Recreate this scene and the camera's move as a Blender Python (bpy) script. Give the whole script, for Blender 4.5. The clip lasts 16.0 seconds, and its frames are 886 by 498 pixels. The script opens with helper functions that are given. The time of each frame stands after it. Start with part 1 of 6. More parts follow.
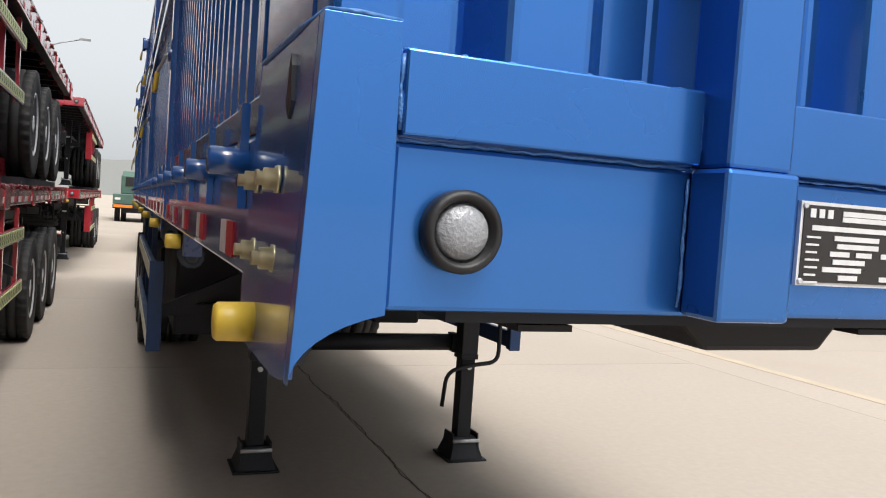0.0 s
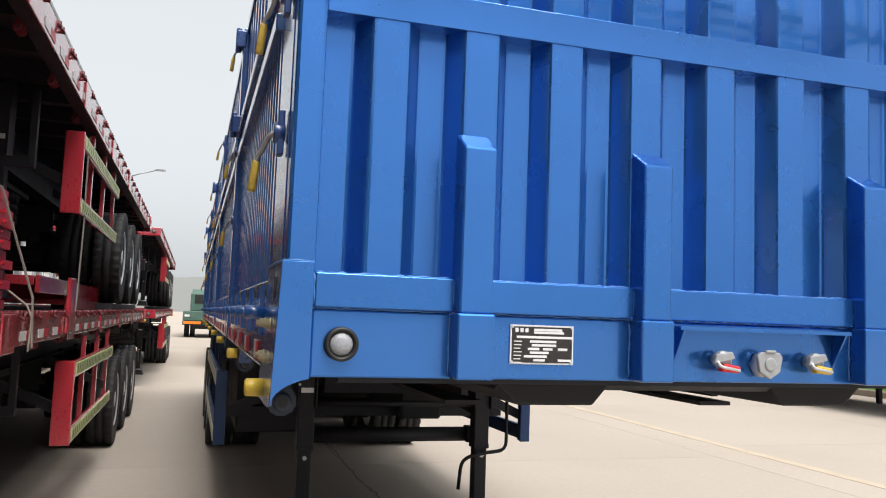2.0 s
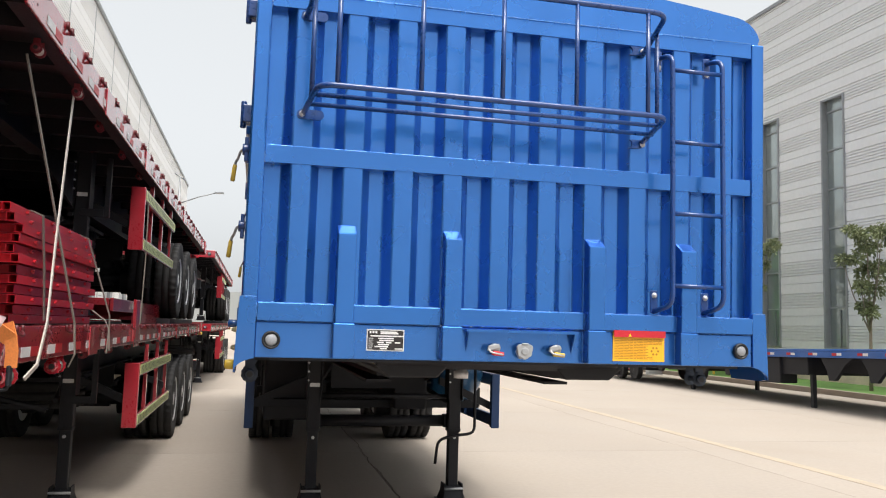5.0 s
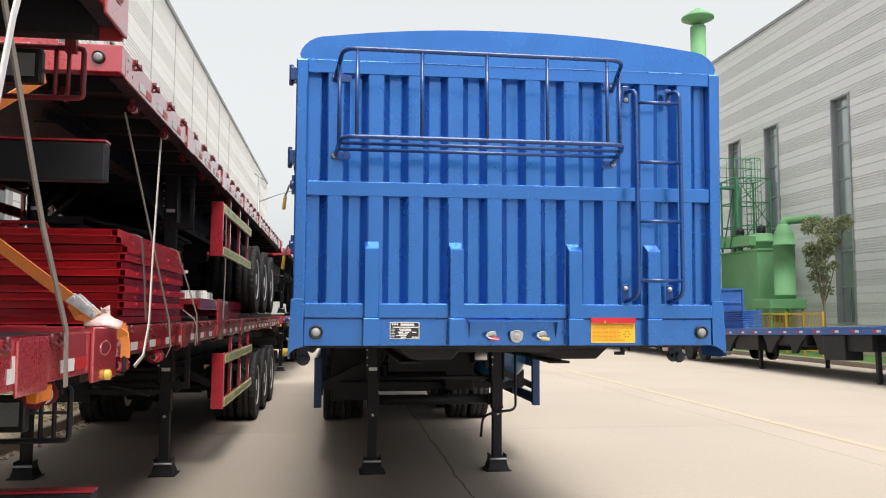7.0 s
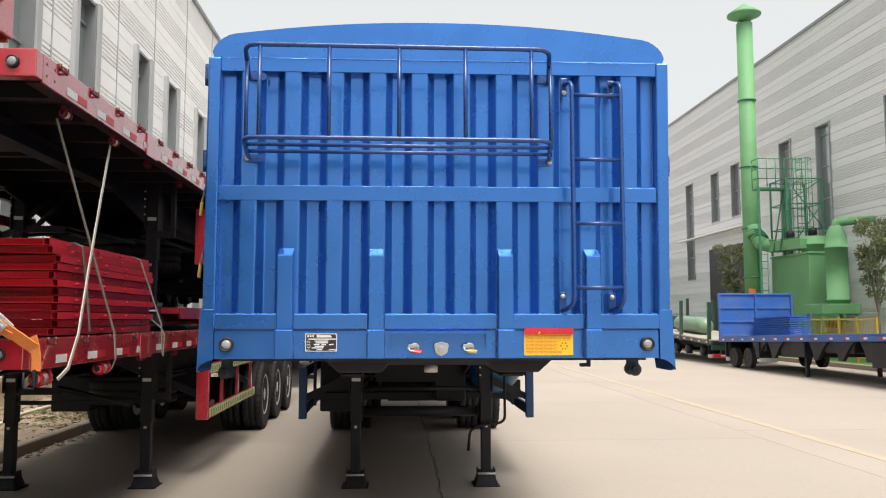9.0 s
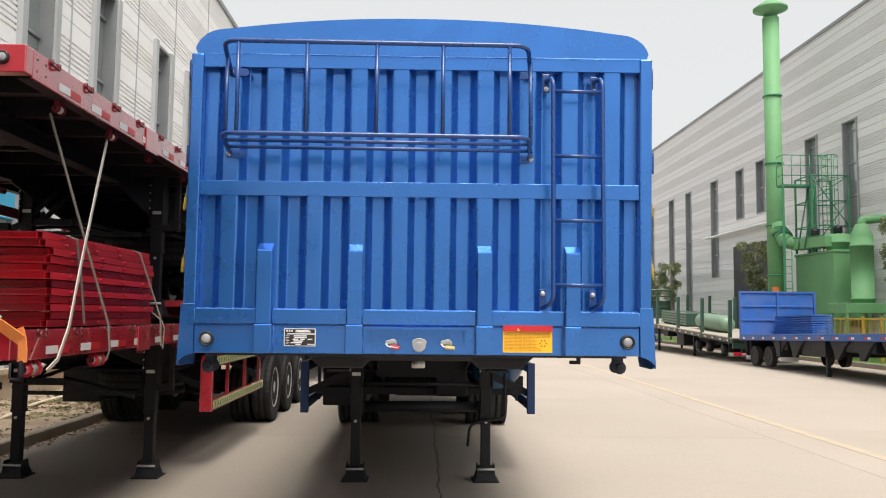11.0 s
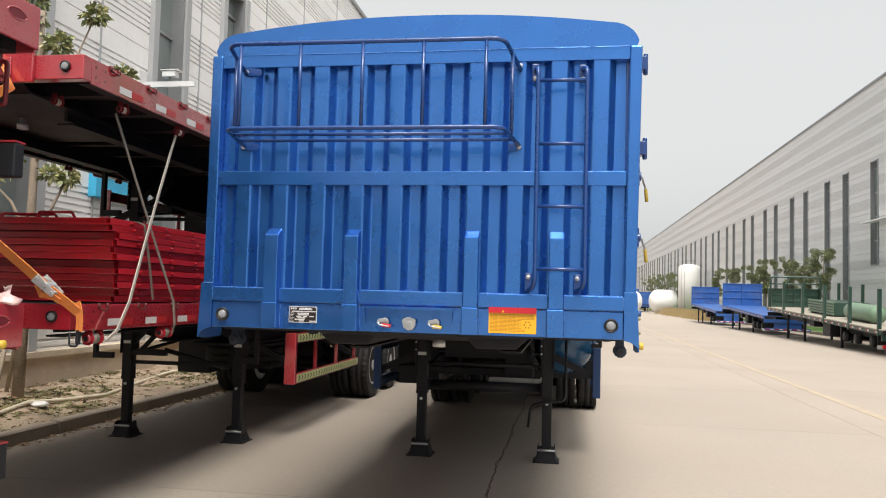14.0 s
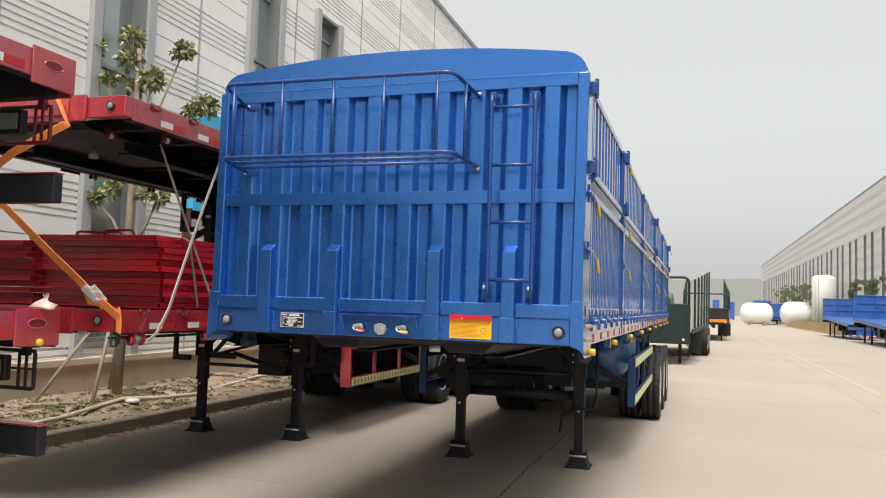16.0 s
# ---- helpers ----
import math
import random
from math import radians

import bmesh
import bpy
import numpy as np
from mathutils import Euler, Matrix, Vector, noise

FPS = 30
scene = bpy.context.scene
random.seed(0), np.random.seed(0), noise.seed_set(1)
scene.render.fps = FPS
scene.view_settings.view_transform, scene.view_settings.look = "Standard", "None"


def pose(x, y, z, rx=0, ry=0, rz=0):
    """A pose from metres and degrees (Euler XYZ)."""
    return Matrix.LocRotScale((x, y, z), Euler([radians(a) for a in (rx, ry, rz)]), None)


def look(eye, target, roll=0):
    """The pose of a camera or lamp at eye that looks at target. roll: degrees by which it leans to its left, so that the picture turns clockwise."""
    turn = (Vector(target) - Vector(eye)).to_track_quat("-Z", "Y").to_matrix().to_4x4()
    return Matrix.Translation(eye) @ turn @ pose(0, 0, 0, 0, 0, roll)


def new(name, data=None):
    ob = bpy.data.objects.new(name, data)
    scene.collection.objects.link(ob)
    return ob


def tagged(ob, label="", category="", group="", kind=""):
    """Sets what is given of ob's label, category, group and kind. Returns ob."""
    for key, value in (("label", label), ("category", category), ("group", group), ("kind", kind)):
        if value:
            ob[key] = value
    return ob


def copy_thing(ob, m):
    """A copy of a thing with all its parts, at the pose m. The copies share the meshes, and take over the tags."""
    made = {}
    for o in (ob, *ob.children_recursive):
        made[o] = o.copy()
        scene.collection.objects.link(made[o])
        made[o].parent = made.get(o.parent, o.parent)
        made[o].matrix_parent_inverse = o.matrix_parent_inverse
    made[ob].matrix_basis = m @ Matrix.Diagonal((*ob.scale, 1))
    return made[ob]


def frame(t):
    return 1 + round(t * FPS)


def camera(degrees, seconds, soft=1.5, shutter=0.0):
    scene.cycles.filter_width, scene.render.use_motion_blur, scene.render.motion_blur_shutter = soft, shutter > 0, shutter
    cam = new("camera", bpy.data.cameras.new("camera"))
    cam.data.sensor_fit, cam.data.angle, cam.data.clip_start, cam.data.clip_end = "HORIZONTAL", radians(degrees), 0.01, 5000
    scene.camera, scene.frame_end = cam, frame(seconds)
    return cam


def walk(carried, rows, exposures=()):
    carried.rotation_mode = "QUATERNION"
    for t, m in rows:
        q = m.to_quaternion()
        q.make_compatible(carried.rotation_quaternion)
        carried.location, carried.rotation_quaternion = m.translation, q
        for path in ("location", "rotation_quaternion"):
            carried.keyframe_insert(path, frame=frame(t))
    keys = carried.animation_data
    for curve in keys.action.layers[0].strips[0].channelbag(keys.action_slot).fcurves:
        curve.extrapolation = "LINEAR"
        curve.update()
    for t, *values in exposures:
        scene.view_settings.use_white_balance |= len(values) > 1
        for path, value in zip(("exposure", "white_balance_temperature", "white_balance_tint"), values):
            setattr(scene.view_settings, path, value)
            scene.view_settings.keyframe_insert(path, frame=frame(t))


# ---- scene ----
cam = camera(58.0, 16.0, soft=1.1)
PATH = [
    (0, (-1.421, -0.686, 1.575), (-0.676, 1.168, 1.489), 3.9),
    (0.5, (-1.435, -0.96, 1.617), (-0.745, 0.917, 1.624), 2.7),
    (1, (-1.396, -1.245, 1.607), (-0.762, 0.651, 1.635), 2.8),
    (1.5, (-1.428, -1.533, 1.622), (-0.834, 0.374, 1.721), 2.5),
    (2, (-1.455, -1.81, 1.627), (-0.868, 0.093, 1.799), 2.1),
    (2.5, (-1.392, -2.072, 1.615), (-0.814, -0.167, 1.808), 2.3),
    (3, (-1.354, -2.342, 1.623), (-0.792, -0.431, 1.807), 2.0),
    (3.5, (-1.379, -2.636, 1.625), (-0.803, -0.731, 1.813), 2.0),
    (4, (-1.327, -2.954, 1.619), (-0.777, -1.041, 1.813), 2.1),
    (4.2, (-1.298, -3.082, 1.629), (-0.777, -1.161, 1.824), 2.0),
    (6.3, (-1.093, -4.227, 1.631), (-0.741, -2.267, 1.82), 1.0),
    (6.5, (-1.082, -4.344, 1.63), (-0.759, -2.378, 1.806), 0.8),
    (7, (-1.007, -4.536, 1.669), (-0.75, -2.559, 1.829), 0.2),
    (7.5, (-0.808, -4.633, 1.663), (-0.602, -2.65, 1.828), 0.5),
    (8, (-0.582, -4.658, 1.67), (-0.416, -2.672, 1.833), 0.3),
    (8.5, (-0.41, -4.492, 1.665), (-0.27, -2.504, 1.827), -0.2),
    (9, (-0.243, -4.313, 1.694), (-0.124, -2.325, 1.869), -0.0),
    (11.3, (0.04, -4.33, 1.703), (0.075, -2.337, 1.858), 0.6),
    (11.5, (0.066, -4.341, 1.703), (0.084, -2.346, 1.85), 0.6),
    (12, (0.082, -4.33, 1.7), (0.066, -2.334, 1.826), 0.8),
    (12.5, (0.253, -4.28, 1.696), (0.198, -2.285, 1.828), 0.6),
    (13, (0.492, -4.265, 1.707), (0.365, -2.276, 1.862), 0.1),
    (13.5, (0.688, -4.42, 1.686), (0.491, -2.435, 1.828), 0.8),
    (14, (0.89, -4.509, 1.701), (0.581, -2.536, 1.818), 1.5),
    (14.5, (1.204, -4.503, 1.702), (0.777, -2.553, 1.828), 2.0),
    (15, (1.424, -4.603, 1.7), (0.938, -2.668, 1.835), 2.0),
    (15.5, (1.629, -4.672, 1.72), (1.082, -2.753, 1.848), 1.7),
    (16, (1.924, -4.75, 1.713), (1.313, -2.851, 1.848), 1.8),
]
walk(cam, [(t, look(eye, target, roll)) for t, eye, target, roll in PATH], [(0, 0.72, 6250, 10), (3, 0.75, 6250, 10), (6, 0.78, 6400, 10), (7.5, 0.78, 6450, 10), (9, 0.75, 6480, 10), (13, 0.68, 6520, 10), (16, 0.6, 6520, 10)])

# ---- sky, sun ----
world = bpy.data.worlds.new("overcast_sky")
scene.world = world
world.use_nodes = True
wn, wl = world.node_tree.nodes, world.node_tree.links
wn.clear()
sky = wn.new("ShaderNodeTexSky")
sky.sky_type, sky.sun_disc = "NISHITA", False
sky.sun_elevation, sky.sun_rotation = radians(63), radians(165)
sky.air_density, sky.dust_density, sky.ozone_density = 1.0, 6.0, 1.0
hsv = wn.new("ShaderNodeHueSaturation")
hsv.inputs["Saturation"].default_value = 0.12
veil = wn.new("ShaderNodeMix")
veil.data_type, veil.inputs[0].default_value = "RGBA", 0.5
veil.inputs[7].default_value = (6.9, 7.05, 7.0, 1)
back = wn.new("ShaderNodeBackground")
back.inputs["Strength"].default_value = 0.1
wout = wn.new("ShaderNodeOutputWorld")
wl.new(sky.outputs[0], hsv.inputs["Color"])
wl.new(hsv.outputs[0], veil.inputs[6])
wl.new(veil.outputs[2], back.inputs[0])
wl.new(back.outputs[0], wout.inputs[0])

sun = new("sun", bpy.data.lights.new("sun", "SUN"))
sun.data.energy, sun.data.angle, sun.data.color = 2.9, radians(34), (1.0, 0.94, 0.86)
sun.matrix_world = look((1.6, -5.9, 12), (0, 0, 0))

# ---- materials ----
def mat(name, color, rough=0.5, metal=0.0, vary=0.12, scale=3.0, bump=0.0, fine=60.0, coat=0.0, spec=0.5, dirt=None, dirt_amount=0.0, dirt_scale=1.2, island=0.0):
    """A surface with coarse and fine variation of colour and gloss, slight relief and, if asked, dirt in uneven patches."""
    m = bpy.data.materials.new(name)
    m.use_nodes = True
    n, l = m.node_tree.nodes, m.node_tree.links
    b = n["Principled BSDF"]
    b.inputs["Metallic"].default_value = metal
    b.inputs["Specular IOR Level"].default_value = spec
    b.inputs["Coat Weight"].default_value = coat
    b.inputs["Coat Roughness"].default_value = 0.08
    tc = n.new("ShaderNodeTexCoord")
    big, small = n.new("ShaderNodeTexNoise"), n.new("ShaderNodeTexNoise")
    big.inputs["Scale"].default_value, big.inputs["Detail"].default_value = scale, 5
    small.inputs["Scale"].default_value, small.inputs["Detail"].default_value = fine, 3
    for t in (big, small):
        l.new(tc.outputs["Object"], t.inputs["Vector"])
    both = n.new("ShaderNodeMath")
    both.operation = "ADD"
    l.new(big.outputs["Fac"], both.inputs[0])
    l.new(small.outputs["Fac"], both.inputs[1])
    span = n.new("ShaderNodeMapRange")
    span.inputs["From Min"].default_value, span.inputs["From Max"].default_value = 0.65, 1.35
    span.inputs["To Min"].default_value, span.inputs["To Max"].default_value = 1 - vary, 1 + vary
    l.new(both.outputs[0], span.inputs["Value"])
    tone = n.new("ShaderNodeVectorMath")
    tone.operation = "SCALE"
    tone.inputs[0].default_value = color
    l.new(span.outputs[0], tone.inputs["Scale"])
    out = tone.outputs[0]
    if island:
        info = n.new("ShaderNodeObjectInfo")
        r = n.new("ShaderNodeMapRange")
        r.inputs["To Min"].default_value, r.inputs["To Max"].default_value = 1 - island, 1 + island
        l.new(info.outputs["Random"], r.inputs["Value"])
        s2 = n.new("ShaderNodeVectorMath")
        s2.operation = "SCALE"
        l.new(out, s2.inputs[0])
        l.new(r.outputs[0], s2.inputs["Scale"])
        out = s2.outputs[0]
    if dirt:
        d = n.new("ShaderNodeTexNoise")
        d.inputs["Scale"].default_value, d.inputs["Detail"].default_value, d.inputs["Roughness"].default_value = dirt_scale, 8, 0.65
        l.new(tc.outputs["Object"], d.inputs["Vector"])
        ramp = n.new("ShaderNodeMapRange")
        ramp.inputs["From Min"].default_value, ramp.inputs["From Max"].default_value = 0.42, 0.75
        ramp.inputs["To Max"].default_value = dirt_amount
        l.new(d.outputs["Fac"], ramp.inputs["Value"])
        mix = n.new("ShaderNodeMix")
        mix.data_type = "RGBA"
        l.new(ramp.outputs[0], mix.inputs[0])
        l.new(out, mix.inputs[6])
        mix.inputs[7].default_value = (*dirt, 1)
        out = mix.outputs[2]
    l.new(out, b.inputs["Base Color"])
    rr = n.new("ShaderNodeMapRange")
    rr.inputs["From Min"].default_value, rr.inputs["From Max"].default_value = 0.65, 1.35
    rr.inputs["To Min"].default_value, rr.inputs["To Max"].default_value = max(0.03, rough - 0.08), min(1, rough + 0.1)
    l.new(both.outputs[0], rr.inputs["Value"])
    l.new(rr.outputs[0], b.inputs["Roughness"])
    if bump:
        bp = n.new("ShaderNodeBump")
        bp.inputs["Strength"].default_value, bp.inputs["Distance"].default_value = bump, 0.01
        l.new(both.outputs[0], bp.inputs["Height"])
        l.new(bp.outputs[0], b.inputs["Normal"])
    return m


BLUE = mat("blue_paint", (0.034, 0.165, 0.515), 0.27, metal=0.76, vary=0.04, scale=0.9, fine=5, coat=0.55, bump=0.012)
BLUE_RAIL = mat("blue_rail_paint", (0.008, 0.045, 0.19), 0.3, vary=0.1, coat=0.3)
# darker copy of the blue; dark reflections on the sides are in its colour
BLUE_SIDE = mat("blue_paint_dimmed_for_sides", (0.013, 0.075, 0.27), 0.2, vary=0.08, scale=1.5, coat=0.7)
BLUE_FAR = mat("faded_blue_paint", (0.02, 0.1, 0.36), 0.45, vary=0.2, dirt=(0.2, 0.2, 0.22), dirt_amount=0.3)
WELD = mat("pale_weld_edge", (0.07, 0.2, 0.5), 0.4, vary=0.3, fine=120, bump=0.5)
# pinkish patches: film of dust, with the sky's reflection put into the colour
RED = mat("red_paint", (0.37, 0.014, 0.027), 0.3, vary=0.1, scale=2, coat=1.0, dirt=(0.37, 0.10, 0.105), dirt_amount=0.5)
RED.node_tree.nodes["Principled BSDF"].inputs["Coat IOR"].default_value = 1.9
RED_PANEL = mat("dark_red_paint", (0.5, 0.013, 0.026), 0.4, vary=0.2, scale=3, coat=0.4, island=0.25)
WINCH_GREY = mat("grey_blue_cast_winch", (0.03, 0.04, 0.06), 0.5, metal=0.3, vary=0.2)
# navy paint, darkened further for the shade the guards hang in
GUARD_NAVY = mat("dimmed_navy_guard_paint", (0.010, 0.032, 0.095), 0.4, vary=0.15, spec=0.35)
HOOK_BROWN = mat("dark_red_brown_hook_paint", (0.10, 0.010, 0.014), 0.5, vary=0.25)
# dull red of cages; on winches and slots it paints in their shade
RED_DULL = mat("dull_red_paint", (0.16, 0.012, 0.02), 0.5, vary=0.2)
BLACK = mat("black_chassis_paint", (0.014, 0.0145, 0.019), 0.55, vary=0.3, spec=0.35, dirt=(0.03, 0.028, 0.026), dirt_amount=0.3)
BLACK_PLASTIC = mat("black_plastic", (0.010, 0.010, 0.011), 0.5, vary=0.2)
RUBBER = mat("tyre_rubber", (0.013, 0.013, 0.014), 0.75, vary=0.3, fine=90, bump=0.2, dirt=(0.05, 0.045, 0.04), dirt_amount=0.3)
RIM = mat("silver_wheel_paint", (0.72, 0.72, 0.73), 0.35, metal=0.3, vary=0.15)
STEEL = mat("zinc_steel", (0.62, 0.62, 0.63), 0.45, metal=0.55, vary=0.15)
ZINC_YELLOW = mat("yellow_zinc_bolt", (0.62, 0.56, 0.36), 0.35, metal=0.8, vary=0.15)
GRIP_YELLOW = mat("dirty_mustard_grip", (0.42, 0.29, 0.04), 0.5, vary=0.25)
YELLOW = mat("yellow_plastic", (0.62, 0.43, 0.05), 0.4, vary=0.1)
LENS = mat("clear_lamp_lens", (0.28, 0.29, 0.31), 0.15, vary=0.2, fine=260, bump=0.25)
GREY_LENS = mat("grey_lamp_housing", (0.17, 0.18, 0.18), 0.35, vary=0.15)
AMBER = mat("amber_reflector", (0.75, 0.2, 0.02), 0.25, vary=0.15, fine=200, bump=0.3)
WHITE_TAPE = mat("white_reflective_tape", (0.68, 0.66, 0.66), 0.4, vary=0.12)
RED_TAPE = mat("red_reflective_tape", (0.46, 0.02, 0.025), 0.4, vary=0.12)
LIME_TAPE = mat("lime_reflective_tape", (0.6, 0.65, 0.32), 0.45, vary=0.2, fine=40)
CREAM_TAPE = mat("cream_reflective_tape", (0.62, 0.60, 0.48), 0.45, vary=0.15)
PLATE_BLACK = mat("black_plate", (0.02, 0.017, 0.017), 0.3, vary=0.2)
SILVER = mat("silver_print", (0.72, 0.72, 0.72), 0.35, metal=0.2, vary=0.1)
STICKER = mat("orange_yellow_sticker", (0.88, 0.45, 0.02), 0.4, vary=0.06)
STICKER_RED = mat("red_sticker", (0.5, 0.013, 0.026), 0.4, vary=0.06)
STICKER_INK = mat("dark_sticker_ink", (0.42, 0.2, 0.01), 0.5, vary=0.1)
COUPLING_RED = mat("red_coupling", (0.6, 0.02, 0.03), 0.35, vary=0.15)
CONCRETE = mat("concrete_slab", (0.366, 0.317, 0.269), 0.8, vary=0.1, scale=0.7, fine=18, bump=0.12, dirt=(0.29, 0.245, 0.197), dirt_amount=0.55, dirt_scale=0.35, island=0.03)
CONCRETE_FAR = mat("concrete_ground", (0.375, 0.325, 0.272), 0.85, vary=0.1, scale=0.2, fine=6)
JOINT_DARK = mat("dirty_crack_filling", (0.13, 0.105, 0.085), 0.95, vary=0.4, scale=6)
JOINT = mat("dark_joint", (0.27, 0.22, 0.175), 0.9, vary=0.2)
YELLOW_LINE = mat("worn_yellow_line", (0.42, 0.345, 0.258), 0.8, vary=0.2, dirt=(0.385, 0.322, 0.254), dirt_amount=0.9, dirt_scale=2.4)
KERB = mat("concrete_kerb", (0.33, 0.275, 0.22), 0.85, vary=0.2, scale=2, fine=40, bump=0.3, island=0.08)
SOIL = mat("dry_soil", (0.40, 0.31, 0.23), 0.95, vary=0.4, scale=3, fine=35, bump=1.0, dirt=(0.2, 0.165, 0.1), dirt_amount=0.8, dirt_scale=1.8)
GRASS = mat("thin_grass", (0.17, 0.17, 0.07), 0.8, vary=0.35, fine=9)
LAWN = mat("lawn_grass", (0.10, 0.2, 0.04), 0.85, vary=0.3, scale=1, fine=30, bump=0.5)
STRAW = mat("dry_straw", (0.4, 0.3, 0.15), 0.9, vary=0.3)
LITTER = mat("dead_leaves", (0.2, 0.12, 0.06), 0.85, vary=0.4, fine=12)
LEAF = mat("magnolia_leaf", (0.18, 0.21, 0.09), 0.4, vary=0.35, scale=4, fine=15)
LEAF_PALE = mat("young_magnolia_leaf", (0.48, 0.46, 0.23), 0.5, vary=0.25, scale=4, fine=15)
# leaf green with the haze over the east trees lightened into it
LEAF_FAR = mat("hazed_leaf", (0.21, 0.235, 0.12), 0.6, vary=0.3, scale=2)
BARK = mat("grey_bark", (0.27, 0.22, 0.17), 0.9, vary=0.25, fine=30, bump=0.5)
CLAD = mat("white_metal_cladding", (0.88, 0.87, 0.86), 0.45, vary=0.05, scale=0.4, fine=8, dirt=(0.68, 0.66, 0.62), dirt_amount=0.25, dirt_scale=0.5)
CLAD_GREY = mat("grey_metal_cladding", (0.72, 0.72, 0.72), 0.45, vary=0.06, scale=0.3, fine=6, dirt=(0.56, 0.55, 0.54), dirt_amount=0.3, dirt_scale=0.3)
FRAME_GREY = mat("grey_aluminium_trim", (0.27, 0.28, 0.29), 0.4, metal=0.3, vary=0.1)
GLASS_DARK = mat("tinted_window_glass", (0.36, 0.40, 0.39), 0.05, metal=0.6, vary=0.2, scale=0.7, spec=0.8)
PIER = mat("pale_grey_pier", (0.4, 0.41, 0.42), 0.45, vary=0.08, scale=0.5)
PLINTH = mat("beige_plinth_render", (0.62, 0.52, 0.40), 0.9, vary=0.12, scale=1.5, fine=30, bump=0.2, dirt=(0.28, 0.24, 0.2), dirt_amount=0.5)
GREEN = mat("green_machine_paint", (0.14, 0.33, 0.15), 0.6, spec=0.3, vary=0.12, scale=1.2, dirt=(0.2, 0.3, 0.18), dirt_amount=0.3)
GREEN_RAIL = mat("green_rail_paint", (0.04, 0.2, 0.1), 0.5, vary=0.15)
DECK_BOARD = mat("dusty_deck_board", (0.33, 0.3, 0.25), 0.85, vary=0.25, scale=2)
DUSTY = mat("dusty_grey_deck_paint", (0.5, 0.5, 0.47), 0.7, vary=0.15)
FLAP_WHITE = mat("white_flap_edge", (0.7, 0.7, 0.68), 0.6, vary=0.15)
GREEN_DARK = mat("blackish_green_paint", (0.010, 0.022, 0.019), 0.45, vary=0.2)
GREEN_TRUCK = mat("dark_green_truck_paint", (0.025, 0.06, 0.045), 0.4, vary=0.2, coat=0.2)
# green greyed in the colour, as haze dulls the far lorry
YARD_GREEN = mat("hazed_green_lorry_paint", (0.06, 0.12, 0.095), 0.5, vary=0.2)
OLIVE = mat("olive_tank_paint", (0.16, 0.25, 0.17), 0.4, vary=0.15)
RUST = mat("orange_primer", (0.6, 0.16, 0.04), 0.8, vary=0.3)
WHITE_TANK = mat("white_tank_paint", (0.78, 0.78, 0.76), 0.45, vary=0.06, scale=0.3)
STRAP = mat("grey_webbing", (0.21, 0.185, 0.16), 0.8, vary=0.2, fine=150)
STRAP_PALE = mat("pale_grey_webbing", (0.5, 0.46, 0.42), 0.8, vary=0.2, fine=150)
GREY_METAL = mat("dull_grey_casting", (0.34, 0.35, 0.36), 0.45, metal=0.4, vary=0.15)
ORANGE_STRAP = mat("orange_webbing", (0.75, 0.24, 0.06), 0.7, vary=0.18, fine=120)
PIPE_WHITE = mat("cream_hose", (0.62, 0.55, 0.42), 0.6, vary=0.1)
TIMBER = mat("weathered_timber", (0.32, 0.27, 0.2), 0.85, vary=0.2, fine=50, bump=0.3)
PLASTIC_BAG = mat("pale_plastic_bag", (0.72, 0.5, 0.48), 0.35, vary=0.2)
HAZE = mat("ridge_grey_with_haze", (0.29, 0.305, 0.30), 1.0, vary=0.06, scale=0.01)
FENCE_YELLOW = mat("yellow_fence_paint", (0.68, 0.42, 0.05), 0.5, vary=0.15)
CYAN_SIGN = mat("cyan_sign", (0.05, 0.42, 0.68), 0.5, vary=0.1)
TANK_BLUE = mat("air_tank_blue", (0.018, 0.09, 0.2), 0.28, vary=0.12, coat=0.3)


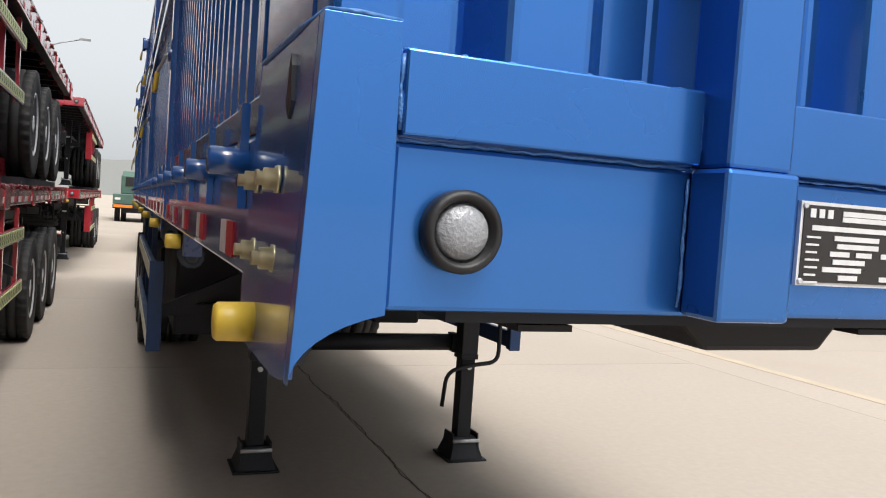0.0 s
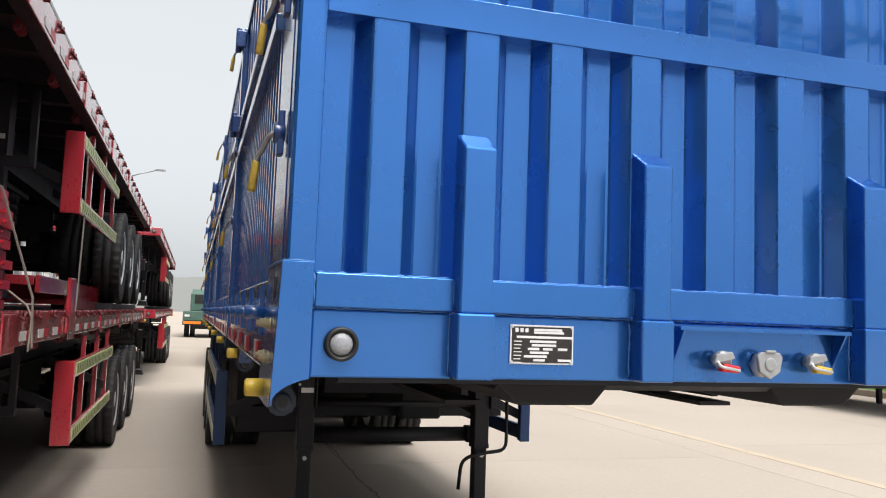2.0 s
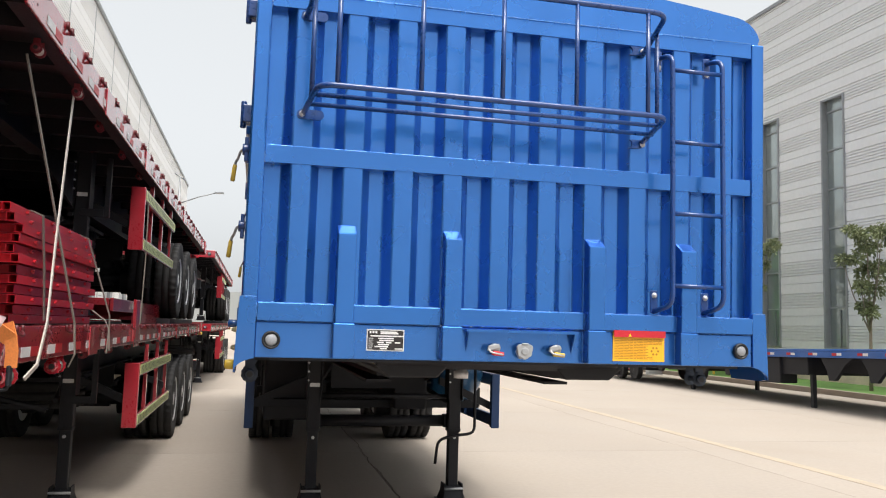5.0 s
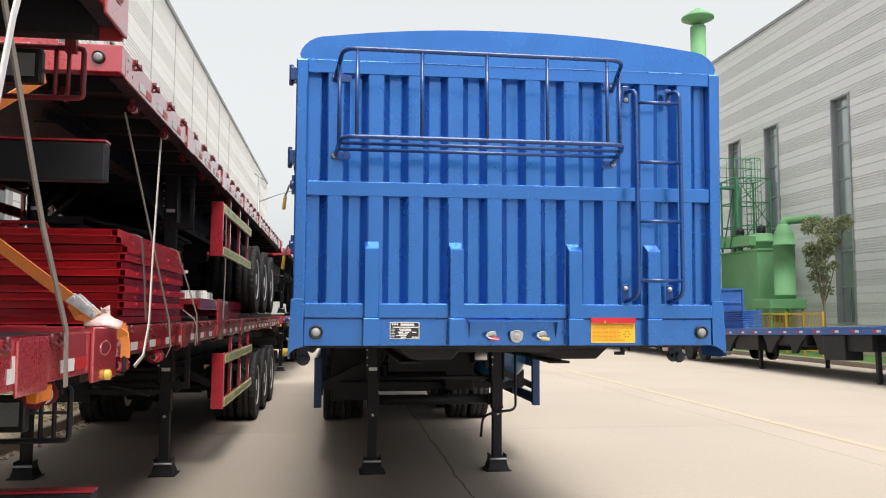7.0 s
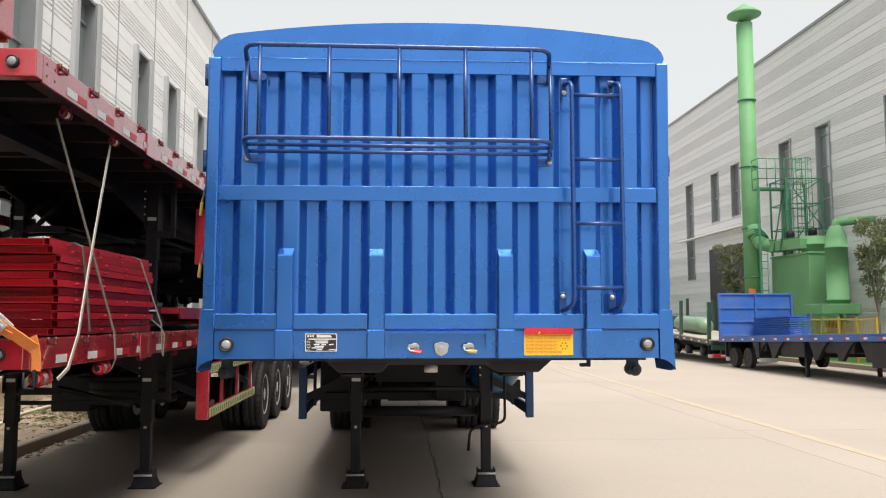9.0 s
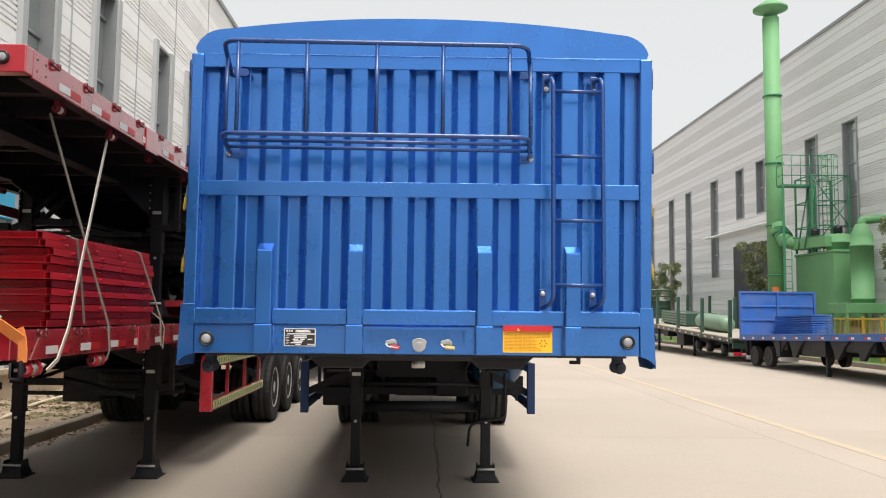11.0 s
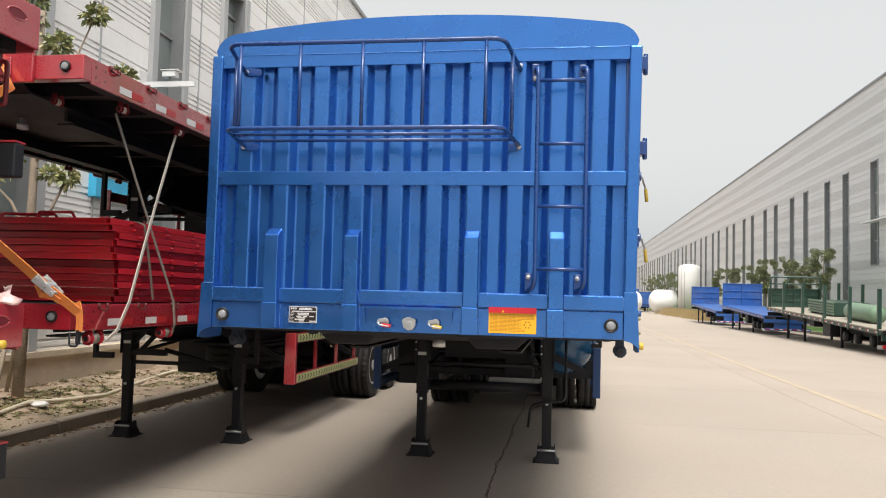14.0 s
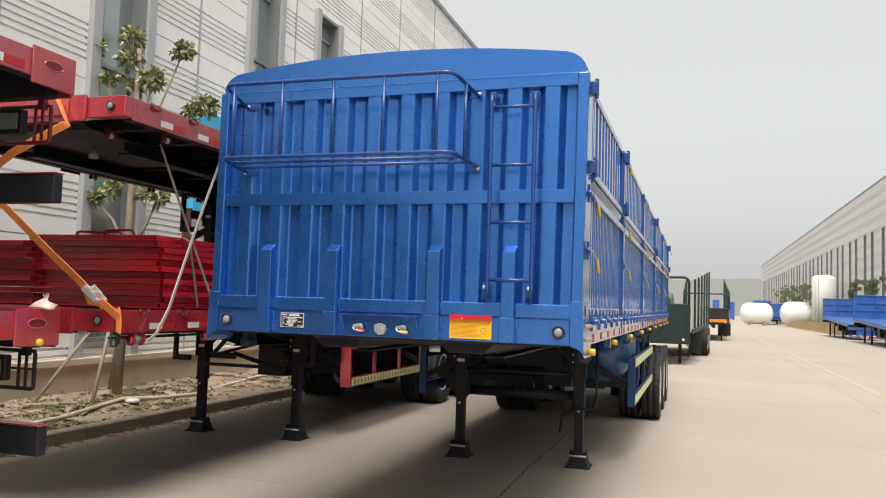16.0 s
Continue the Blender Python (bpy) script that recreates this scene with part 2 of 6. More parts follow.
# ---- geometry helpers ----
class Shape:
    """A bmesh under construction."""

    def __init__(self):
        self.bm = bmesh.new()

    def face(self, pts, smooth=False):
        f = self.bm.faces.new([self.bm.verts.new(p) for p in pts])
        f.smooth = smooth
        return self

    def hull8(self, v):
        vs = [self.bm.verts.new(p) for p in v]
        for q in ((0, 3, 2, 1), (4, 5, 6, 7), (0, 1, 5, 4), (1, 2, 6, 5), (2, 3, 7, 6), (3, 0, 4, 7)):
            self.bm.faces.new([vs[i] for i in q])
        return self

    def box(self, x0, x1, y0, y1, z0, z1):
        x0, x1, y0, y1, z0, z1 = min(x0, x1), max(x0, x1), min(y0, y1), max(y0, y1), min(z0, z1), max(z0, z1)
        return self.hull8([(x0, y0, z0), (x1, y0, z0), (x1, y1, z0), (x0, y1, z0), (x0, y0, z1), (x1, y0, z1), (x1, y1, z1), (x0, y1, z1)])

    def prism(self, poly, axis, a, b, smooth=False):
        """poly: a convex or concave outline in the two other axes, in order."""
        def at(p, w):
            return {"x": (w, p[0], p[1]), "y": (p[0], w, p[1]), "z": (p[0], p[1], w)}[axis]
        lo, hi = [self.bm.verts.new(at(p, a)) for p in poly], [self.bm.verts.new(at(p, b)) for p in poly]
        k = len(poly)
        for i in range(k):
            f = self.bm.faces.new((lo[i], lo[(i + 1) % k], hi[(i + 1) % k], hi[i]))
            f.smooth = smooth
        self.bm.faces.new(lo[::-1])
        self.bm.faces.new(hi)
        return self

    def sheet(self, line, axis, a, b, smooth=False):
        """An open profile drawn along an axis."""
        def at(p, w):
            return {"x": (w, p[0], p[1]), "y": (p[0], w, p[1]), "z": (p[0], p[1], w)}[axis]
        lo, hi = [self.bm.verts.new(at(p, a)) for p in line], [self.bm.verts.new(at(p, b)) for p in line]
        for i in range(len(line) - 1):
            f = self.bm.faces.new((lo[i], lo[i + 1], hi[i + 1], hi[i]))
            f.smooth = smooth
        return self

    def rings(self, rings, caps=True, smooth=True):
        vs = [[self.bm.verts.new(p) for p in r] for r in rings]
        k = len(vs[0])
        for a, b in zip(vs, vs[1:]):
            for i in range(k):
                f = self.bm.faces.new((a[i], a[(i + 1) % k], b[(i + 1) % k], b[i]))
                f.smooth = smooth
        if caps:
            self.bm.faces.new(vs[0][::-1])
            self.bm.faces.new(vs[-1])
        return self

    def tube(self, pts, r, seg=8, caps=True):
        pts = [Vector(p) for p in pts]
        rs = r if isinstance(r, (list, tuple)) else [r] * len(pts)
        out, side = [], None
        for i, p in enumerate(pts):
            d = (pts[min(i + 1, len(pts) - 1)] - pts[max(i - 1, 0)]).normalized()
            if side is None:
                side = d.cross(Vector((0, 0, 1)) if abs(d.z) < 0.9 else Vector((0, 1, 0))).normalized()
            else:
                side = (side - d * side.dot(d)).normalized()
            up = d.cross(side)
            out.append([p + (side * math.cos(2 * math.pi * j / seg) + up * math.sin(2 * math.pi * j / seg)) * rs[i] for j in range(seg)])
        return self.rings(out, caps)

    def lathe(self, profile, axis="z", at=(0, 0, 0), seg=24, caps=True):
        """profile: (distance along the axis, radius)."""
        out = []
        for h, r in profile:
            ring = []
            for j in range(seg):
                c, s = math.cos(2 * math.pi * j / seg) * r, math.sin(2 * math.pi * j / seg) * r
                v = {"x": (h, c, s), "y": (c, h, s), "z": (c, s, h)}[axis]
                ring.append((at[0] + v[0], at[1] + v[1], at[2] + v[2]))
            out.append(ring)
        return self.rings(out, caps)

    def data(self, name, material):
        bmesh.ops.recalc_face_normals(self.bm, faces=self.bm.faces)
        me = bpy.data.meshes.new(name)
        self.bm.to_mesh(me)
        self.bm.free()
        for m in material if isinstance(material, (list, tuple)) else [material]:
            me.materials.append(m)
        return me


def bend(pts, r=0.05, n=4):
    """Rounds the corners of a line of points."""
    pts = [Vector(p) for p in pts]
    out = [pts[0]]
    for a, b, c in zip(pts, pts[1:], pts[2:]):
        k = min(r, (a - b).length * 0.45, (c - b).length * 0.45)
        p, q = b + (a - b).normalized() * k, b + (c - b).normalized() * k
        out += [(p * (1 - t) ** 2 + b * 2 * t * (1 - t) + q * t ** 2) for t in (i / n for i in range(n + 1))]
    return out + [pts[-1]]


def bevelled(ob, w):
    if w:
        m = ob.modifiers.new("edge", "BEVEL")
        m.width, m.segments, m.limit_method, m.angle_limit = w, 2, "ANGLE", radians(40)
    return ob


def part(name, shape, material, parent, label="", bevel=0.0):
    ob = new(name, shape.data(name, material) if isinstance(shape, Shape) else shape)
    ob.parent = parent
    if label:
        tagged(ob, label)
    return bevelled(ob, bevel)


def thing(name, label, category, group="", kind="", at=None):
    ob = tagged(new(name), label, category, group, kind)
    if at is not None:
        ob.matrix_basis = at
    return ob


def solid(name, shape, material, label, category, group="", kind="", bevel=0.0, at=None):
    ob = tagged(new(name, shape.data(name, material)), label, category, group, kind)
    if at is not None:
        ob.matrix_basis = at
    return bevelled(ob, bevel)


def strips(parent, name, boxes, material, label):
    """Small flat pieces of one size, each an object, on one mesh. boxes: (x, y, z) of each; the first four numbers are the size and side."""
    sx, sy, sz, places = boxes
    me = Shape().box(0, sx, 0, sy, 0, sz).data(name, material)
    for p in places:
        o = part(name, me, material, parent, label)
        o.location = p


# ---- ground ----
solid("ground", Shape().box(-300, 300, -400, 900, -0.3, -0.03), CONCRETE_FAR, "pale concrete yard reaching to the horizon", "ground", kind="structure")

# ---- buildings ----
def cladding_line(x, out, z0, z1, period=1.23, ribs=6, pitch=0.105, deep=0.04):
    """A profile of smooth bands and bands of grooves, from z0 up to z1; out is the way the wall faces."""
    line, z = [(x, z0)], z0
    k = math.floor(z0 / period)
    while k * period < z1:
        base = k * period + 0.32
        seam = k * period + 0.02
        for g, w in [(seam, 0.014)] + [(base + i * pitch, 0.036) for i in range(ribs)]:
            if z0 + 0.01 < g and g + w + 0.02 < z1:
                line += [(x, g), (x - out * deep, g + 0.006), (x - out * deep, g + w), (x, g + w + 0.006)]
        k += 1
    return line + [(x, z1)]


def factory_wall(name, x, out, y0, y1, top, windows, material, plinth, label, pier=0.0):
    """A long wall that runs along y. windows: (y0, y1, z0, z1)."""
    wall = thing(name, label, "factory building", kind="structure")
    spans = sorted(windows)
    y = y0
    for a, b, za, zb in spans:
        part("cladding", Shape().sheet(cladding_line(x, out, plinth, top), "y", y, a - 0.002), material, wall)
        part("cladding", Shape().sheet(cladding_line(x, out, plinth, za), "y", a, b), material, wall)
        part("cladding", Shape().sheet(cladding_line(x, out, zb, top), "y", a, b), material, wall)
        y = b + 0.002
    part("cladding", Shape().sheet(cladding_line(x, out, plinth, top), "y", y, y1), material, wall)
    part("core", Shape().box(x - out * 0.45, x - out * 6, y0, y1, 0, top - 0.3), FRAME_GREY, wall)
    part("parapet", Shape().box(x + out * 0.08, x - out * 0.5, y0, y1, top, top + 0.16), FRAME_GREY, wall, "grey metal roof edge", 0.02)
    for yy in (y0, y1):
        part("end_wall", Shape().box(x - out * 0.02, x - out * 6, yy - 0.1, yy + 0.1, 0, top), material, wall)
    for a, b, za, zb in spans:
        w = Shape()
        part("window_frame", w.box(x - out * 0.28, x + out * 0.05, a, a + 0.07, za, zb).box(x - out * 0.28, x + out * 0.05, b - 0.07, b, za, zb)
             .box(x - out * 0.28, x + out * 0.03, a + 0.07, b - 0.07, zb - 0.07, zb).box(x - out * 0.28, x + out * 0.06, a + 0.07, b - 0.07, za, za + 0.06), FRAME_GREY, wall)
        part("window_pane", Shape().box(x - out * 0.2, x - out * 0.22, a + 0.06, b - 0.06, za + 0.05, zb - 0.05), GLASS_DARK, wall)
        mull, z = Shape(), za + 1.45
        while z < zb - 0.4:
            mull.box(x - out * 0.15, x - out * 0.2, a + 0.07, b - 0.07, z, z + 0.06)
            z += 1.45
        mull.box(x - out * 0.16, x - out * 0.2, (a + b) / 2 - 0.02, (a + b) / 2 + 0.02, za + 0.06, min(zb - 0.07, za + 1.4))
        part("mullion", mull, FRAME_GREY, wall)
        if pier:
            for yy in (a - pier, b):
                part("pier", Shape().box(x - out * 0.1, x + out * 0.10, yy, yy + pier, plinth, zb + 0.02), PIER, wall, bevel=0.01)
    return wall


left_windows = [(y, y + 1.05, 0.95, 8.75) for y in (-9.2, -5.6, -2.0, 1.6, 5.15, 9.5, 12.5, 16.35, 19.1, 22.6, 26.2, 29.8, 33.4, 37.0, 40.6, 44.2, 48, 52)]
west = factory_wall("building_west", -7.0, 1, -14, 62, 12.2, left_windows, CLAD, 0.72, "white ribbed metal factory wall with tall dark windows", 0.2)
part("plinth", Shape().box(-7.4, -6.92, -14, 62, -0.1, 0.62).box(-7.4, -6.84, -14, 62, 0.62, 0.72), PLINTH, west, "stained beige rendered plinth", 0.01)
for y in (-7.5, -4.0, -0.4, 3.3, 7.72, 11.35, 15.0, 17.9, 21.2, 24.7, 28.3, 31.9, 35.5, 39.1):
    part("cladding_joint", Shape().box(-7.02, -6.988, y, y + 0.05, 0.73, 12.19), PIER, west)
right_windows = [(y, y + 1.2, 1.3, 10.5) for y in (3.2, 6.9, 12.2, 15.9, 20.6, 24.3, 29.5, 33.0)] + [(38.9, 40.0, 7.5, 10.5), (41.8, 42.9, 7.5, 10.5), (45.9, 47.1, 4.2, 10.5)]
right_windows += [(y, y + 1.15, 1.2, 10.5) for k in range(21) for y in (50.9 + 9.0 * k, 50.9 + 9.0 * k + 5.1 * 0.75)]
east = factory_wall("building_east", 19.0, -1, -6, 243, 15.2, right_windows, CLAD_GREY, 0.5, "long grey ribbed metal factory hall with slit windows")
part("plinth", Shape().box(19.4, 18.93, -6, 243, -0.1, 0.5), PLINTH, east, "low grey plinth", 0.01)
# black sheet set before the wall for the dark inside the gateway
part("door_opening", Shape().box(18.9, 18.98, 38.2, 43.3, 0.5, 5.9), BLACK_PLASTIC, east, "black sheet that paints the dark of an open gateway")
part("canopy", Shape().box(18.5, 18.97, 37.5, 47.4, 6.76, 6.79).box(18.46, 18.52, 37.5, 47.4, 6.73, 6.81), CLAD, east, "thin white canopy over the gateway", 0.01)

# distant hall and ridge at the road's end, haze mixed into the colour
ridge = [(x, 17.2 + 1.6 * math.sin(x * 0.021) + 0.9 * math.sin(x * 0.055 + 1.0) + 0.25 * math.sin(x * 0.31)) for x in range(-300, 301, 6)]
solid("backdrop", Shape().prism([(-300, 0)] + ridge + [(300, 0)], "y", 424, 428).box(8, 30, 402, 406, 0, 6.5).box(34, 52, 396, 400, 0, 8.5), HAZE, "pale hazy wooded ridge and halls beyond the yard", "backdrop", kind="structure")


# ---- wheels, legs and other chassis pieces ----
def tyre_data():
    """A tyre with two grooves and notched shoulders, in one skin."""
    s = Shape()
    r, w, seg = 0.52, 0.14, 108
    s.lathe([(-w + 0.02, 0.30), (-w, 0.34), (-w, 0.46), (-w, 0.506), (-w + 0.012, r), (-0.055, r), (-0.05, r - 0.02), (-0.035, r - 0.02), (-0.03, r), (0.03, r), (0.035, r - 0.02), (0.05, r - 0.02), (0.055, r), (w - 0.012, r), (w, 0.506), (w, 0.46), (w, 0.34), (w - 0.02, 0.30)], "x", seg=seg)
    for v in s.bm.verts:
        far = math.hypot(v.co.y, v.co.z)
        if far > 0.504 and abs(v.co.x) > 0.06:
            step = round((math.atan2(v.co.z, v.co.y) % (2 * math.pi)) / (2 * math.pi) * seg)
            k = (far - 0.022 if step % 3 == 0 else far + 0.005) / far
            v.co.y, v.co.z = v.co.y * k, v.co.z * k
    return s.data("tyre", RUBBER)


def rim_data():
    s = Shape()
    s.lathe([(-0.13, 0.29), (-0.13, 0.31), (0.13, 0.31), (0.135, 0.295), (0.11, 0.27), (0.03, 0.25), (0.0, 0.19), (0.03, 0.15), (0.07, 0.10), (0.12, 0.09), (0.125, 0.05)], "x", seg=28)
    for j in range(10):
        a = 2 * math.pi * j / 10
        s.lathe([(0.0, 0.016), (0.045, 0.016), (0.05, 0.01)], "x", (0, 0.17 * math.cos(a), 0.17 * math.sin(a)), 6)
    return s.data("rim", RIM)


TYRE, RIMM = tyre_data(), rim_data()


def wheel_pair(parent, side, x, y):
    """Two tyres on one hub; side: 1 for the right, -1 for the left."""
    wheel = new("wheel")
    wheel.parent = parent
    wheel.matrix_basis = pose(x, y, 0.525, 0, 0, 0 if side > 0 else 180)
    for off in (0.0, -0.33):
        for nm, me in (("tyre", TYRE), ("rim", RIMM)):
            o = part(nm, me, None, wheel)
            o.location = (off, 0, 0)


def landing_leg(parent, x, y, top, crank=False):
    leg = part("landing_leg", Shape().box(x - 0.058, x + 0.058, y - 0.058, y + 0.058, 0.66, top).box(x - 0.049, x + 0.049, y - 0.049, y + 0.049, 0.12, 0.66), BLACK, parent, bevel=0.008)
    foot = part("foot", Shape().hull8([(x - 0.115, y - 0.12, 0.012), (x + 0.115, y - 0.12, 0.012), (x + 0.115, y + 0.12, 0.012), (x - 0.115, y + 0.12, 0.012), (x - 0.075, y - 0.07, 0.145), (x + 0.075, y - 0.07, 0.145), (x + 0.075, y + 0.07, 0.145), (x - 0.075, y + 0.07, 0.145)])
                .box(x - 0.135, x + 0.135, y - 0.14, y + 0.14, 0.0, 0.014), BLACK, leg, bevel=0.005)
    part("foot_pin", Shape().tube([(x - 0.09, y - 0.093, 0.125), (x + 0.09, y - 0.093, 0.125)], 0.012, 8), STEEL, foot, "worn bare steel pin")
    for sd in (-1, 1):
        part("foot_cheek", Shape().prism([(y - 0.115, 0.02), (y + 0.1, 0.02), (y + 0.06, 0.17), (y - 0.08, 0.17)], "x", x + sd * 0.08, x + sd * 0.09), BLACK, foot)
    part("collar", Shape().box(x - 0.0615, x + 0.0615, y - 0.0615, y + 0.0615, 0.65, 0.685), BLACK, leg, bevel=0.006)
    part("leg_bracket", Shape().box(x - 0.069, x - 0.0595, y - 0.09, y + 0.09, 0.95, top + 0.02).box(x + 0.0595, x + 0.069, y - 0.09, y + 0.09, 0.95, top + 0.02), BLACK, leg)
    for z in (1.12, 1.2, 1.28, 1.36):
        part("bolt", Shape().lathe([(-0.012, 0.01), (0.0, 0.01)], "y", (x - 0.064, y - 0.09, z), 6), STEEL, leg)
    part("bolt", Shape().lathe([(-0.015, 0.016), (0.0, 0.016)], "y", (x, y - 0.06, 0.6), 6), STEEL, leg)
    if crank:
        part("crank_handle", Shape().tube(bend([(x + 0.19, y - 0.07, top - 0.05), (x + 0.19, y - 0.09, 0.64), (x - 0.02, y - 0.1, 0.62), (x - 0.17, y - 0.1, 0.58), (x - 0.19, y - 0.1, 0.36)], 0.07), 0.014), BLACK, leg)
    else:
        part("rating_label", Shape().box(x - 0.045, x + 0.045, y - 0.0615, y - 0.0585, 1.06, 1.095), SILVER, leg, "silver rating label")
    return leg


def side_guard(parent, side, x, y0, y1, z0, z1, paint, tape, chevrons=True, plate=0.13):
    g = part("side_guard", Shape().box(x - side * 0.08, x, y0, y0 + 0.05, z0, z1), paint, parent, bevel=0.008)
    part("end_plate", Shape().box(x - side * plate, x + side * 0.004, y0 - 0.02, y0, z0 - 0.005, z1 + 0.005), paint, g, bevel=0.006)
    for a, b in ((z0, z0 + 0.12), (z1 - 0.12, z1)):
        part("guard_rail", Shape().box(x - side * 0.035, x, y0 + 0.05, y1, a, b), paint, g, bevel=0.006)
        part("reflective_strip", Shape().box(x + side * 0.001, x + side * 0.005, y0 + 0.06, y1 - 0.01, a + 0.015, b - 0.015), tape, g, "pale lime reflective tape")
        if chevrons:
            c = Shape()
            yy = y0 + 0.1
            while yy < y1 - 0.12:
                m, q = (a + b) / 2, 0.032
                xx = x + side * 0.007
                c.face([(xx, yy, m - q), (xx, yy + 0.03, m - q), (xx, yy + 0.07, m), (xx, yy + 0.04, m)])
                c.face([(xx, yy + 0.04, m), (xx, yy + 0.07, m), (xx, yy + 0.03, m + q), (xx, yy, m + q)])
                yy += 0.11
            tagged(part("chevron_print", c, BLACK_PLASTIC, g), kind="stuff")
    n = max(2, round((y1 - y0) / 1.1))
    for i in range(1, n + 1):
        yy = y0 + (y1 - y0) * i / n - 0.05
        part("guard_post", Shape().box(x - side * 0.075, x - side * 0.04, yy, yy + 0.05, z0 + 0.02, z1 + 0.16), paint, g)
    for yy in (y0 + 0.1, y1 - 0.3):
        part("guard_bracket", Shape().prism([(x - side * 0.6, z0 + 0.42), (x - side * 0.04, z0 + 0.16), (x - side * 0.04, z0 + 0.24), (x - side * 0.6, z0 + 0.5)], "y", yy, yy + 0.06), BLACK, g)
    return g


def chassis(parent, length, deck, axles, deep_from=4.6, half=1.22, track=None):
    """Two tapered main beams, cross members, axles and springs."""
    for x in (-0.52, 0.52):
        s = Shape()
        prof = [(0.9, deck - 0.04), (0.9, deck - 0.24), (3.3, deck - 0.26), (deep_from, deck - 0.52), (length - 0.3, deck - 0.52), (length - 0.1, deck - 0.3), (length - 0.1, deck - 0.04)]
        s.prism(prof, "x", x - 0.012, x + 0.012)
        s.box(x - 0.07, x + 0.07, 0.9, 3.3, deck - 0.275, deck - 0.26)
        s.box(x - 0.07, x + 0.07, deep_from, length - 0.3, deck - 0.54, deck - 0.52)
        part("main_beam", s, BLACK, parent)
    y = 0.55
    cm = Shape().box(-half, half, -0.04, 0.04, deck - 0.15, deck - 0.03).data("cross_member", BLACK)
    while y < length - 0.4:
        o = part("cross_member", cm, BLACK, parent)
        o.location = (0, y, 0)
        y += 0.62
    part("coupler_plate", Shape().prism([(0.12, deck - 0.06), (0.35, deck - 0.17), (2.1, deck - 0.17), (2.1, deck - 0.155), (0.35, deck - 0.155), (0.13, deck - 0.045)], "x", -0.62, 0.62), BLACK, parent)
    part("king_pin", Shape().lathe([(deck - 0.26, 0.045), (deck - 0.22, 0.045), (deck - 0.21, 0.03), (deck - 0.17, 0.03)], "z", (0, 1.1, 0), 12), STEEL, parent)
    for yy in axles:
        part("axle", Shape().tube([(-1.0, yy, 0.525), (1.0, yy, 0.525)], 0.085, 10).box(-0.42, 0.42, yy - 0.06, yy + 0.06, 0.42, 0.60), BLACK, parent)
        for x in (-0.63, 0.63):
            part("brake_drum", Shape().lathe([(x - 0.1, 0.12), (x - 0.1, 0.21), (x + 0.1, 0.21), (x + 0.1, 0.12)], "x", (0, yy, 0.525), 20), BLACK, parent)
            part("brake_chamber", Shape().lathe([(yy - 0.32, 0.04), (yy - 0.3, 0.085), (yy - 0.16, 0.085), (yy - 0.14, 0.03)], "y", (x * 0.6, 0, 0.68), 14), BLACK, parent)
        for x in (-0.52, 0.52):
            part("leaf_spring", Shape().prism([(yy - 0.5, 0.74), (yy, 0.63), (yy + 0.5, 0.74), (yy + 0.5, 0.79), (yy, 0.70), (yy - 0.5, 0.79)], "x", x - 0.045, x + 0.045), BLACK, parent)
            part("spring_hanger", Shape().box(x - 0.06, x + 0.06, yy + 0.52, yy + 0.74, 0.72, deck - 0.5), BLACK, parent)
        for side in (-1, 1):
            wheel_pair(parent, side, side * (track or half - 0.13), yy)


def strap_winch_part(parent, x, y, z, paint, wound=None, q=1.0):
    """A ratchet drum between two lobed cheek plates, hung under a deck edge. x, y, z: the middle of the drum; q: its scale."""
    w = part("winch", Shape().lathe([(y - 0.085 * q, 0.018 * q), (y - 0.085 * q, 0.03 * q), (y - 0.063 * q, 0.03 * q), (y - 0.05 * q, 0.016 * q), (y + 0.05 * q, 0.016 * q), (y + 0.075 * q, 0.03 * q), (y + 0.078 * q, 0.012 * q)], "y", (x, 0, z), 14), paint, parent)
    for yy in (y - 0.062 * q, y + 0.055 * q):
        lobes = [(x + (0.044 + 0.004 * (i % 2)) * q * math.cos(a), z + (0.044 + 0.004 * (i % 2)) * q * math.sin(a)) for i, a in enumerate(2 * math.pi * j / 24 for j in range(24))]
        part("cheek_plate", Shape().prism(lobes, "y", yy, yy + 0.007 * q), paint, w)
        part("hanger", Shape().prism([(x - 0.03 * q, z), (x + 0.03 * q, z), (x + 0.026 * q, z + 0.085 * q), (x - 0.026 * q, z + 0.085 * q)], "y", yy + 0.008 * q, yy + 0.014 * q), paint, w)
    # black disc paints the dark inside of the drum
    part("drum_hole", Shape().lathe([(y - 0.0865 * q, 0.017 * q), (y - 0.0855 * q, 0.017 * q)], "y", (x, 0, z), 12), BLACK_PLASTIC, w)
    if wound:
        part("wound_strap", Shape().lathe([(y - 0.028 * q, 0.018 * q), (y - 0.026 * q, 0.036 * q), (y + 0.026 * q, 0.038 * q), (y + 0.028 * q, 0.018 * q)], "y", (x, 0, z), 16), wound, w, "dirty grey wound webbing")
    return w


# ---- red flatbed trailers ----
AXLES = (8.27, 9.62, 10.97)
RED_DECK, RED_LEN = 1.58, 13.4


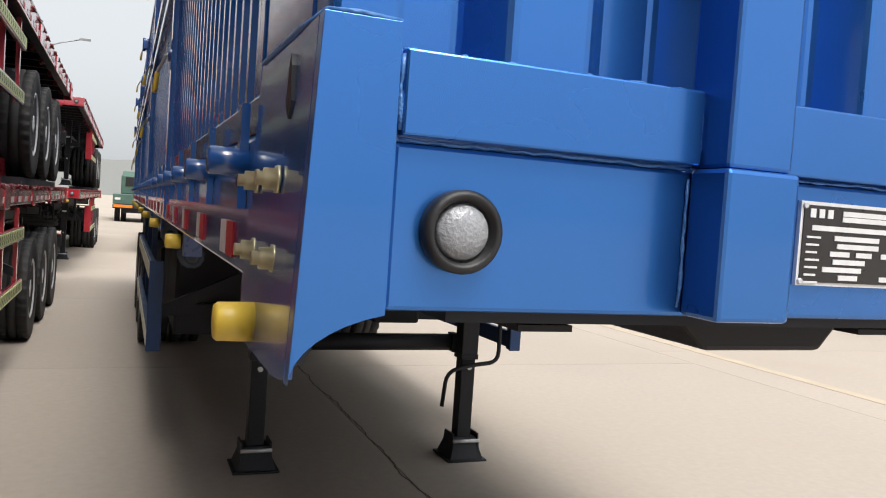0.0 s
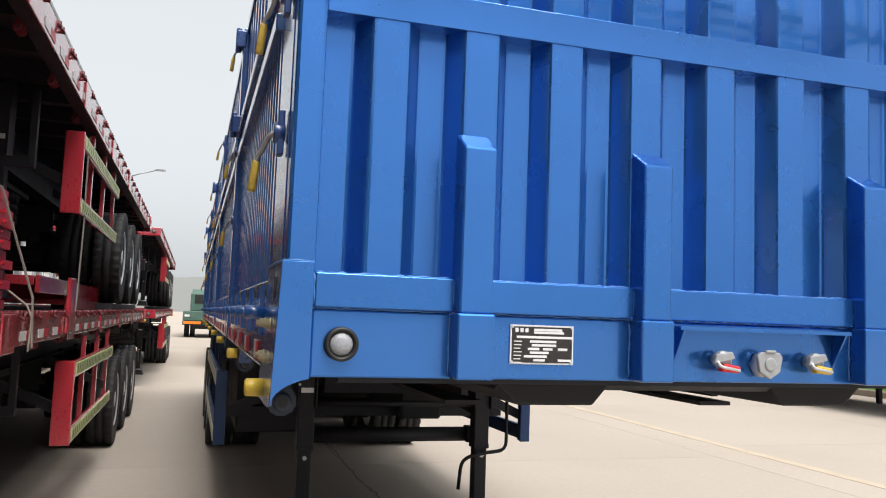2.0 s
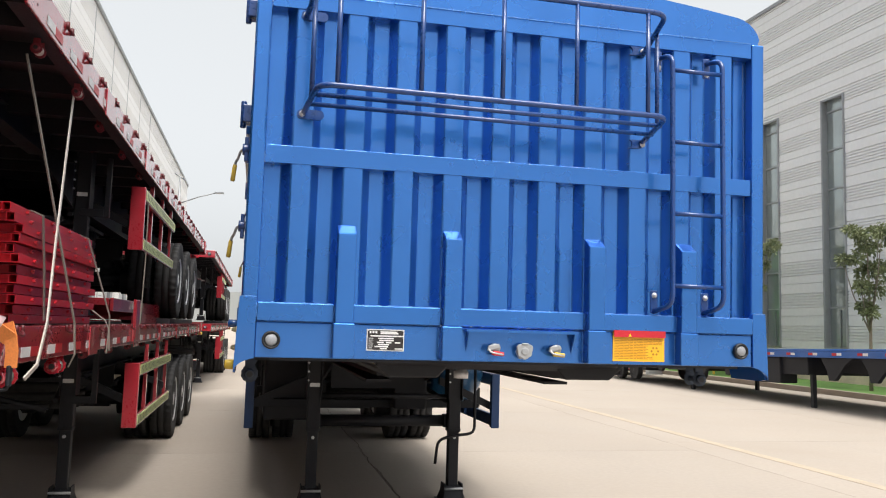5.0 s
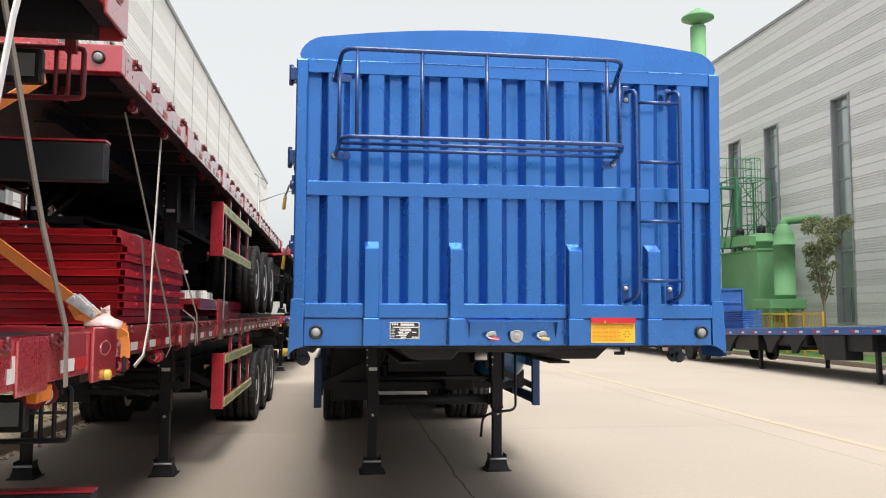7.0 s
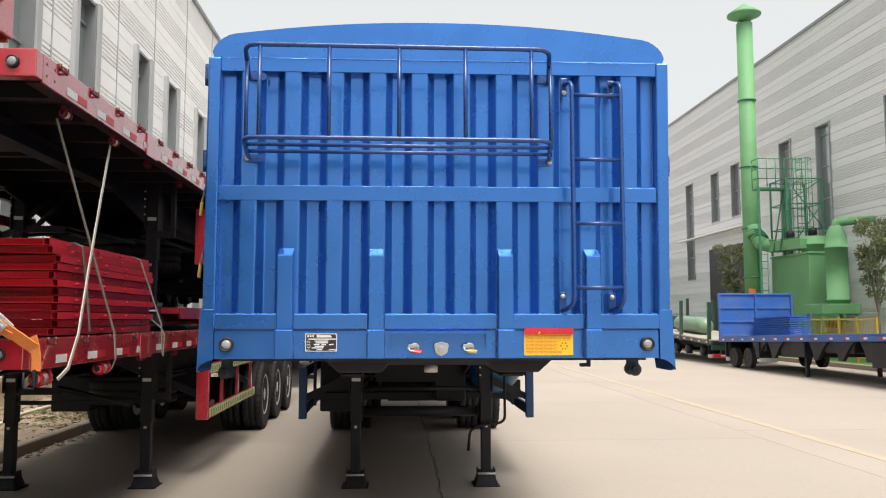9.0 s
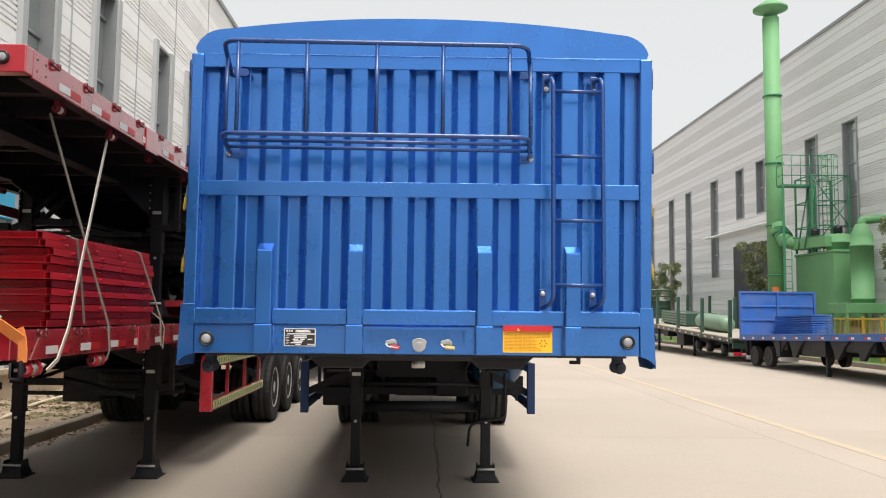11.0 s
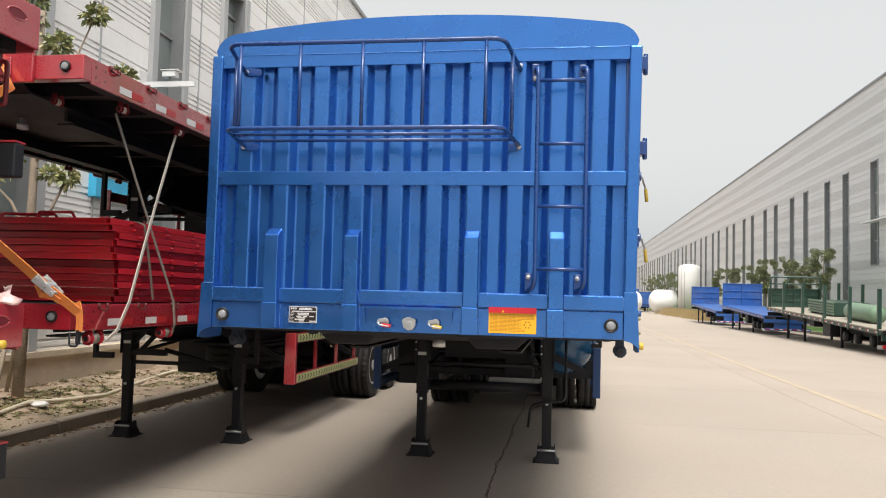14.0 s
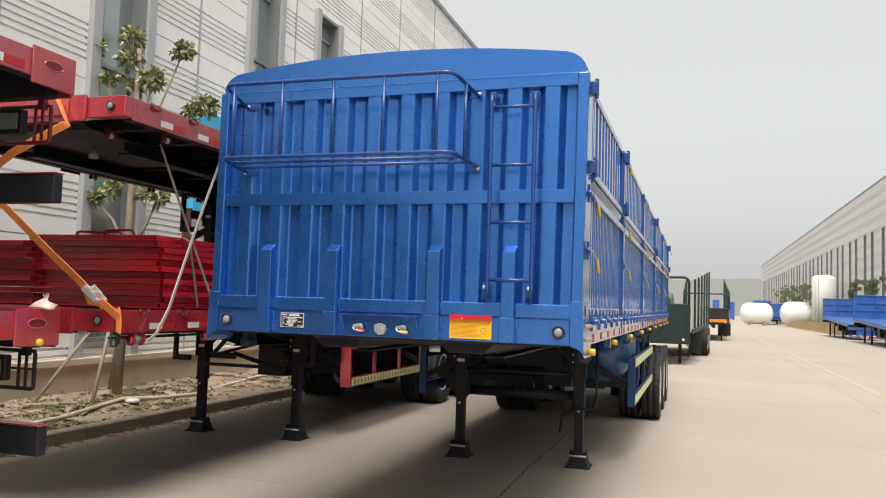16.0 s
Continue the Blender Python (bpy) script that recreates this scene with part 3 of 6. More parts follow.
def red_flatbed():
    t = thing("flatbed_trailer", "glossy red flatbed trailer with black chassis and tie-down hooks, parked empty", "trailer", "stacked red trailers")
    d, n = RED_DECK, RED_LEN
    chassis(t, n, d, AXLES, track=1.14)
    part("deck_floor", Shape().box(-1.15, 1.15, 0.1, n - 0.1, d - 0.03, d - 0.006), BLACK, t, "dark chequered steel deck")
    for side in (-1, 1):
        beam = part("side_beam", Shape().prism([(side * 1.25, d - 0.175), (side * 1.25, d), (side * 1.14, d), (side * 1.14, d - 0.02), (side * 1.235, d - 0.02), (side * 1.235, d - 0.175)], "y", 0.09, n - 0.02), RED, t, bevel=0.004)
        part("beam_flange", Shape().box(side * 1.234, side * 1.15, 0.1, n - 0.03, d - 0.174, d - 0.156), BLACK, beam)
        y, k = 0.36, 0
        tape_w, tape_r = [], []
        while y < n - 0.3:
            ring = part("rope_ring", Shape().tube([(side * (1.252 + 0.022 * math.sin(a)), y + 0.04 * math.cos(a), d - 0.02 - 0.02 * math.sin(a)) for a in (i * math.pi / 6 for i in range(7))], 0.008, 6)
                 .tube([(side * 1.256, y - 0.052, d - 0.03), (side * 1.256, y - 0.052, d + 0.008)], 0.011, 6).tube([(side * 1.256, y + 0.052, d - 0.03), (side * 1.256, y + 0.052, d + 0.008)], 0.011, 6).box(side * 1.2, side * 1.25, y - 0.06, y + 0.06, d + 0.001, d + 0.006), HOOK_BROWN, beam, "dark painted rope ring")
            if k % 2 == 0 and k > 3 and y < n - 0.6:
                strap_winch_part(t, side * 1.15, y, d - 0.212, RED_DULL, None, 0.6)
            tape_w.append((side * 1.251, y + 0.07, d - 0.15))
            tape_r.append((side * 1.251, y + 0.24, d - 0.15))
            if k % 4 == 3:
                part("pocket_plate", Shape().box(side * 1.251, side * 1.262, y + 0.13, y + 0.42, d - 0.2, d - 0.01), RED, beam, bevel=0.004)
            k += 1
            y += 0.51
        strips(beam, "reflective_strip", (side * 0.003, 0.16, 0.05, tape_w), WHITE_TAPE, "white reflective tape")
        strips(beam, "reflective_strip", (side * 0.003, 0.15, 0.05, tape_r), RED_TAPE, "red reflective tape")
        side_guard(t, side, side * 1.29, 4.31, 7.16, 0.62, 1.216, RED, LIME_TAPE)
        for y in (0.14, 0.25):
            for z in (d - 0.05, d - 0.12):
                # no hole is cut; a black disc gives its shade
                part("bolt_hole", Shape().lathe([(side * 1.2505, 0.008), (side * 1.252, 0.008)], "x", (0, y, z), 8), BLACK_PLASTIC, beam)
    part("front_beam", Shape().box(-1.25, 1.25, 0, 0.088, d - 0.165, d), RED, t, bevel=0.006)
    part("front_fairing", Shape().box(-0.9, 0.9, -0.03, 0.0, d - 0.19, d + 0.015).box(-0.75, 0.75, -0.045, -0.03, d - 0.15, d - 0.02), RED, t, bevel=0.008)
    for x in (-1.12, 1.12):
        lamp = part("marker_lamp", Shape().lathe([(0.0, 0.038), (-0.016, 0.037), (-0.02, 0.032), (-0.012, 0.029)], "y", (x, 0.0, d - 0.08), 20), BLACK_PLASTIC, t)
        part("lens", Shape().lathe([(-0.012, 0.03), (-0.02, 0.022), (-0.022, 0.005)], "y", (x, 0.0, d - 0.08), 16), LENS, lamp)
    part("rear_beam", Shape().box(-1.25, 1.25, n - 0.02, n, d - 0.235, d + 0.02), RED, t, bevel=0.006)
    # black plate added so the beam's inner side stays dark under the deck
    part("rear_cross_member", Shape().box(-1.14, 1.14, n - 0.12, n - 0.022, d - 0.24, d - 0.035), BLACK, t)
    for side in (-1, 1):
        part("end_cap", Shape().prism([(n - 0.36, d + 0.02), (n - 0.001, d + 0.02), (n - 0.001, d - 0.22), (n - 0.36, d - 0.22)], "x", side * 1.251, side * 1.268), RED, t, bevel=0.006)
        slot = part("lifting_slot", Shape().tube([(side * 1.268, n - 0.19 + 0.075 * math.cos(a), d - 0.075 + 0.03 * math.sin(a)) for a in (math.pi * i / 12 for i in range(25))], 0.005, 6), RED, t)
        # flat duller patch stands in for the shade inside the slot
        part("slot_recess", Shape().prism([(n - 0.19 + 0.073 * math.cos(a), d - 0.075 + 0.029 * math.sin(a)) for a in (math.pi * i / 10 for i in range(20))], "x", side * 1.2685, side * 1.2695), RED_DULL, slot)
        part("side_lamp", Shape().lathe([(side * 1.2, 0.024), (side * 1.285, 0.024), (side * 1.292, 0.016), (side * 1.293, 0.004)], "x", (0, n - 0.17, d - 0.197), 14), YELLOW, t)
        cage = part("lamp_cage", Shape().tube(bend([(side * 0.42, n + 0.02, d - 0.27), (side * 1.06, n + 0.02, d - 0.27), (side * 1.06, n + 0.02, d - 0.52), (side * 0.42, n + 0.02, d - 0.52)], 0.02, 2), 0.014, 6)
                    .tube([(side * 0.93, n + 0.02, d - 0.27), (side * 0.93, n + 0.02, d - 0.52)], 0.011, 6).tube([(side * 0.99, n + 0.02, d - 0.27), (side * 0.99, n + 0.02, d - 0.52)], 0.011, 6)
                    .tube([(side * 0.42, n + 0.02, d - 0.39), (side * 1.06, n + 0.02, d - 0.39)], 0.008, 6)
                    .box(side * 0.45, side * 0.5, n - 0.02, n + 0.02, d - 0.3, d - 0.17).box(side * 0.98, side * 1.03, n - 0.02, n + 0.02, d - 0.3, d - 0.17), BLACK, t)
        lamp = part("tail_lamp", Shape().box(side * 0.46, side * 0.89, n - 0.06, n + 0.0, d - 0.47, d - 0.3), BLACK_PLASTIC, cage, bevel=0.012)
        part("lens", Shape().box(side * 0.5, side * 0.675, n - 0.068, n - 0.06, d - 0.44, d - 0.33).box(side * 0.685, side * 0.86, n - 0.068, n - 0.06, d - 0.44, d - 0.33), GREY_LENS, lamp)
        part("bumper_arm", Shape().box(side * 0.55, side * 0.63, n - 0.1, n - 0.02, 0.8, d - 0.5), BLACK, t)
        landing_leg(t, 0.096 + side * 0.674, 3.9, d - 0.12)
    part("rear_bumper", Shape().box(-1.2, 1.2, n - 0.06, n + 0.02, 0.64, 0.83), BLACK, t, bevel=0.01)
    part("bumper_strip", Shape().box(-1.2, 1.2, n - 0.064, n + 0.024, 0.832, 0.842), RED, t)
    part("leg_brace", Shape().box(-0.62, 0.62, 3.85, 3.89, 0.83, 0.87), BLACK, t)
    # flaps and plates added to block daylight through the running gear
    for x0, x1 in ((-1.2, -0.56), (0.56, 1.2)):
        part("mud_flap", Shape().box(x0, x1, 11.85, 11.865, 0.36, 1.02), BLACK_PLASTIC, t)
    part("cross_plate", Shape().box(-0.5, 0.5, 11.9, 11.93, 0.62, 1.06), BLACK, t)
    part("cross_plate", Shape().box(-0.5, 0.5, 7.9, 7.93, 0.66, 1.06), BLACK, t)
    part("leg_tie", Shape().box(-0.62, -0.1, 3.84, 3.9, 0.93, 1.0), BLACK, t, bevel=0.004)
    for a, b in (((-0.6, 0.98), (-0.28, 1.3)), ((-0.42, 0.98), (-0.12, 1.3)), ((-0.12, 1.0), (0.6, 0.82))):
        part("leg_strut", Shape().tube([(a[0], 3.87, a[1]), (b[0], 3.87, b[1])], 0.028, 6), BLACK, t)
    for s0 in (-1, 1):
        part("leg_strut", Shape().tube([(s0 * 0.66, 3.92, 0.9), (s0 * 0.5, 5.0, 1.05)], 0.022, 6), BLACK, t)
        part("side_frame", Shape().box(s0 * 0.96, s0 * 1.005, 3.84, 3.9, 0.88, d - 0.16).box(s0 * 0.76, s0 * 0.96, 3.84, 3.9, 0.88, 0.95), BLACK, t, bevel=0.004)
    spare = part("spare_wheel_rack", Shape().box(-0.5, 0.5, 5.28, 6.48, 0.96, 1.0), BLACK, t)
    o = part("spare_tyre", TYRE, RUBBER, spare)
    o.matrix_basis = pose(0.0, 5.88, 0.8, 0, 90, 0)
    part("air_tank", Shape().lathe([(-0.45, 0.05), (-0.43, 0.12), (-0.38, 0.15), (0.38, 0.15), (0.43, 0.12), (0.45, 0.05)], "y", (-0.85, 7.0, 1.18), 16), BLACK, t)
    part("tool_box", Shape().box(-1.15, -0.65, 6.2, 7.8, 0.5, 1.2), BLACK, t, bevel=0.02)
    return t


def without_inner_guard(t):
    """The trailers that stand on the ground have a guard on one side only."""
    for c in list(t.children):
        if c.name.startswith("side_guard") and c.data.vertices[0].co.x < 0:
            for o in list(c.children):
                bpy.data.objects.remove(o)
            bpy.data.objects.remove(c)


def running_gear_forward(t, shift):
    """The stacked trailers carry their wheels and side guards a little further forward."""
    for c in t.children:
        if c.name.split(".")[0] in ("wheel", "axle", "brake_drum", "brake_chamber", "leaf_spring", "spring_hanger", "mud_flap"):
            c.location.y -= shift
        elif c.name.startswith("side_guard"):
            c.location += Vector((-0.04 if c.data.vertices[0].co.x > 0 else 0.04, -0.06, 0.017))


first = red_flatbed()
first.matrix_basis = pose(-3.54, 0.26, 0)
tagged(first, "glossy red flatbed trailer carrying stacked panels and another trailer")
STACK = 1.655
bearer = Shape().box(-0.3, 0.3, 7.35, 11.2, 1.582, 1.654).data("bearer", BLACK)
for bx, by in ((-3.54, 0.26), (-3.42, 15.2), (-3.33, -13.9)):
    for side in (-1, 1):
        o = tagged(new("timber_bearer", bearer), "thick dark plank under the wheels of a stacked trailer", "plank", "bearers under stacked trailers")
        o.location = (bx + side * 0.93, by, 0)
for x, y, z in ((-3.54, 0.26, STACK), (-3.42, 15.2, 0), (-3.42, 15.2, STACK), (-3.33, -13.9, 0), (-3.33, -13.9, STACK)):
    made = tagged(copy_thing(first, pose(x, y, z)), "glossy red flatbed trailer stacked on another one" if z else "glossy red flatbed trailer carrying another one")
    if z:
        for c in list(made.children):
            if c.name.startswith("side_lamp"):
                bpy.data.objects.remove(c)
            elif c.name.startswith("lamp_cage"):
                c.data = c.data.copy()
                c.data.materials[0] = RED_DULL
        running_gear_forward(made, 0.4)
    else:
        without_inner_guard(made)
    if y < -1 and not z:
        part("data_label", Shape().box(1.2505, 1.253, 12.2, 12.33, RED_DECK - 0.15, RED_DECK - 0.06), WHITE_TAPE, made, "white paper label")
        part("amber_reflector", Shape().box(1.2, 1.243, 12.47, 12.62, RED_DECK - 0.245, RED_DECK - 0.185), AMBER, made, "orange side reflector", 0.006)
without_inner_guard(first)


# ---- blue stake-side trailer ----
W, TOP, BOT = 1.275, 3.12, 1.49          # half width, top of the walls, underside of the front beam
PITCH, FIRST = 0.2315, 0.003             # ribs of the front wall
LENGTH = 13.5
blue = thing("cargo_trailer", "bright blue high-sided cargo trailer with ribbed steel front wall", "trailer")
chassis(blue, LENGTH, 1.6, (8.58, 9.89, 11.2), half=1.2, track=1.15)
for c in blue.children:
    if c.name.split(".")[0] in ("wheel", "axle", "brake_drum", "brake_chamber", "leaf_spring"):
        c.location += Vector((0.07, -0.12, 0))


def ribbed(x0, x1, z0, z1, y_out, y_in):
    """A steel sheet with upright trapezoid ribs that stand forward."""
    line = [(x0, y_in)]
    k = math.floor((x0 - FIRST) / PITCH) - 1
    while FIRST + k * PITCH < x1 + PITCH:
        c = FIRST + (k + 0.5) * PITCH
        for dx, y in ((-0.081, y_in), (-0.044, y_out), (0.044, y_out), (0.081, y_in)):
            if x0 + 0.004 < c + dx < x1 - 0.004:
                if len(line) == 1:
                    line[0] = (x0, y)
                line.append((c + dx, y))
        k += 1
    line.append((x1, line[-1][1]))
    line = [(p[0], p[1]) for p in bend([(a, b, 0) for a, b in line], 0.007, 2)]
    s = Shape()
    s.sheet(line, "z", z0, z1)
    s.sheet([(a, b + 0.004) for a, b in line], "z", z0, z1)
    return s


random.seed(77)


def weld(parent, a, b, r=0.0026):
    """An uneven bead of weld under the paint."""
    a, b = Vector(a), Vector(b)
    n = max(4, int((b - a).length / 0.012))
    pts = [a.lerp(b, i / n) + Vector([random.uniform(-0.0012, 0.0012) for _ in range(3)]) for i in range(n + 1)]
    part("weld_bead", Shape().tube(pts, [r * random.uniform(0.5, 1.5) for _ in pts], 5), WELD, parent)


front = part("front_wall", ribbed(-1.2, 1.2, 1.70, 2.345, 0.014, 0.067), BLUE, blue)
part("ribbed_panel", ribbed(-1.2, 1.2, 2.405, 3.055, 0.014, 0.067), BLUE, front)
part("mid_rail", Shape().box(-1.1955, 1.1955, 0.010, 0.09, 2.335, 2.415), BLUE, front, bevel=0.0015)
part("top_rail", Shape().box(-1.1955, 1.1955, 0.009, 0.09, 3.045, TOP), BLUE, front, bevel=0.0015)
for side in (-1, 1):
    part("corner_post", Shape().box(side * 1.196, side * 1.264, 0.0, 0.066, 1.65, TOP), BLUE, front, bevel=0.009)
    # sleeve at the foot of the post: front plate with a concave lower edge, and side plate
    arc = [(side * (1.284 - 0.132 * (1 - math.cos(a))), 1.418 + 0.068 * math.sin(a)) for a in (i * 1.19 / 8 for i in range(9))]
    part("corner_sleeve", Shape().prism([(side * 1.271, 1.742)] + arc + [(side * 1.2, 1.482), (side * 1.2, 1.742)], "y", -0.008, 0.010), BLUE, front, bevel=0.006)
    skin = [(0.012, 1.742), (0.012, 1.42), (0.06, 1.412), (0.30, 1.412), (0.32, 1.47), (0.32, 1.742)]
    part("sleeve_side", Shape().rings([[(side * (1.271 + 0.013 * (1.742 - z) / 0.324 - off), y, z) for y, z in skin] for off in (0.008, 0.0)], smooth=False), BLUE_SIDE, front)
    part("weld_bead", Shape().tube([(side * 1.2, -0.004, 1.743), (side * 1.24, -0.006, 1.745), (side * 1.268, -0.006, 1.743), (side * 1.272, 0.1, 1.744), (side * 1.272, 0.31, 1.743)], 0.0025, 5).tube([(side * 1.2, -0.003, z) for z in (1.64, 1.66, 1.69, 1.72)], 0.002, 5), WELD, front)
    lamp = part("marker_lamp", Shape().lathe([(0.008, 0.039), (-0.014, 0.039), (-0.019, 0.034), (-0.016, 0.03), (-0.008, 0.028)], "y", (side * 1.131, 0, 1.56), 28), BLACK_PLASTIC, front, "round black rubber lamp surround")
    part("lens", Shape().lathe([(-0.006, 0.0285), (-0.014, 0.024), (-0.018, 0.012), (-0.019, 0.002)], "y", (side * 1.131, 0, 1.56), 24), LENS, lamp, "clear ribbed lens")
part("front_beam", Shape().box(-1.199, 1.199, 0.002, 0.12, 1.484, 1.638), BLUE, front, bevel=0.005)
part("beam_foot", Shape().box(-1.13, 1.13, 0.02, 0.14, 1.472, BOT - 0.002), BLACK, front)
posts = (-0.826, -0.344, 0.350, 0.826)
edges = [-1.198] + [v for p in posts for v in (p - 0.042, p + 0.042)] + [1.198]
for a, b in zip(edges[::2], edges[1::2]):
    part("sill_tube", Shape().box(a + 0.002, b - 0.002, -0.012, 0.05, 1.643, 1.72), BLUE, front, bevel=0.0025)
    weld(front, (a + 0.004, 0.012, 1.7215), (b - 0.004, 0.012, 1.7215))
    weld(front, (a + 0.001, -0.006, 1.648), (a + 0.001, -0.006, 1.715))
    weld(front, (b - 0.001, -0.006, 1.648), (b - 0.001, -0.006, 1.715))
    weld(front, (a + 0.004, 0.001, 1.64), (b - 0.004, 0.001, 1.64), 0.0016)
for p in posts:
    stake = part("stake_post", Shape().prism([(-0.052, 1.64), (-0.052, 2.033), (0.016, 2.076), (0.016, 1.64)], "x", p - 0.041, p + 0.041), BLUE, front, bevel=0.005)
    part("stake_socket", Shape().box(p - 0.047, p + 0.047, -0.058, 0.0, 1.486, 1.64), BLUE, stake, bevel=0.005)
    for q in (-0.049, 0.049):
        weld(stake, (p + q, 0.0, 1.495), (p + q, 0.0, 1.63), 0.002)

# arched head above the wall
arch = [(-1.235, TOP)]
arch += [(-1.25 + 0.16 * (1 - math.cos(a)), TOP + 0.14 * math.sin(a)) for a in (i * math.pi / 14 for i in range(1, 7))]
arch += [(x, 3.262 + 0.078 * (1 - (x / 1.08) ** 2)) for x in (-1.06 + 0.106 * i for i in range(21))]
arch += [(-x, z) for x, z in reversed(arch[:7])]
part("arched_head", Shape().prism(arch, "y", 0.013, 0.07), BLUE, front)
part("arch_flange", Shape().sheet(arch[1:-1], "y", 0.07, 0.3, True), BLUE, front)
part("weld_bead", Shape().tube([(x, 0.003, TOP + 0.001) for x in (-1.19, -0.6, 0, 0.6, 1.19)], 0.002, 5), WELD, front)

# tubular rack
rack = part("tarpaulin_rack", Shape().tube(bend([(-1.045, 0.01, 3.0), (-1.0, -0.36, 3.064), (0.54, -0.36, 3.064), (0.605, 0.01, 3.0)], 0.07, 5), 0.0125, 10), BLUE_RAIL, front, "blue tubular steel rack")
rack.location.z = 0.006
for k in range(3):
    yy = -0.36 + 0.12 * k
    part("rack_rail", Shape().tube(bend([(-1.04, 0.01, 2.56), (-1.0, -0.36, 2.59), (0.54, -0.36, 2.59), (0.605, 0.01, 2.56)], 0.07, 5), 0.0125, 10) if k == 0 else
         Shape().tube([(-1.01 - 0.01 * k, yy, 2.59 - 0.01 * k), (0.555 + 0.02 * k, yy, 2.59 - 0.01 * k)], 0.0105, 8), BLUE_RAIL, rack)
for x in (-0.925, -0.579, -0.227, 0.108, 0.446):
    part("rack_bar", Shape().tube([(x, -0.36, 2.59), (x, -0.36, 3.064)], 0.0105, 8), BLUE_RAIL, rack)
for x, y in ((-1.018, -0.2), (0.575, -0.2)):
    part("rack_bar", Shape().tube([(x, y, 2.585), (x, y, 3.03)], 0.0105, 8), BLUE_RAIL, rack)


def bolt_plate(parent, x, z, y=0.016, r=0.022, long=0.07, tilt=0.0):
    c, s = math.cos(tilt), math.sin(tilt)
    out = [(x + r * math.cos(a) + (long * c if abs(a) < math.pi / 2 else 0), z + r * math.sin(a) + (long * s if abs(a) < math.pi / 2 else 0)) for a in (math.pi * 2 * i / 16 - math.pi + 0.01 for i in range(16))]
    p = part("bracket", Shape().prism(out, "y", y - 0.012, y), BLUE_RAIL, parent)
    part("bolt", Shape().lathe([(y - 0.012, 0.014), (y - 0.016, 0.014), (y - 0.017, 0.009), (y - 0.026, 0.009), (y - 0.028, 0.004)], "y", (x, 0, z), 10), STEEL, p)


for x, z, t in ((-1.045, 2.556, 0), (-1.045, 3.01, 0), (0.605, 2.55, math.pi), (0.605, 3.02, math.pi)):
    bolt_plate(rack, x, z, 0.016, 0.022, 0.075 if x < 0 else -0.075, 0)

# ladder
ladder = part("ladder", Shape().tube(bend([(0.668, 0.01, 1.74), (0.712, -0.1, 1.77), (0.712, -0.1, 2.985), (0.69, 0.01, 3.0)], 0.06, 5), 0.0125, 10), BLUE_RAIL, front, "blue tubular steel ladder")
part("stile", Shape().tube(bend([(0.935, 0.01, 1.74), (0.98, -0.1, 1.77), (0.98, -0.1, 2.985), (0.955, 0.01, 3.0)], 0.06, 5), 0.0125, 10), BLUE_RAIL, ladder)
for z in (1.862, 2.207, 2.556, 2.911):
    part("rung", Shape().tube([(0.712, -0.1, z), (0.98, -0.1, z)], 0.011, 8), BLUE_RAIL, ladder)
for x, z in ((0.671, 1.818), (0.943, 1.814), (0.69, 2.952), (0.957, 2.942)):
    p = part("bracket", Shape().box(x - 0.02, x + 0.02, 0.004, 0.014, z - 0.085 if z < 2 else z - 0.02, z + 0.025 if z < 2 else z + 0.085), BLUE_RAIL, ladder, bevel=0.006)
    part("bolt", Shape().lathe([(0.004, 0.014), (0.0, 0.014), (-0.001, 0.009), (-0.01, 0.009), (-0.012, 0.004)], "y", (x, 0, z), 10), STEEL, p)

# the wall stands a little out of square: its head leans to the east and rises there
for ob in [front] + [c for c in front.children if c.name.split(".")[0] not in ("tarpaulin_rack", "ladder")]:
    for v in ob.data.vertices:
        k = max(0.0, v.co.x) / 1.28 * min(1.0, max(0.0, (v.co.z - 1.76) / 1.3))
        v.co.x += 0.022 * k
        v.co.z += 0.012 * k

# maker's plate with bars for its lines
px0, px1, pz0, pz1 = -0.719, -0.551, 1.523, 1.618
plate = part("name_plate", Shape().box(px0, px1, -0.003, 0.002, pz0, pz1), SILVER, front, "silver-framed black maker's plate")
part("plate_field", Shape().box(px0 + 0.004, px1 - 0.004, -0.0045, -0.003, pz0 + 0.004, pz1 - 0.004), PLATE_BLACK, plate)
bars = Shape()
rows = [(1.6065, 0.055, 0.075), (1.6, 0.055, 0.08), (1.5885, 0.01, 0.15), (1.578, 0.045, 0.07), (1.569, 0.05, 0.065), (1.56, 0.04, 0.03), (1.56, 0.08, 0.025), (1.56, 0.12, 0.025), (1.551, 0.045, 0.05), (1.542, 0.03, 0.06), (1.533, 0.055, 0.03), (1.533, 0.12, 0.035)]
for z, a, w in rows:
    bars.box(px0 + 0.006 + a, px0 + 0.006 + a + w, -0.0055, -0.0045, z - 0.0028, z + 0.003)
for i in range(7):
    bars.box(px0 + 0.009, px0 + 0.03 - 0.002 * (i % 3), -0.0055, -0.0045, 1.578 - 0.0085 * i - 0.0012, 1.578 - 0.0085 * i + 0.0012)
for i in range(3):
    bars.box(px0 + 0.012 + 0.013 * i, px0 + 0.02 + 0.013 * i, -0.0055, -0.0045, 1.6, 1.61)
tagged(part("plate_print", bars, SILVER, plate), kind="stuff")
for x in (px0 + 0.005, px1 - 0.005):
    for z in (pz0 + 0.005, pz1 - 0.005):
        part("rivet", Shape().lathe([(-0.003, 0.004), (-0.006, 0.003)], "y", (x, 0, z), 8), STEEL, plate)

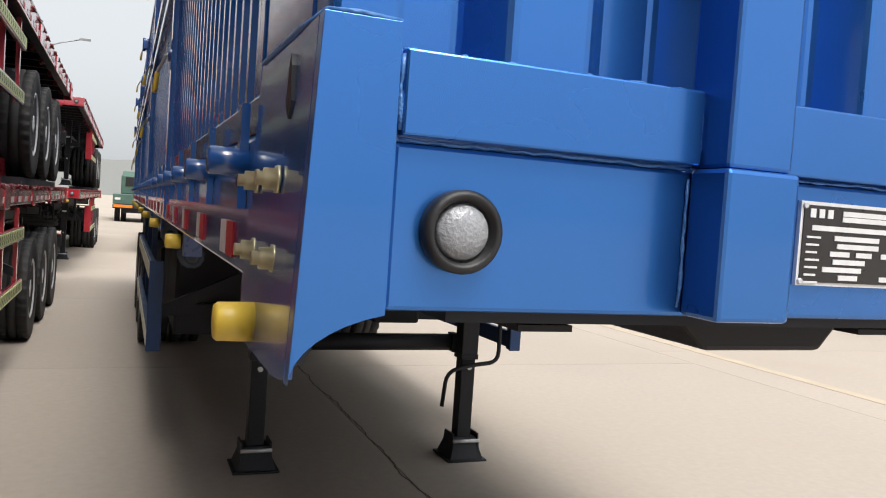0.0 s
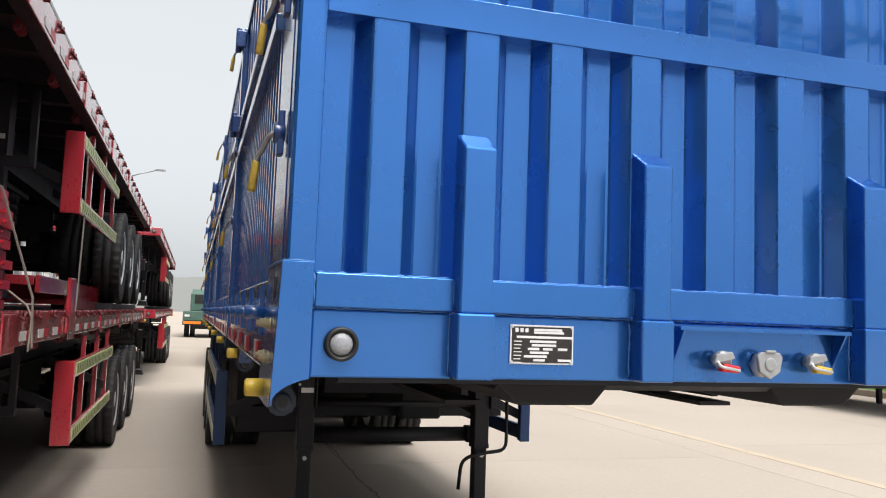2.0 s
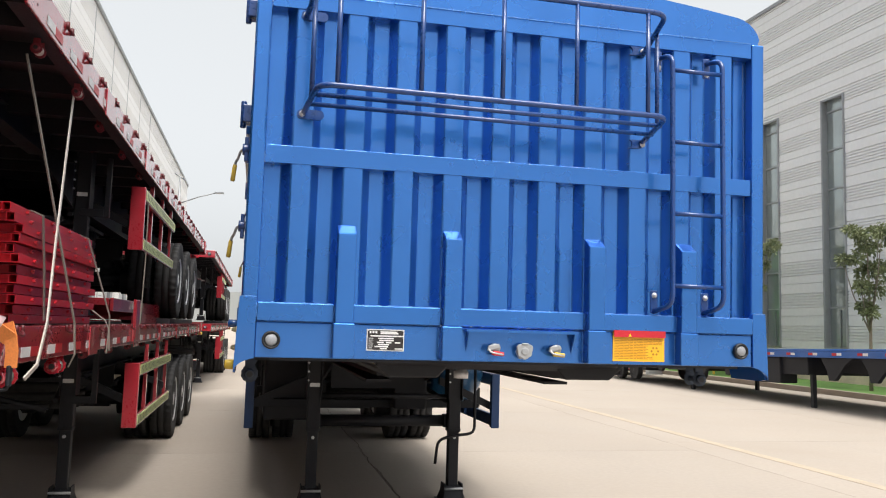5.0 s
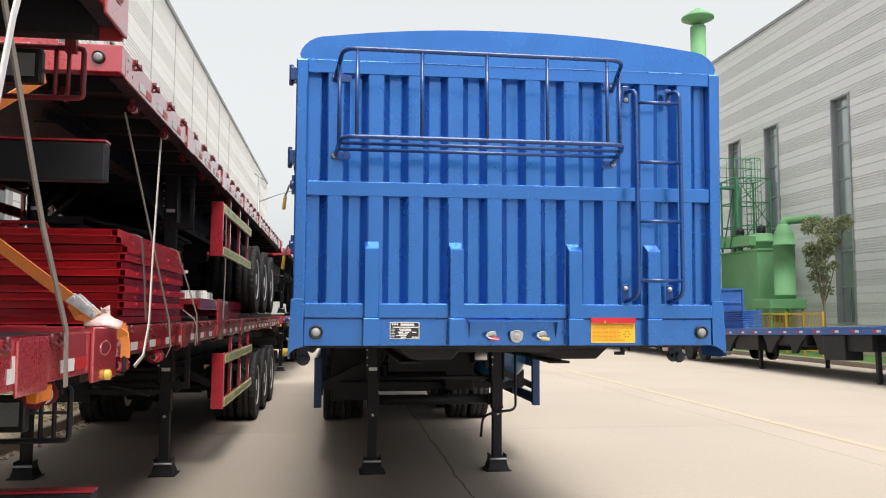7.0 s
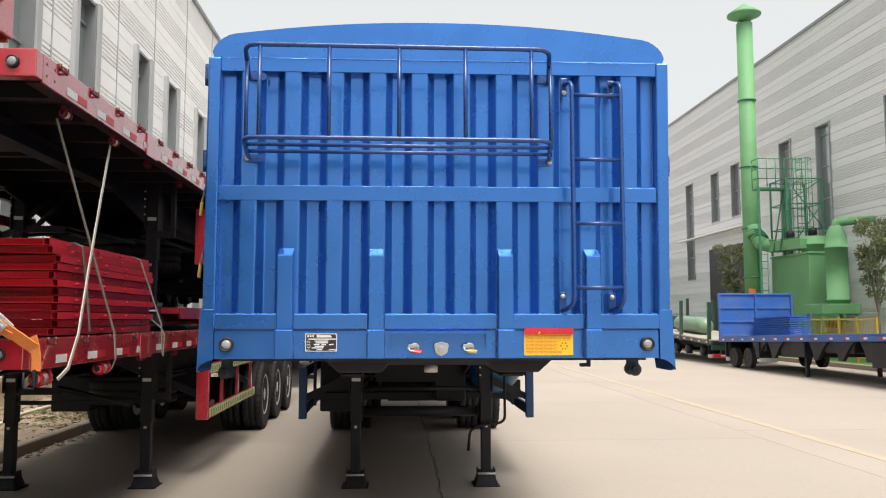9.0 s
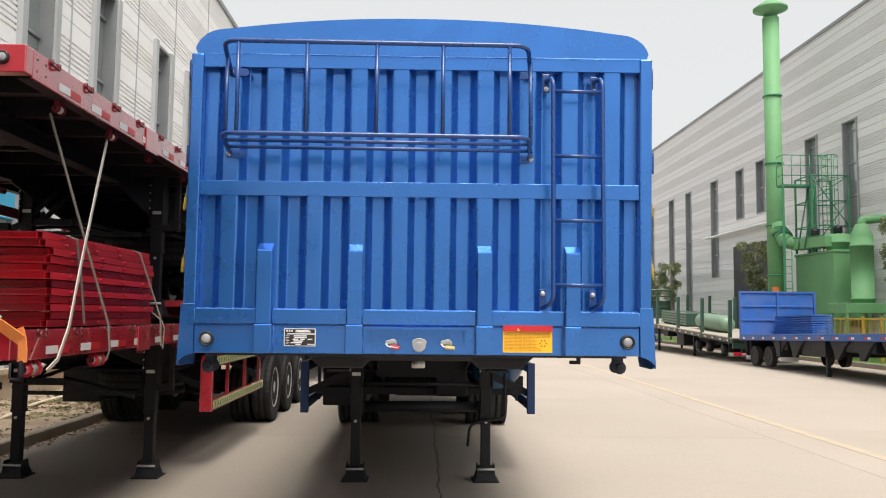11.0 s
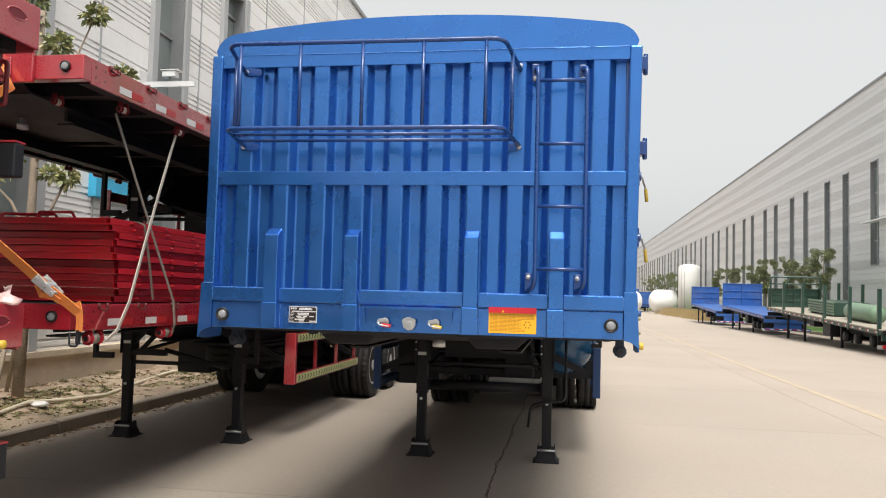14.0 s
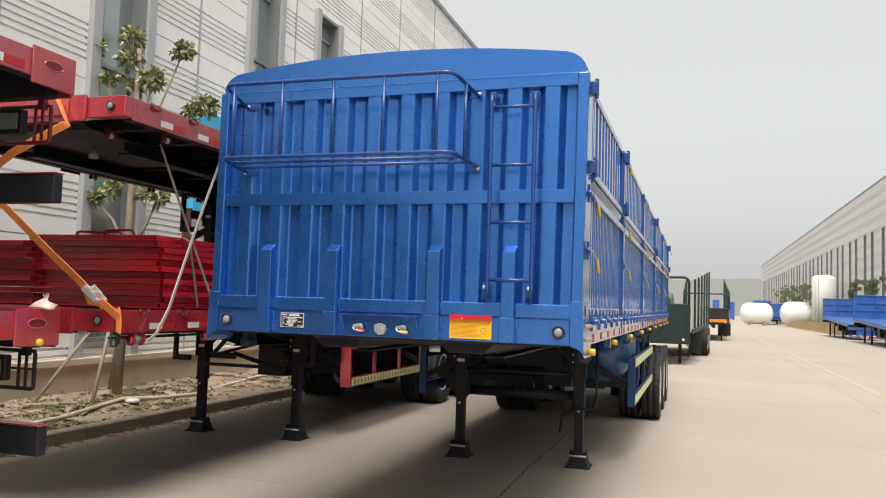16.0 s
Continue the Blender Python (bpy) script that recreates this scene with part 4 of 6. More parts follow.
# orange notice
sx0, sx1, sz0, sz1 = 0.455, 0.722, 1.5, 1.644
note = part("notice", Shape().box(sx0, sx1, -0.0015, 0.002, sz0, sz1), STICKER, front, "orange notice with a red heading")
part("notice_heading", Shape().box(sx0, sx1, -0.014, -0.0125, sz1 - 0.03, sz1 + 0.002), STICKER_RED, note)
part("notice_triangle", Shape().prism([(0.528, 1.617), (0.544, 1.617), (0.536, 1.632)], "y", -0.016, -0.0141), STICKER, note)
ink = Shape()
for i in range(13):
    z, x, k = 1.6035 - 0.0076 * i, sx0 + 0.008, i
    end = sx1 - 0.01 if i < 4 else (sx1 - 0.085 if i < 11 else sx1 - 0.05)
    while x < end - 0.012:
        w = 0.012 + 0.006 * ((k * 7 + i * 3) % 4)
        ink.box(x, min(x + w, end), -0.003, -0.0015, z, z + 0.0026)
        x += w + 0.004
        k += 1
for j in range(6):
    a = j * math.pi / 3
    ink.lathe([(-0.003, 0.0055), (-0.0015, 0.0055)], "y", (0.672 + 0.017 * math.cos(a), 0, 1.55 + 0.017 * math.sin(a)), 8)
part("notice_print", ink, STICKER_INK, note)

# hood with air couplings and socket
hood = part("coupling_hood", Shape().box(-0.275, 0.262, -0.05, 0.0, 1.619, 1.629).prism([(-0.05, 1.62), (0.0, 1.62), (0.0, 1.53)], "x", -0.265, -0.259).prism([(-0.05, 1.62), (0.0, 1.62), (0.0, 1.53)], "x", 0.243, 0.249), BLUE, front)
for x, m in ((-0.137, COUPLING_RED), (0.156, YELLOW)):
    c = part("air_coupling", Shape().lathe([(0.0, 0.016), (-0.02, 0.016), (-0.022, 0.024), (-0.04, 0.024), (-0.045, 0.012)], "y", (x, 0, 1.545), 16).prism([(x - 0.042, 1.536), (x - 0.036, 1.56), (x + 0.012, 1.568), (x + 0.02, 1.55)], "y", -0.058, -0.046), GREY_METAL, hood, "", 0.002)
    part("coupling_cap", Shape().prism([(x - 0.016, 1.516), (x + 0.036, 1.512), (x + 0.04, 1.53), (x - 0.012, 1.538)], "y", -0.055, -0.03), m, c, bevel=0.004)
    part("coupling_lever", Shape().tube(bend([(x - 0.034, -0.05, 1.552), (x - 0.03, -0.062, 1.53), (x + 0.03, -0.062, 1.52)], 0.01, 3), 0.004, 6), STEEL, c)
sock = part("socket", Shape().lathe([(0.0, 0.035), (-0.02, 0.036), (-0.03, 0.034)], "y", (0.004, 0, 1.533), 6), STEEL, hood)
part("socket_lid", Shape().prism([(-0.036, 1.556), (-0.026, 1.568), (0.034, 1.568), (0.044, 1.556), (0.036, 1.516), (0.004, 1.497), (-0.028, 1.516)], "y", -0.042, -0.03).box(-0.012, 0.02, -0.046, -0.036, 1.566, 1.574).lathe([(-0.042, 0.02), (-0.046, 0.016)], "y", (0.004, 0, 1.536), 12), GREY_METAL, sock, bevel=0.004)

# sides
PIL = [2.5 + 2.72 * i for i in range(5)]
for side in (-1, 1):
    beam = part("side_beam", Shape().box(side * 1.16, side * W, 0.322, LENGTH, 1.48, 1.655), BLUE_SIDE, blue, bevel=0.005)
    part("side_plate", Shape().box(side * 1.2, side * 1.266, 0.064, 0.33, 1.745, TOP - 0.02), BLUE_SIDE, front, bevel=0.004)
    # black shape laid on the plate for the shade within the slot
    part("key_slot", Shape().prism([(0.092, 1.675), (0.105, 1.658), (0.118, 1.675), (0.112, 1.71), (0.105, 1.722), (0.098, 1.71)], "x", side * 1.272, side * 1.2765), BLACK_PLASTIC, front)
    for y in (0.125, 0.258):
        for z in (1.515, 1.595):
            part("bolt", Shape().lathe([(0.0, 0.016), (side * 0.003, 0.016), (side * 0.003, 0.0125), (side * 0.015, 0.0125), (side * 0.0155, 0.008), (side * 0.023, 0.008)], "x", (side * 1.278, y, z + 0.004), 6), ZINC_YELLOW, front)
    for p in PIL:
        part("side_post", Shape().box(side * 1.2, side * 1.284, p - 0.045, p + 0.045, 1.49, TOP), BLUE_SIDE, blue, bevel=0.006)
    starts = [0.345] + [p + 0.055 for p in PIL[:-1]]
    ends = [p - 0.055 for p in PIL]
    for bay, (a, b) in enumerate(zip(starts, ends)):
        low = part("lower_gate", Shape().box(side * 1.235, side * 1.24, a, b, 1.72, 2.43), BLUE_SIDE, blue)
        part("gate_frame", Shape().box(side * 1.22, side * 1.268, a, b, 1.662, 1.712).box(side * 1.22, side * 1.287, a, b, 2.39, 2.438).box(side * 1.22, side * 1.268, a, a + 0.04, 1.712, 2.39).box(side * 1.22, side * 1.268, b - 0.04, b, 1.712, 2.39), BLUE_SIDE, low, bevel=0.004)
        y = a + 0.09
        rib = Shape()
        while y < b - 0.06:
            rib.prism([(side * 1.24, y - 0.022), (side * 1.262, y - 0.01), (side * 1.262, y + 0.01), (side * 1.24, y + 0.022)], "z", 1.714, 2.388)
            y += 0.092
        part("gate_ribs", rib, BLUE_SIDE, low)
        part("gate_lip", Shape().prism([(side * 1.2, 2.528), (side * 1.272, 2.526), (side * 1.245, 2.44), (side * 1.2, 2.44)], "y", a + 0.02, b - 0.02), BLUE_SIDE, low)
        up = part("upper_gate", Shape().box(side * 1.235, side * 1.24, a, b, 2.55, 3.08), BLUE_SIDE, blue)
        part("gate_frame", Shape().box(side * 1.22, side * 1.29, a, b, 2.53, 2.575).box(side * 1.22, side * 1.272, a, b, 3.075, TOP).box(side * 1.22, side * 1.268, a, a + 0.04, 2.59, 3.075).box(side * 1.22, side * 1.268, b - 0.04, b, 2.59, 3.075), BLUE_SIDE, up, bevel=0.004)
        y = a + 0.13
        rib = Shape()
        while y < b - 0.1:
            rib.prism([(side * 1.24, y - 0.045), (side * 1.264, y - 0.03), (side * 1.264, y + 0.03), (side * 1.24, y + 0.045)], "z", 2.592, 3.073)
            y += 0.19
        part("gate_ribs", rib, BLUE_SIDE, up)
        k = 0
        y = 0.38 if a < 0.5 else a + 0.12
        while y < b - 0.05:
            h = part("hinge", Shape().tube([(side * 1.262, y, 1.625), (side * 1.322, y, 1.625), (side * 1.326, y, 1.625)], [0.019, 0.019, 0.014], 10), BLUE_SIDE, low)
            part("hinge_strap", Shape().box(side * 1.276, side * 1.287, y - 0.013, y + 0.013, 1.565, 1.7), BLUE_SIDE, h)
            k += 1
            y += 0.42
        for z in (3.06, 2.6) if bay % 2 == 0 else ():
            part("gate_hinge_block", Shape().box(side * 1.27, side * 1.318, b + 0.005, b + 0.085, z - 0.045, z + 0.045).tube([(side * 1.308, b + 0.045, z - 0.065), (side * 1.308, b + 0.045, z + 0.065)], 0.017, 8), BLUE_RAIL, up, bevel=0.005)
    lean = 0.014 if side > 0 else 0.0
    for z in (3.06, 2.57):
        part("gate_hinge_block", Shape().box(side * 1.26, side * 1.304 + lean, 0.1, 0.18, z - 0.04, z + 0.04).tube([(side * 1.3 + lean, 0.14, z - 0.062), (side * 1.3 + lean, 0.14, z + 0.062)], 0.014, 8), BLUE_RAIL, blue, bevel=0.005)
    for p in [0.14] + PIL:
        for z in ((2.06, 2.41) if p < 1 else (2.1, 2.46, 3.05)):
            latch = part("gate_latch", Shape().tube([(side * 1.268, p, z), (side * 1.296, p, z)], 0.026, 10).box(side * 1.27, side * 1.287, p - 0.02, p + 0.02, z - 0.055, z + 0.055), BLUE_RAIL, blue, bevel=0.003)
            part("crank", Shape().tube(bend([(side * 1.292, p, z), (side * 1.304, p + 0.015, z - 0.006), (side * 1.316, p + 0.045, z - 0.038), (side * 1.324, p + 0.06, z - 0.046), (side * 1.328, p + 0.066, z - 0.066)], 0.012, 3), 0.0065, 6), GREY_METAL, latch)
            part("grip", Shape().tube([(side * 1.327, p + 0.066, z - 0.058), (side * 1.328, p + 0.067, z - 0.066), (side * 1.335, p + 0.073, z - 0.13), (side * 1.336, p + 0.074, z - 0.137)], [0.007, 0.0095, 0.0105, 0.008], 10), GRIP_YELLOW, latch, "yellow plastic grip")
    ys = [0.46 + 0.45 * i for i in range(29)]
    strips(beam, "reflective_strip", (side * 0.003, 0.073, 0.05, [(side * 1.2757, y + 0.077, 1.495) for y in ys]), WHITE_TAPE, "white reflective tape")
    strips(beam, "reflective_strip", (side * 0.003, 0.075, 0.05, [(side * 1.2757, y, 1.495) for y in ys]), RED_TAPE, "red reflective tape")
    for i in range(9):
        y = 0.21 if i == 0 else 0.21 + 1.6 * i
        lamp = part("side_marker_lamp", Shape().lathe([(0.0, 0.022), (side * 0.04, 0.0215), (side * 0.044, 0.018), (side * 0.045, 0.004)], "x", (side * (1.281 if i == 0 else 1.26), y, 1.442), 18), YELLOW, blue, "yellow side marker lamp")
        if i:
            part("lamp_bracket", Shape().box(side * 1.2, side * 1.252, y - 0.03, y + 0.03, 1.4, 1.478), BLUE_RAIL, lamp)
    side_guard(blue, side, side * 1.258, 4.4, 7.8, 0.64, 1.175, GUARD_NAVY, CREAM_TAPE if side < 0 else LIME_TAPE, False, 0.08)
    for y in (0.43, 2.0, 3.3) if side < 0 else (0.56, 2.4, 3.7):
        strap_winch_part(blue, side * 1.215, y, 1.39, WINCH_GREY, None, 0.85)
part("hose_hook", Shape().box(1.09, 1.15, 1.3, 1.36, 1.45, 1.482).box(1.115, 1.14, 1.31, 1.345, 1.36, 1.45).box(1.065, 1.115, 1.31, 1.345, 1.36, 1.385), BLACK, blue, bevel=0.004)
part("drain_valve", Shape().lathe([(1.43, 0.02), (1.44, 0.045), (1.482, 0.045)], "z", (1.16, 0.95, 0), 14), BLACK, blue)
landing_leg(blue, -0.637, 4.06, 1.46)
landing_leg(blue, 0.70, 4.06, 1.46, True)
# the flat panel here is added to keep the gap between the legs dark
part("leg_brace", Shape().box(-0.45, 0.45, 4.42, 4.46, 1.02, 1.5).tube([(-0.65, 4.1, 0.9), (-0.52, 5.2, 1.05)], 0.022, 6).tube([(0.69, 4.1, 0.9), (0.52, 5.2, 1.05)], 0.022, 6), BLACK, blue)
for m in (-0.02, 0.05):
    sg = -1 if m < 0 else 1
    part("beam_end_box", Shape().prism([(m + sg * 0.22, 1.478), (m + sg * 0.3, 1.388), (m + sg * 0.54, 1.388), (m + sg * 0.64, 1.478)], "y", 0.32, 2.4), BLACK, blue, "dark steel skid box under the front", 0.008)
# rack, boxes and bars added to fill the underside with dark
rack = part("spare_wheel_rack", Shape().box(-0.5, 0.5, 5.5, 6.7, 1.06, 1.1).box(-0.45, -0.4, 5.5, 6.7, 0.72, 1.06).box(0.4, 0.45, 5.5, 6.7, 0.72, 1.06), BLACK, blue)
part("spare_tyre", TYRE, RUBBER, rack).matrix_basis = pose(0.0, 6.1, 0.9, 0, 90, 0)
part("tool_box", Shape().box(-1.1, -0.56, 6.7, 7.9, 0.56, 1.12), BLACK, blue, bevel=0.02)
part("tool_box", Shape().box(-1.08, -0.58, 4.85, 6.5, 0.66, 1.3), BLACK, blue, bevel=0.02)
part("valve_box", Shape().box(0.2, 0.54, 4.55, 6.3, 0.8, 1.32), BLACK, blue, bevel=0.02)
for y in (4.75, 6.4):
    part("under_bar", Shape().box(-1.15, 1.15, y, y + 0.07, 0.8, 0.88), BLACK, blue, bevel=0.006)
part("leg_shaft", Shape().tube([(-0.637, 4.06, 0.98), (0.7, 4.06, 0.98)], 0.022, 8), BLACK, blue)
part("leg_tie", Shape().tube([(-0.6, 4.18, 0.735), (0.68, 4.18, 0.735)], 0.055, 12).box(-0.6, -0.56, 4.1, 4.2, 0.68, 0.8).box(0.62, 0.66, 4.1, 4.2, 0.68, 0.8), BLACK, blue)
# plates and bearers added to stop light showing through beneath
part("cross_plate", Shape().box(-0.5, 0.5, 8.1, 8.13, 0.66, 1.06), BLACK, blue)
part("cross_plate", Shape().box(-0.5, 0.5, 12.1, 12.13, 0.6, 1.06), BLACK, blue)
for y in (7.4, 8.9, 10.2):
    part("cross_bearer", Shape().box(-1.12, 1.12, y, y + 0.06, 1.3, 1.46).box(-0.6, 0.6, y + 0.001, y + 0.059, 0.98, 1.3), BLACK, blue)
part("brake_chamber_bracket", Shape().box(-0.42, 0.42, 8.55, 8.6, 0.52, 1.0), BLACK, blue)
part("deck_floor", Shape().box(-1.15, 1.15, 0.14, LENGTH - 0.02, 1.6, 1.64), BLACK, blue)
part("rear_wall", Shape().box(-1.26, 1.26, LENGTH - 0.06, LENGTH, 1.49, TOP), BLUE, blue)
tank = part("air_tank", Shape().lathe([(4.55, 0.04), (4.58, 0.17), (4.65, 0.27), (4.75, 0.315), (6.15, 0.315), (6.25, 0.27), (6.32, 0.17), (6.35, 0.04)], "y", (0.87, 0, 1.17), 32), TANK_BLUE, blue, "large blue cylindrical tank")
for y in (4.95, 5.95):
    part("tank_strap", Shape().lathe([(y - 0.025, 0.3185), (y + 0.025, 0.3185)], "y", (0.87, 0, 1.17), 32, False), BLACK, tank)
for y in (4.9, 5.9):
    part("tank_cradle", Shape().box(0.55, 1.2, y, y + 0.08, 0.8, 0.86).prism([(1.2, 0.86), (1.2, 1.0), (1.14, 1.0), (1.08, 0.86)], "y", y, y + 0.08), BLACK, tank)
part("air_hose", Shape().tube(bend([(-0.1, 4.6, 1.2), (0.0, 4.7, 1.02), (0.1, 4.6, 1.0), (0.2, 4.8, 1.15)], 0.1), 0.007, 6), COUPLING_RED, blue, "thin red air hose")
part("mud_flap", Shape().box(-1.2, -0.55, 12.2, 12.23, 0.3, 0.95).box(0.55, 1.2, 12.2, 12.23, 0.3, 0.95), BLACK_PLASTIC, blue)


# ---- load on the lower red trailer ----
def steel_panel(w, l):
    """A side wall of a trailer: a sheet with ribs between hollow edge tubes, open channels at both ends and hinge lugs."""
    t = thing("side_panel", "dark red ribbed steel side panel stacked flat", "panel", "stack of red panels")
    h, e = 0.046, 0.003
    part("sheet", Shape().box(-w / 2 + 0.04, w / 2 - 0.04, -l / 2 + 0.045, l / 2 - 0.045, 0.02, 0.024), RED_PANEL, t)
    for sd in (-1, 1):
        o, i = sd * w / 2, sd * (w / 2 - 0.042)
        part("edge_tube", Shape().box(o, o - sd * e, -l / 2, l / 2, 0, h).box(i, i + sd * e, -l / 2, l / 2, 0, h).box(o - sd * e, i + sd * e, -l / 2, l / 2, 0, e).box(o - sd * e, i + sd * e, -l / 2, l / 2, h - e, h), RED_PANEL, t)
    for sd in (-1, 1):
        y0, y1 = sd * (l / 2 - 0.012), sd * (l / 2 - 0.048)
        part("end_channel", Shape().box(-w / 2 + 0.05, w / 2 - 0.05, y1, y1 + sd * e, e, h - e).box(-w / 2 + 0.05, w / 2 - 0.05, y0, y1, 0, e).box(-w / 2 + 0.05, w / 2 - 0.05, y0, y1, h - e, h), RED_PANEL, t)
    x = -w / 2 + 0.2
    while x < w / 2 - 0.12:
        part("rib", Shape().prism([(x - 0.05, 0.024), (x - 0.03, 0.043), (x + 0.03, 0.043), (x + 0.05, 0.024)], "y", -l / 2 + 0.05, l / 2 - 0.05), RED_PANEL, t)
        x += 0.18
    for k, y in enumerate((-l * 0.36, -l * 0.1, l * 0.13, l * 0.37)):
        lug = part("hinge_lug", Shape().tube([(w / 2 + 0.009, y - 0.022, 0.026), (w / 2 + 0.009, y + 0.022, 0.026)], 0.007, 8), RED_PANEL, t)
        part("lug_plate", Shape().prism([(w / 2 + 0.0005, 0.014), (w / 2 + 0.015, 0.019), (w / 2 + 0.015, 0.033), (w / 2 + 0.0005, 0.04)], "y", y + 0.0225, y + 0.028), RED_PANEL, lug)
    return t


random.seed(4)
for cx, cy, w, l, count in ((-3.1, 2.06, 1.36, 2.0, 12), (-4.3, 2.1, 0.95, 2.0, 11)):
    me = steel_panel(w, l)
    for i in range(count):
        at = pose(cx + random.uniform(-0.03, 0.02), cy - 0.013 * i + (0.02 if i % 2 else -0.012) + random.uniform(-0.022, 0.022), 1.59 + 0.0525 * i, 0, random.uniform(-0.06, 0.06), random.uniform(-0.6, 0.6))
        if i:
            copy_thing(me, at)
        else:
            me.matrix_basis = at


frame_pile = thing("bent_brackets", "loose dark red bent steel brackets lying on stacked panels", "brackets")
for k, (x, y, turn, tilt) in enumerate(((-3.55, 1.42, 12, 4), (-3.42, 1.5, -8, 9), (-3.66, 1.55, 30, 3), (-3.2, 1.36, 4, 6))):
    b = part("bracket", Shape().tube(bend([(-0.16, 0, 0.0), (-0.14, 0, 0.055), (0.14, 0, 0.055), (0.17, 0, 0.0), (0.3, 0.02, 0.0)], 0.02, 3), 0.011, 8).box(-0.2, -0.12, -0.02, 0.02, -0.01, 0.0), RED_PANEL, frame_pile)
    b.matrix_basis = pose(x, y, 2.228 + 0.004 * k, tilt, 0, turn)


def strap(label, pts, width=0.022, material=STRAP, face=(1, 0, 0)):
    s = Shape()
    pts = [Vector(p) for p in pts]
    prev = None
    for i, p in enumerate(pts):
        d = (pts[min(i + 1, len(pts) - 1)] - pts[max(i - 1, 0)]).normalized()
        a = d.cross(Vector(face)).normalized() * width
        b = d.cross(a).normalized() * 0.004
        ring = [s.bm.verts.new(q) for q in (p - a - b, p + a - b, p + a + b, p - a + b)]
        if prev:
            for j in range(4):
                s.bm.faces.new((prev[j], prev[(j + 1) % 4], ring[(j + 1) % 4], ring[j]))
        prev = ring
    return solid("lashing_strap", s, material, label, "strap", "lashing straps")


X = -2.29
strap("grey webbing strap lashed between two stacked trailers", [(-2.42, 0.87, 2.98), (-2.35, 1.08, 2.5), (-2.28, 1.31, 2.0), (-2.225, 1.5, 1.6), (-2.215, 1.52, 1.42), (-2.25, 1.55, 1.345)], 0.011)
strap("pale webbing strap lashed between two stacked trailers", [(-2.36, 1.67, 2.98), (-2.31, 1.37, 2.5), (-2.26, 1.07, 2.0), (-2.215, 0.83, 1.6), (-2.21, 0.68, 1.4), (-2.25, 0.63, 1.335)], 0.013, STRAP_PALE)
strap("grey webbing strap over the stacked red panels", [(-3.3, 1.29, 2.222), (-2.44, 1.29, 2.215), (-2.385, 1.29, 2.19), (-2.38, 1.38, 1.9), (-2.38, 1.46, 1.61)], 0.011)
strap("grey webbing strap over the stacked red panels", [(-3.3, 2.54, 2.222), (-2.44, 2.54, 2.215), (-2.385, 2.54, 2.19), (-2.23, 2.66, 1.65), (-2.22, 2.68, 1.4)], 0.009)
strap("grey webbing strap holding the upper trailer down", [(X, 4.75, 2.9), (X, 4.8, 2.2), (X, 4.7, 1.5), (X - 0.04, 4.7, 1.4)], 0.016)
strap("grey webbing strap across the red deck", [(-3.0, 3.1, 1.79), (-2.475, 3.034, 1.733), (-2.3, 2.93, 1.61), (-2.27, 2.91, 1.55), (-2.275, 2.9, 1.37)], 0.009)
strap("orange webbing strap with ratchet", [(-4.11, 0.13, 3.0), (-3.35, 0.17, 2.4), (-2.84, 0.19, 2.0), (-2.58, 0.21, 1.8), (-2.43, 0.22, 1.68), (-2.3, 0.232, 1.59), (-2.215, 0.235, 1.53)], 0.034, ORANGE_STRAP, (0.1, 1, 0.3))
strap("orange webbing strap end hooked under a red deck", [(-2.235, 0.24, 1.6), (-2.215, 0.235, 1.54), (-2.205, 0.232, 1.48), (-2.205, 0.23, 1.41)], 0.026, ORANGE_STRAP, (0.2, 1, 0))
strap("orange webbing strap tail hanging from a ratchet", [(-2.5, 0.2, 1.71), (-2.46, 0.19, 1.64), (-2.38, 0.2, 1.63), (-2.33, 0.2, 1.6)], 0.02, ORANGE_STRAP, (0.1, 1, 0.3))
for y in (0.58, 1.56):
    w = thing("strap_winch", "red steel strap winch wound with webbing under a flatbed", "winch", "strap winches")
    strap_winch_part(w, -2.325, y, 1.347, RED, STRAP)
for x, y, z in ((-2.15, -1.22, 1.345), (-2.37, 0.88, 3.006), (-2.34, 1.68, 3.006), (-2.72, 0.62, 3.006)):
    w = thing("strap_winch", "red steel strap winch under the edge of a flatbed", "winch", "strap winches")
    strap_winch_part(w, x, y, z, RED_DULL, STRAP_PALE, 0.65 if z > 2 else 1.0)
hook = thing("strap_hook", "black flat steel hook on the end of an orange strap", "hook")
part("plate", Shape().box(-2.218, -2.2, 0.21, 0.25, 1.33, 1.42), BLACK, hook, bevel=0.006)
part("claw", Shape().tube(bend([(-2.21, 0.23, 1.34), (-2.215, 0.23, 1.315), (-2.27, 0.23, 1.315), (-2.27, 0.23, 1.404)], 0.02, 3), 0.007, 8), BLACK, hook)
solid("ratchet", Shape().prism([(-2.52, 1.73), (-2.47, 1.775), (-2.34, 1.66), (-2.37, 1.625)], "y", 0.165, 0.171).prism([(-2.52, 1.73), (-2.47, 1.775), (-2.34, 1.66), (-2.37, 1.625)], "y", 0.25, 0.256).tube([(-2.48, 0.155, 1.745), (-2.48, 0.265, 1.745)], 0.014, 8).tube([(-2.42, 0.155, 1.705), (-2.42, 0.265, 1.705)], 0.02, 8).tube([(-2.37, 0.155, 1.655), (-2.37, 0.265, 1.655)], 0.012, 8), STEEL, "steel ratchet on an orange strap", "ratchet", bevel=0.004)
strap("grey webbing strap lashed between two stacked trailers", [(-2.05, -2.1, 2.98), (-2.05, -1.96, 2.62), (-2.05, -1.56, 1.97), (-2.05, -1.27, 1.6), (-2.05, -1.25, 1.38)], 0.016)
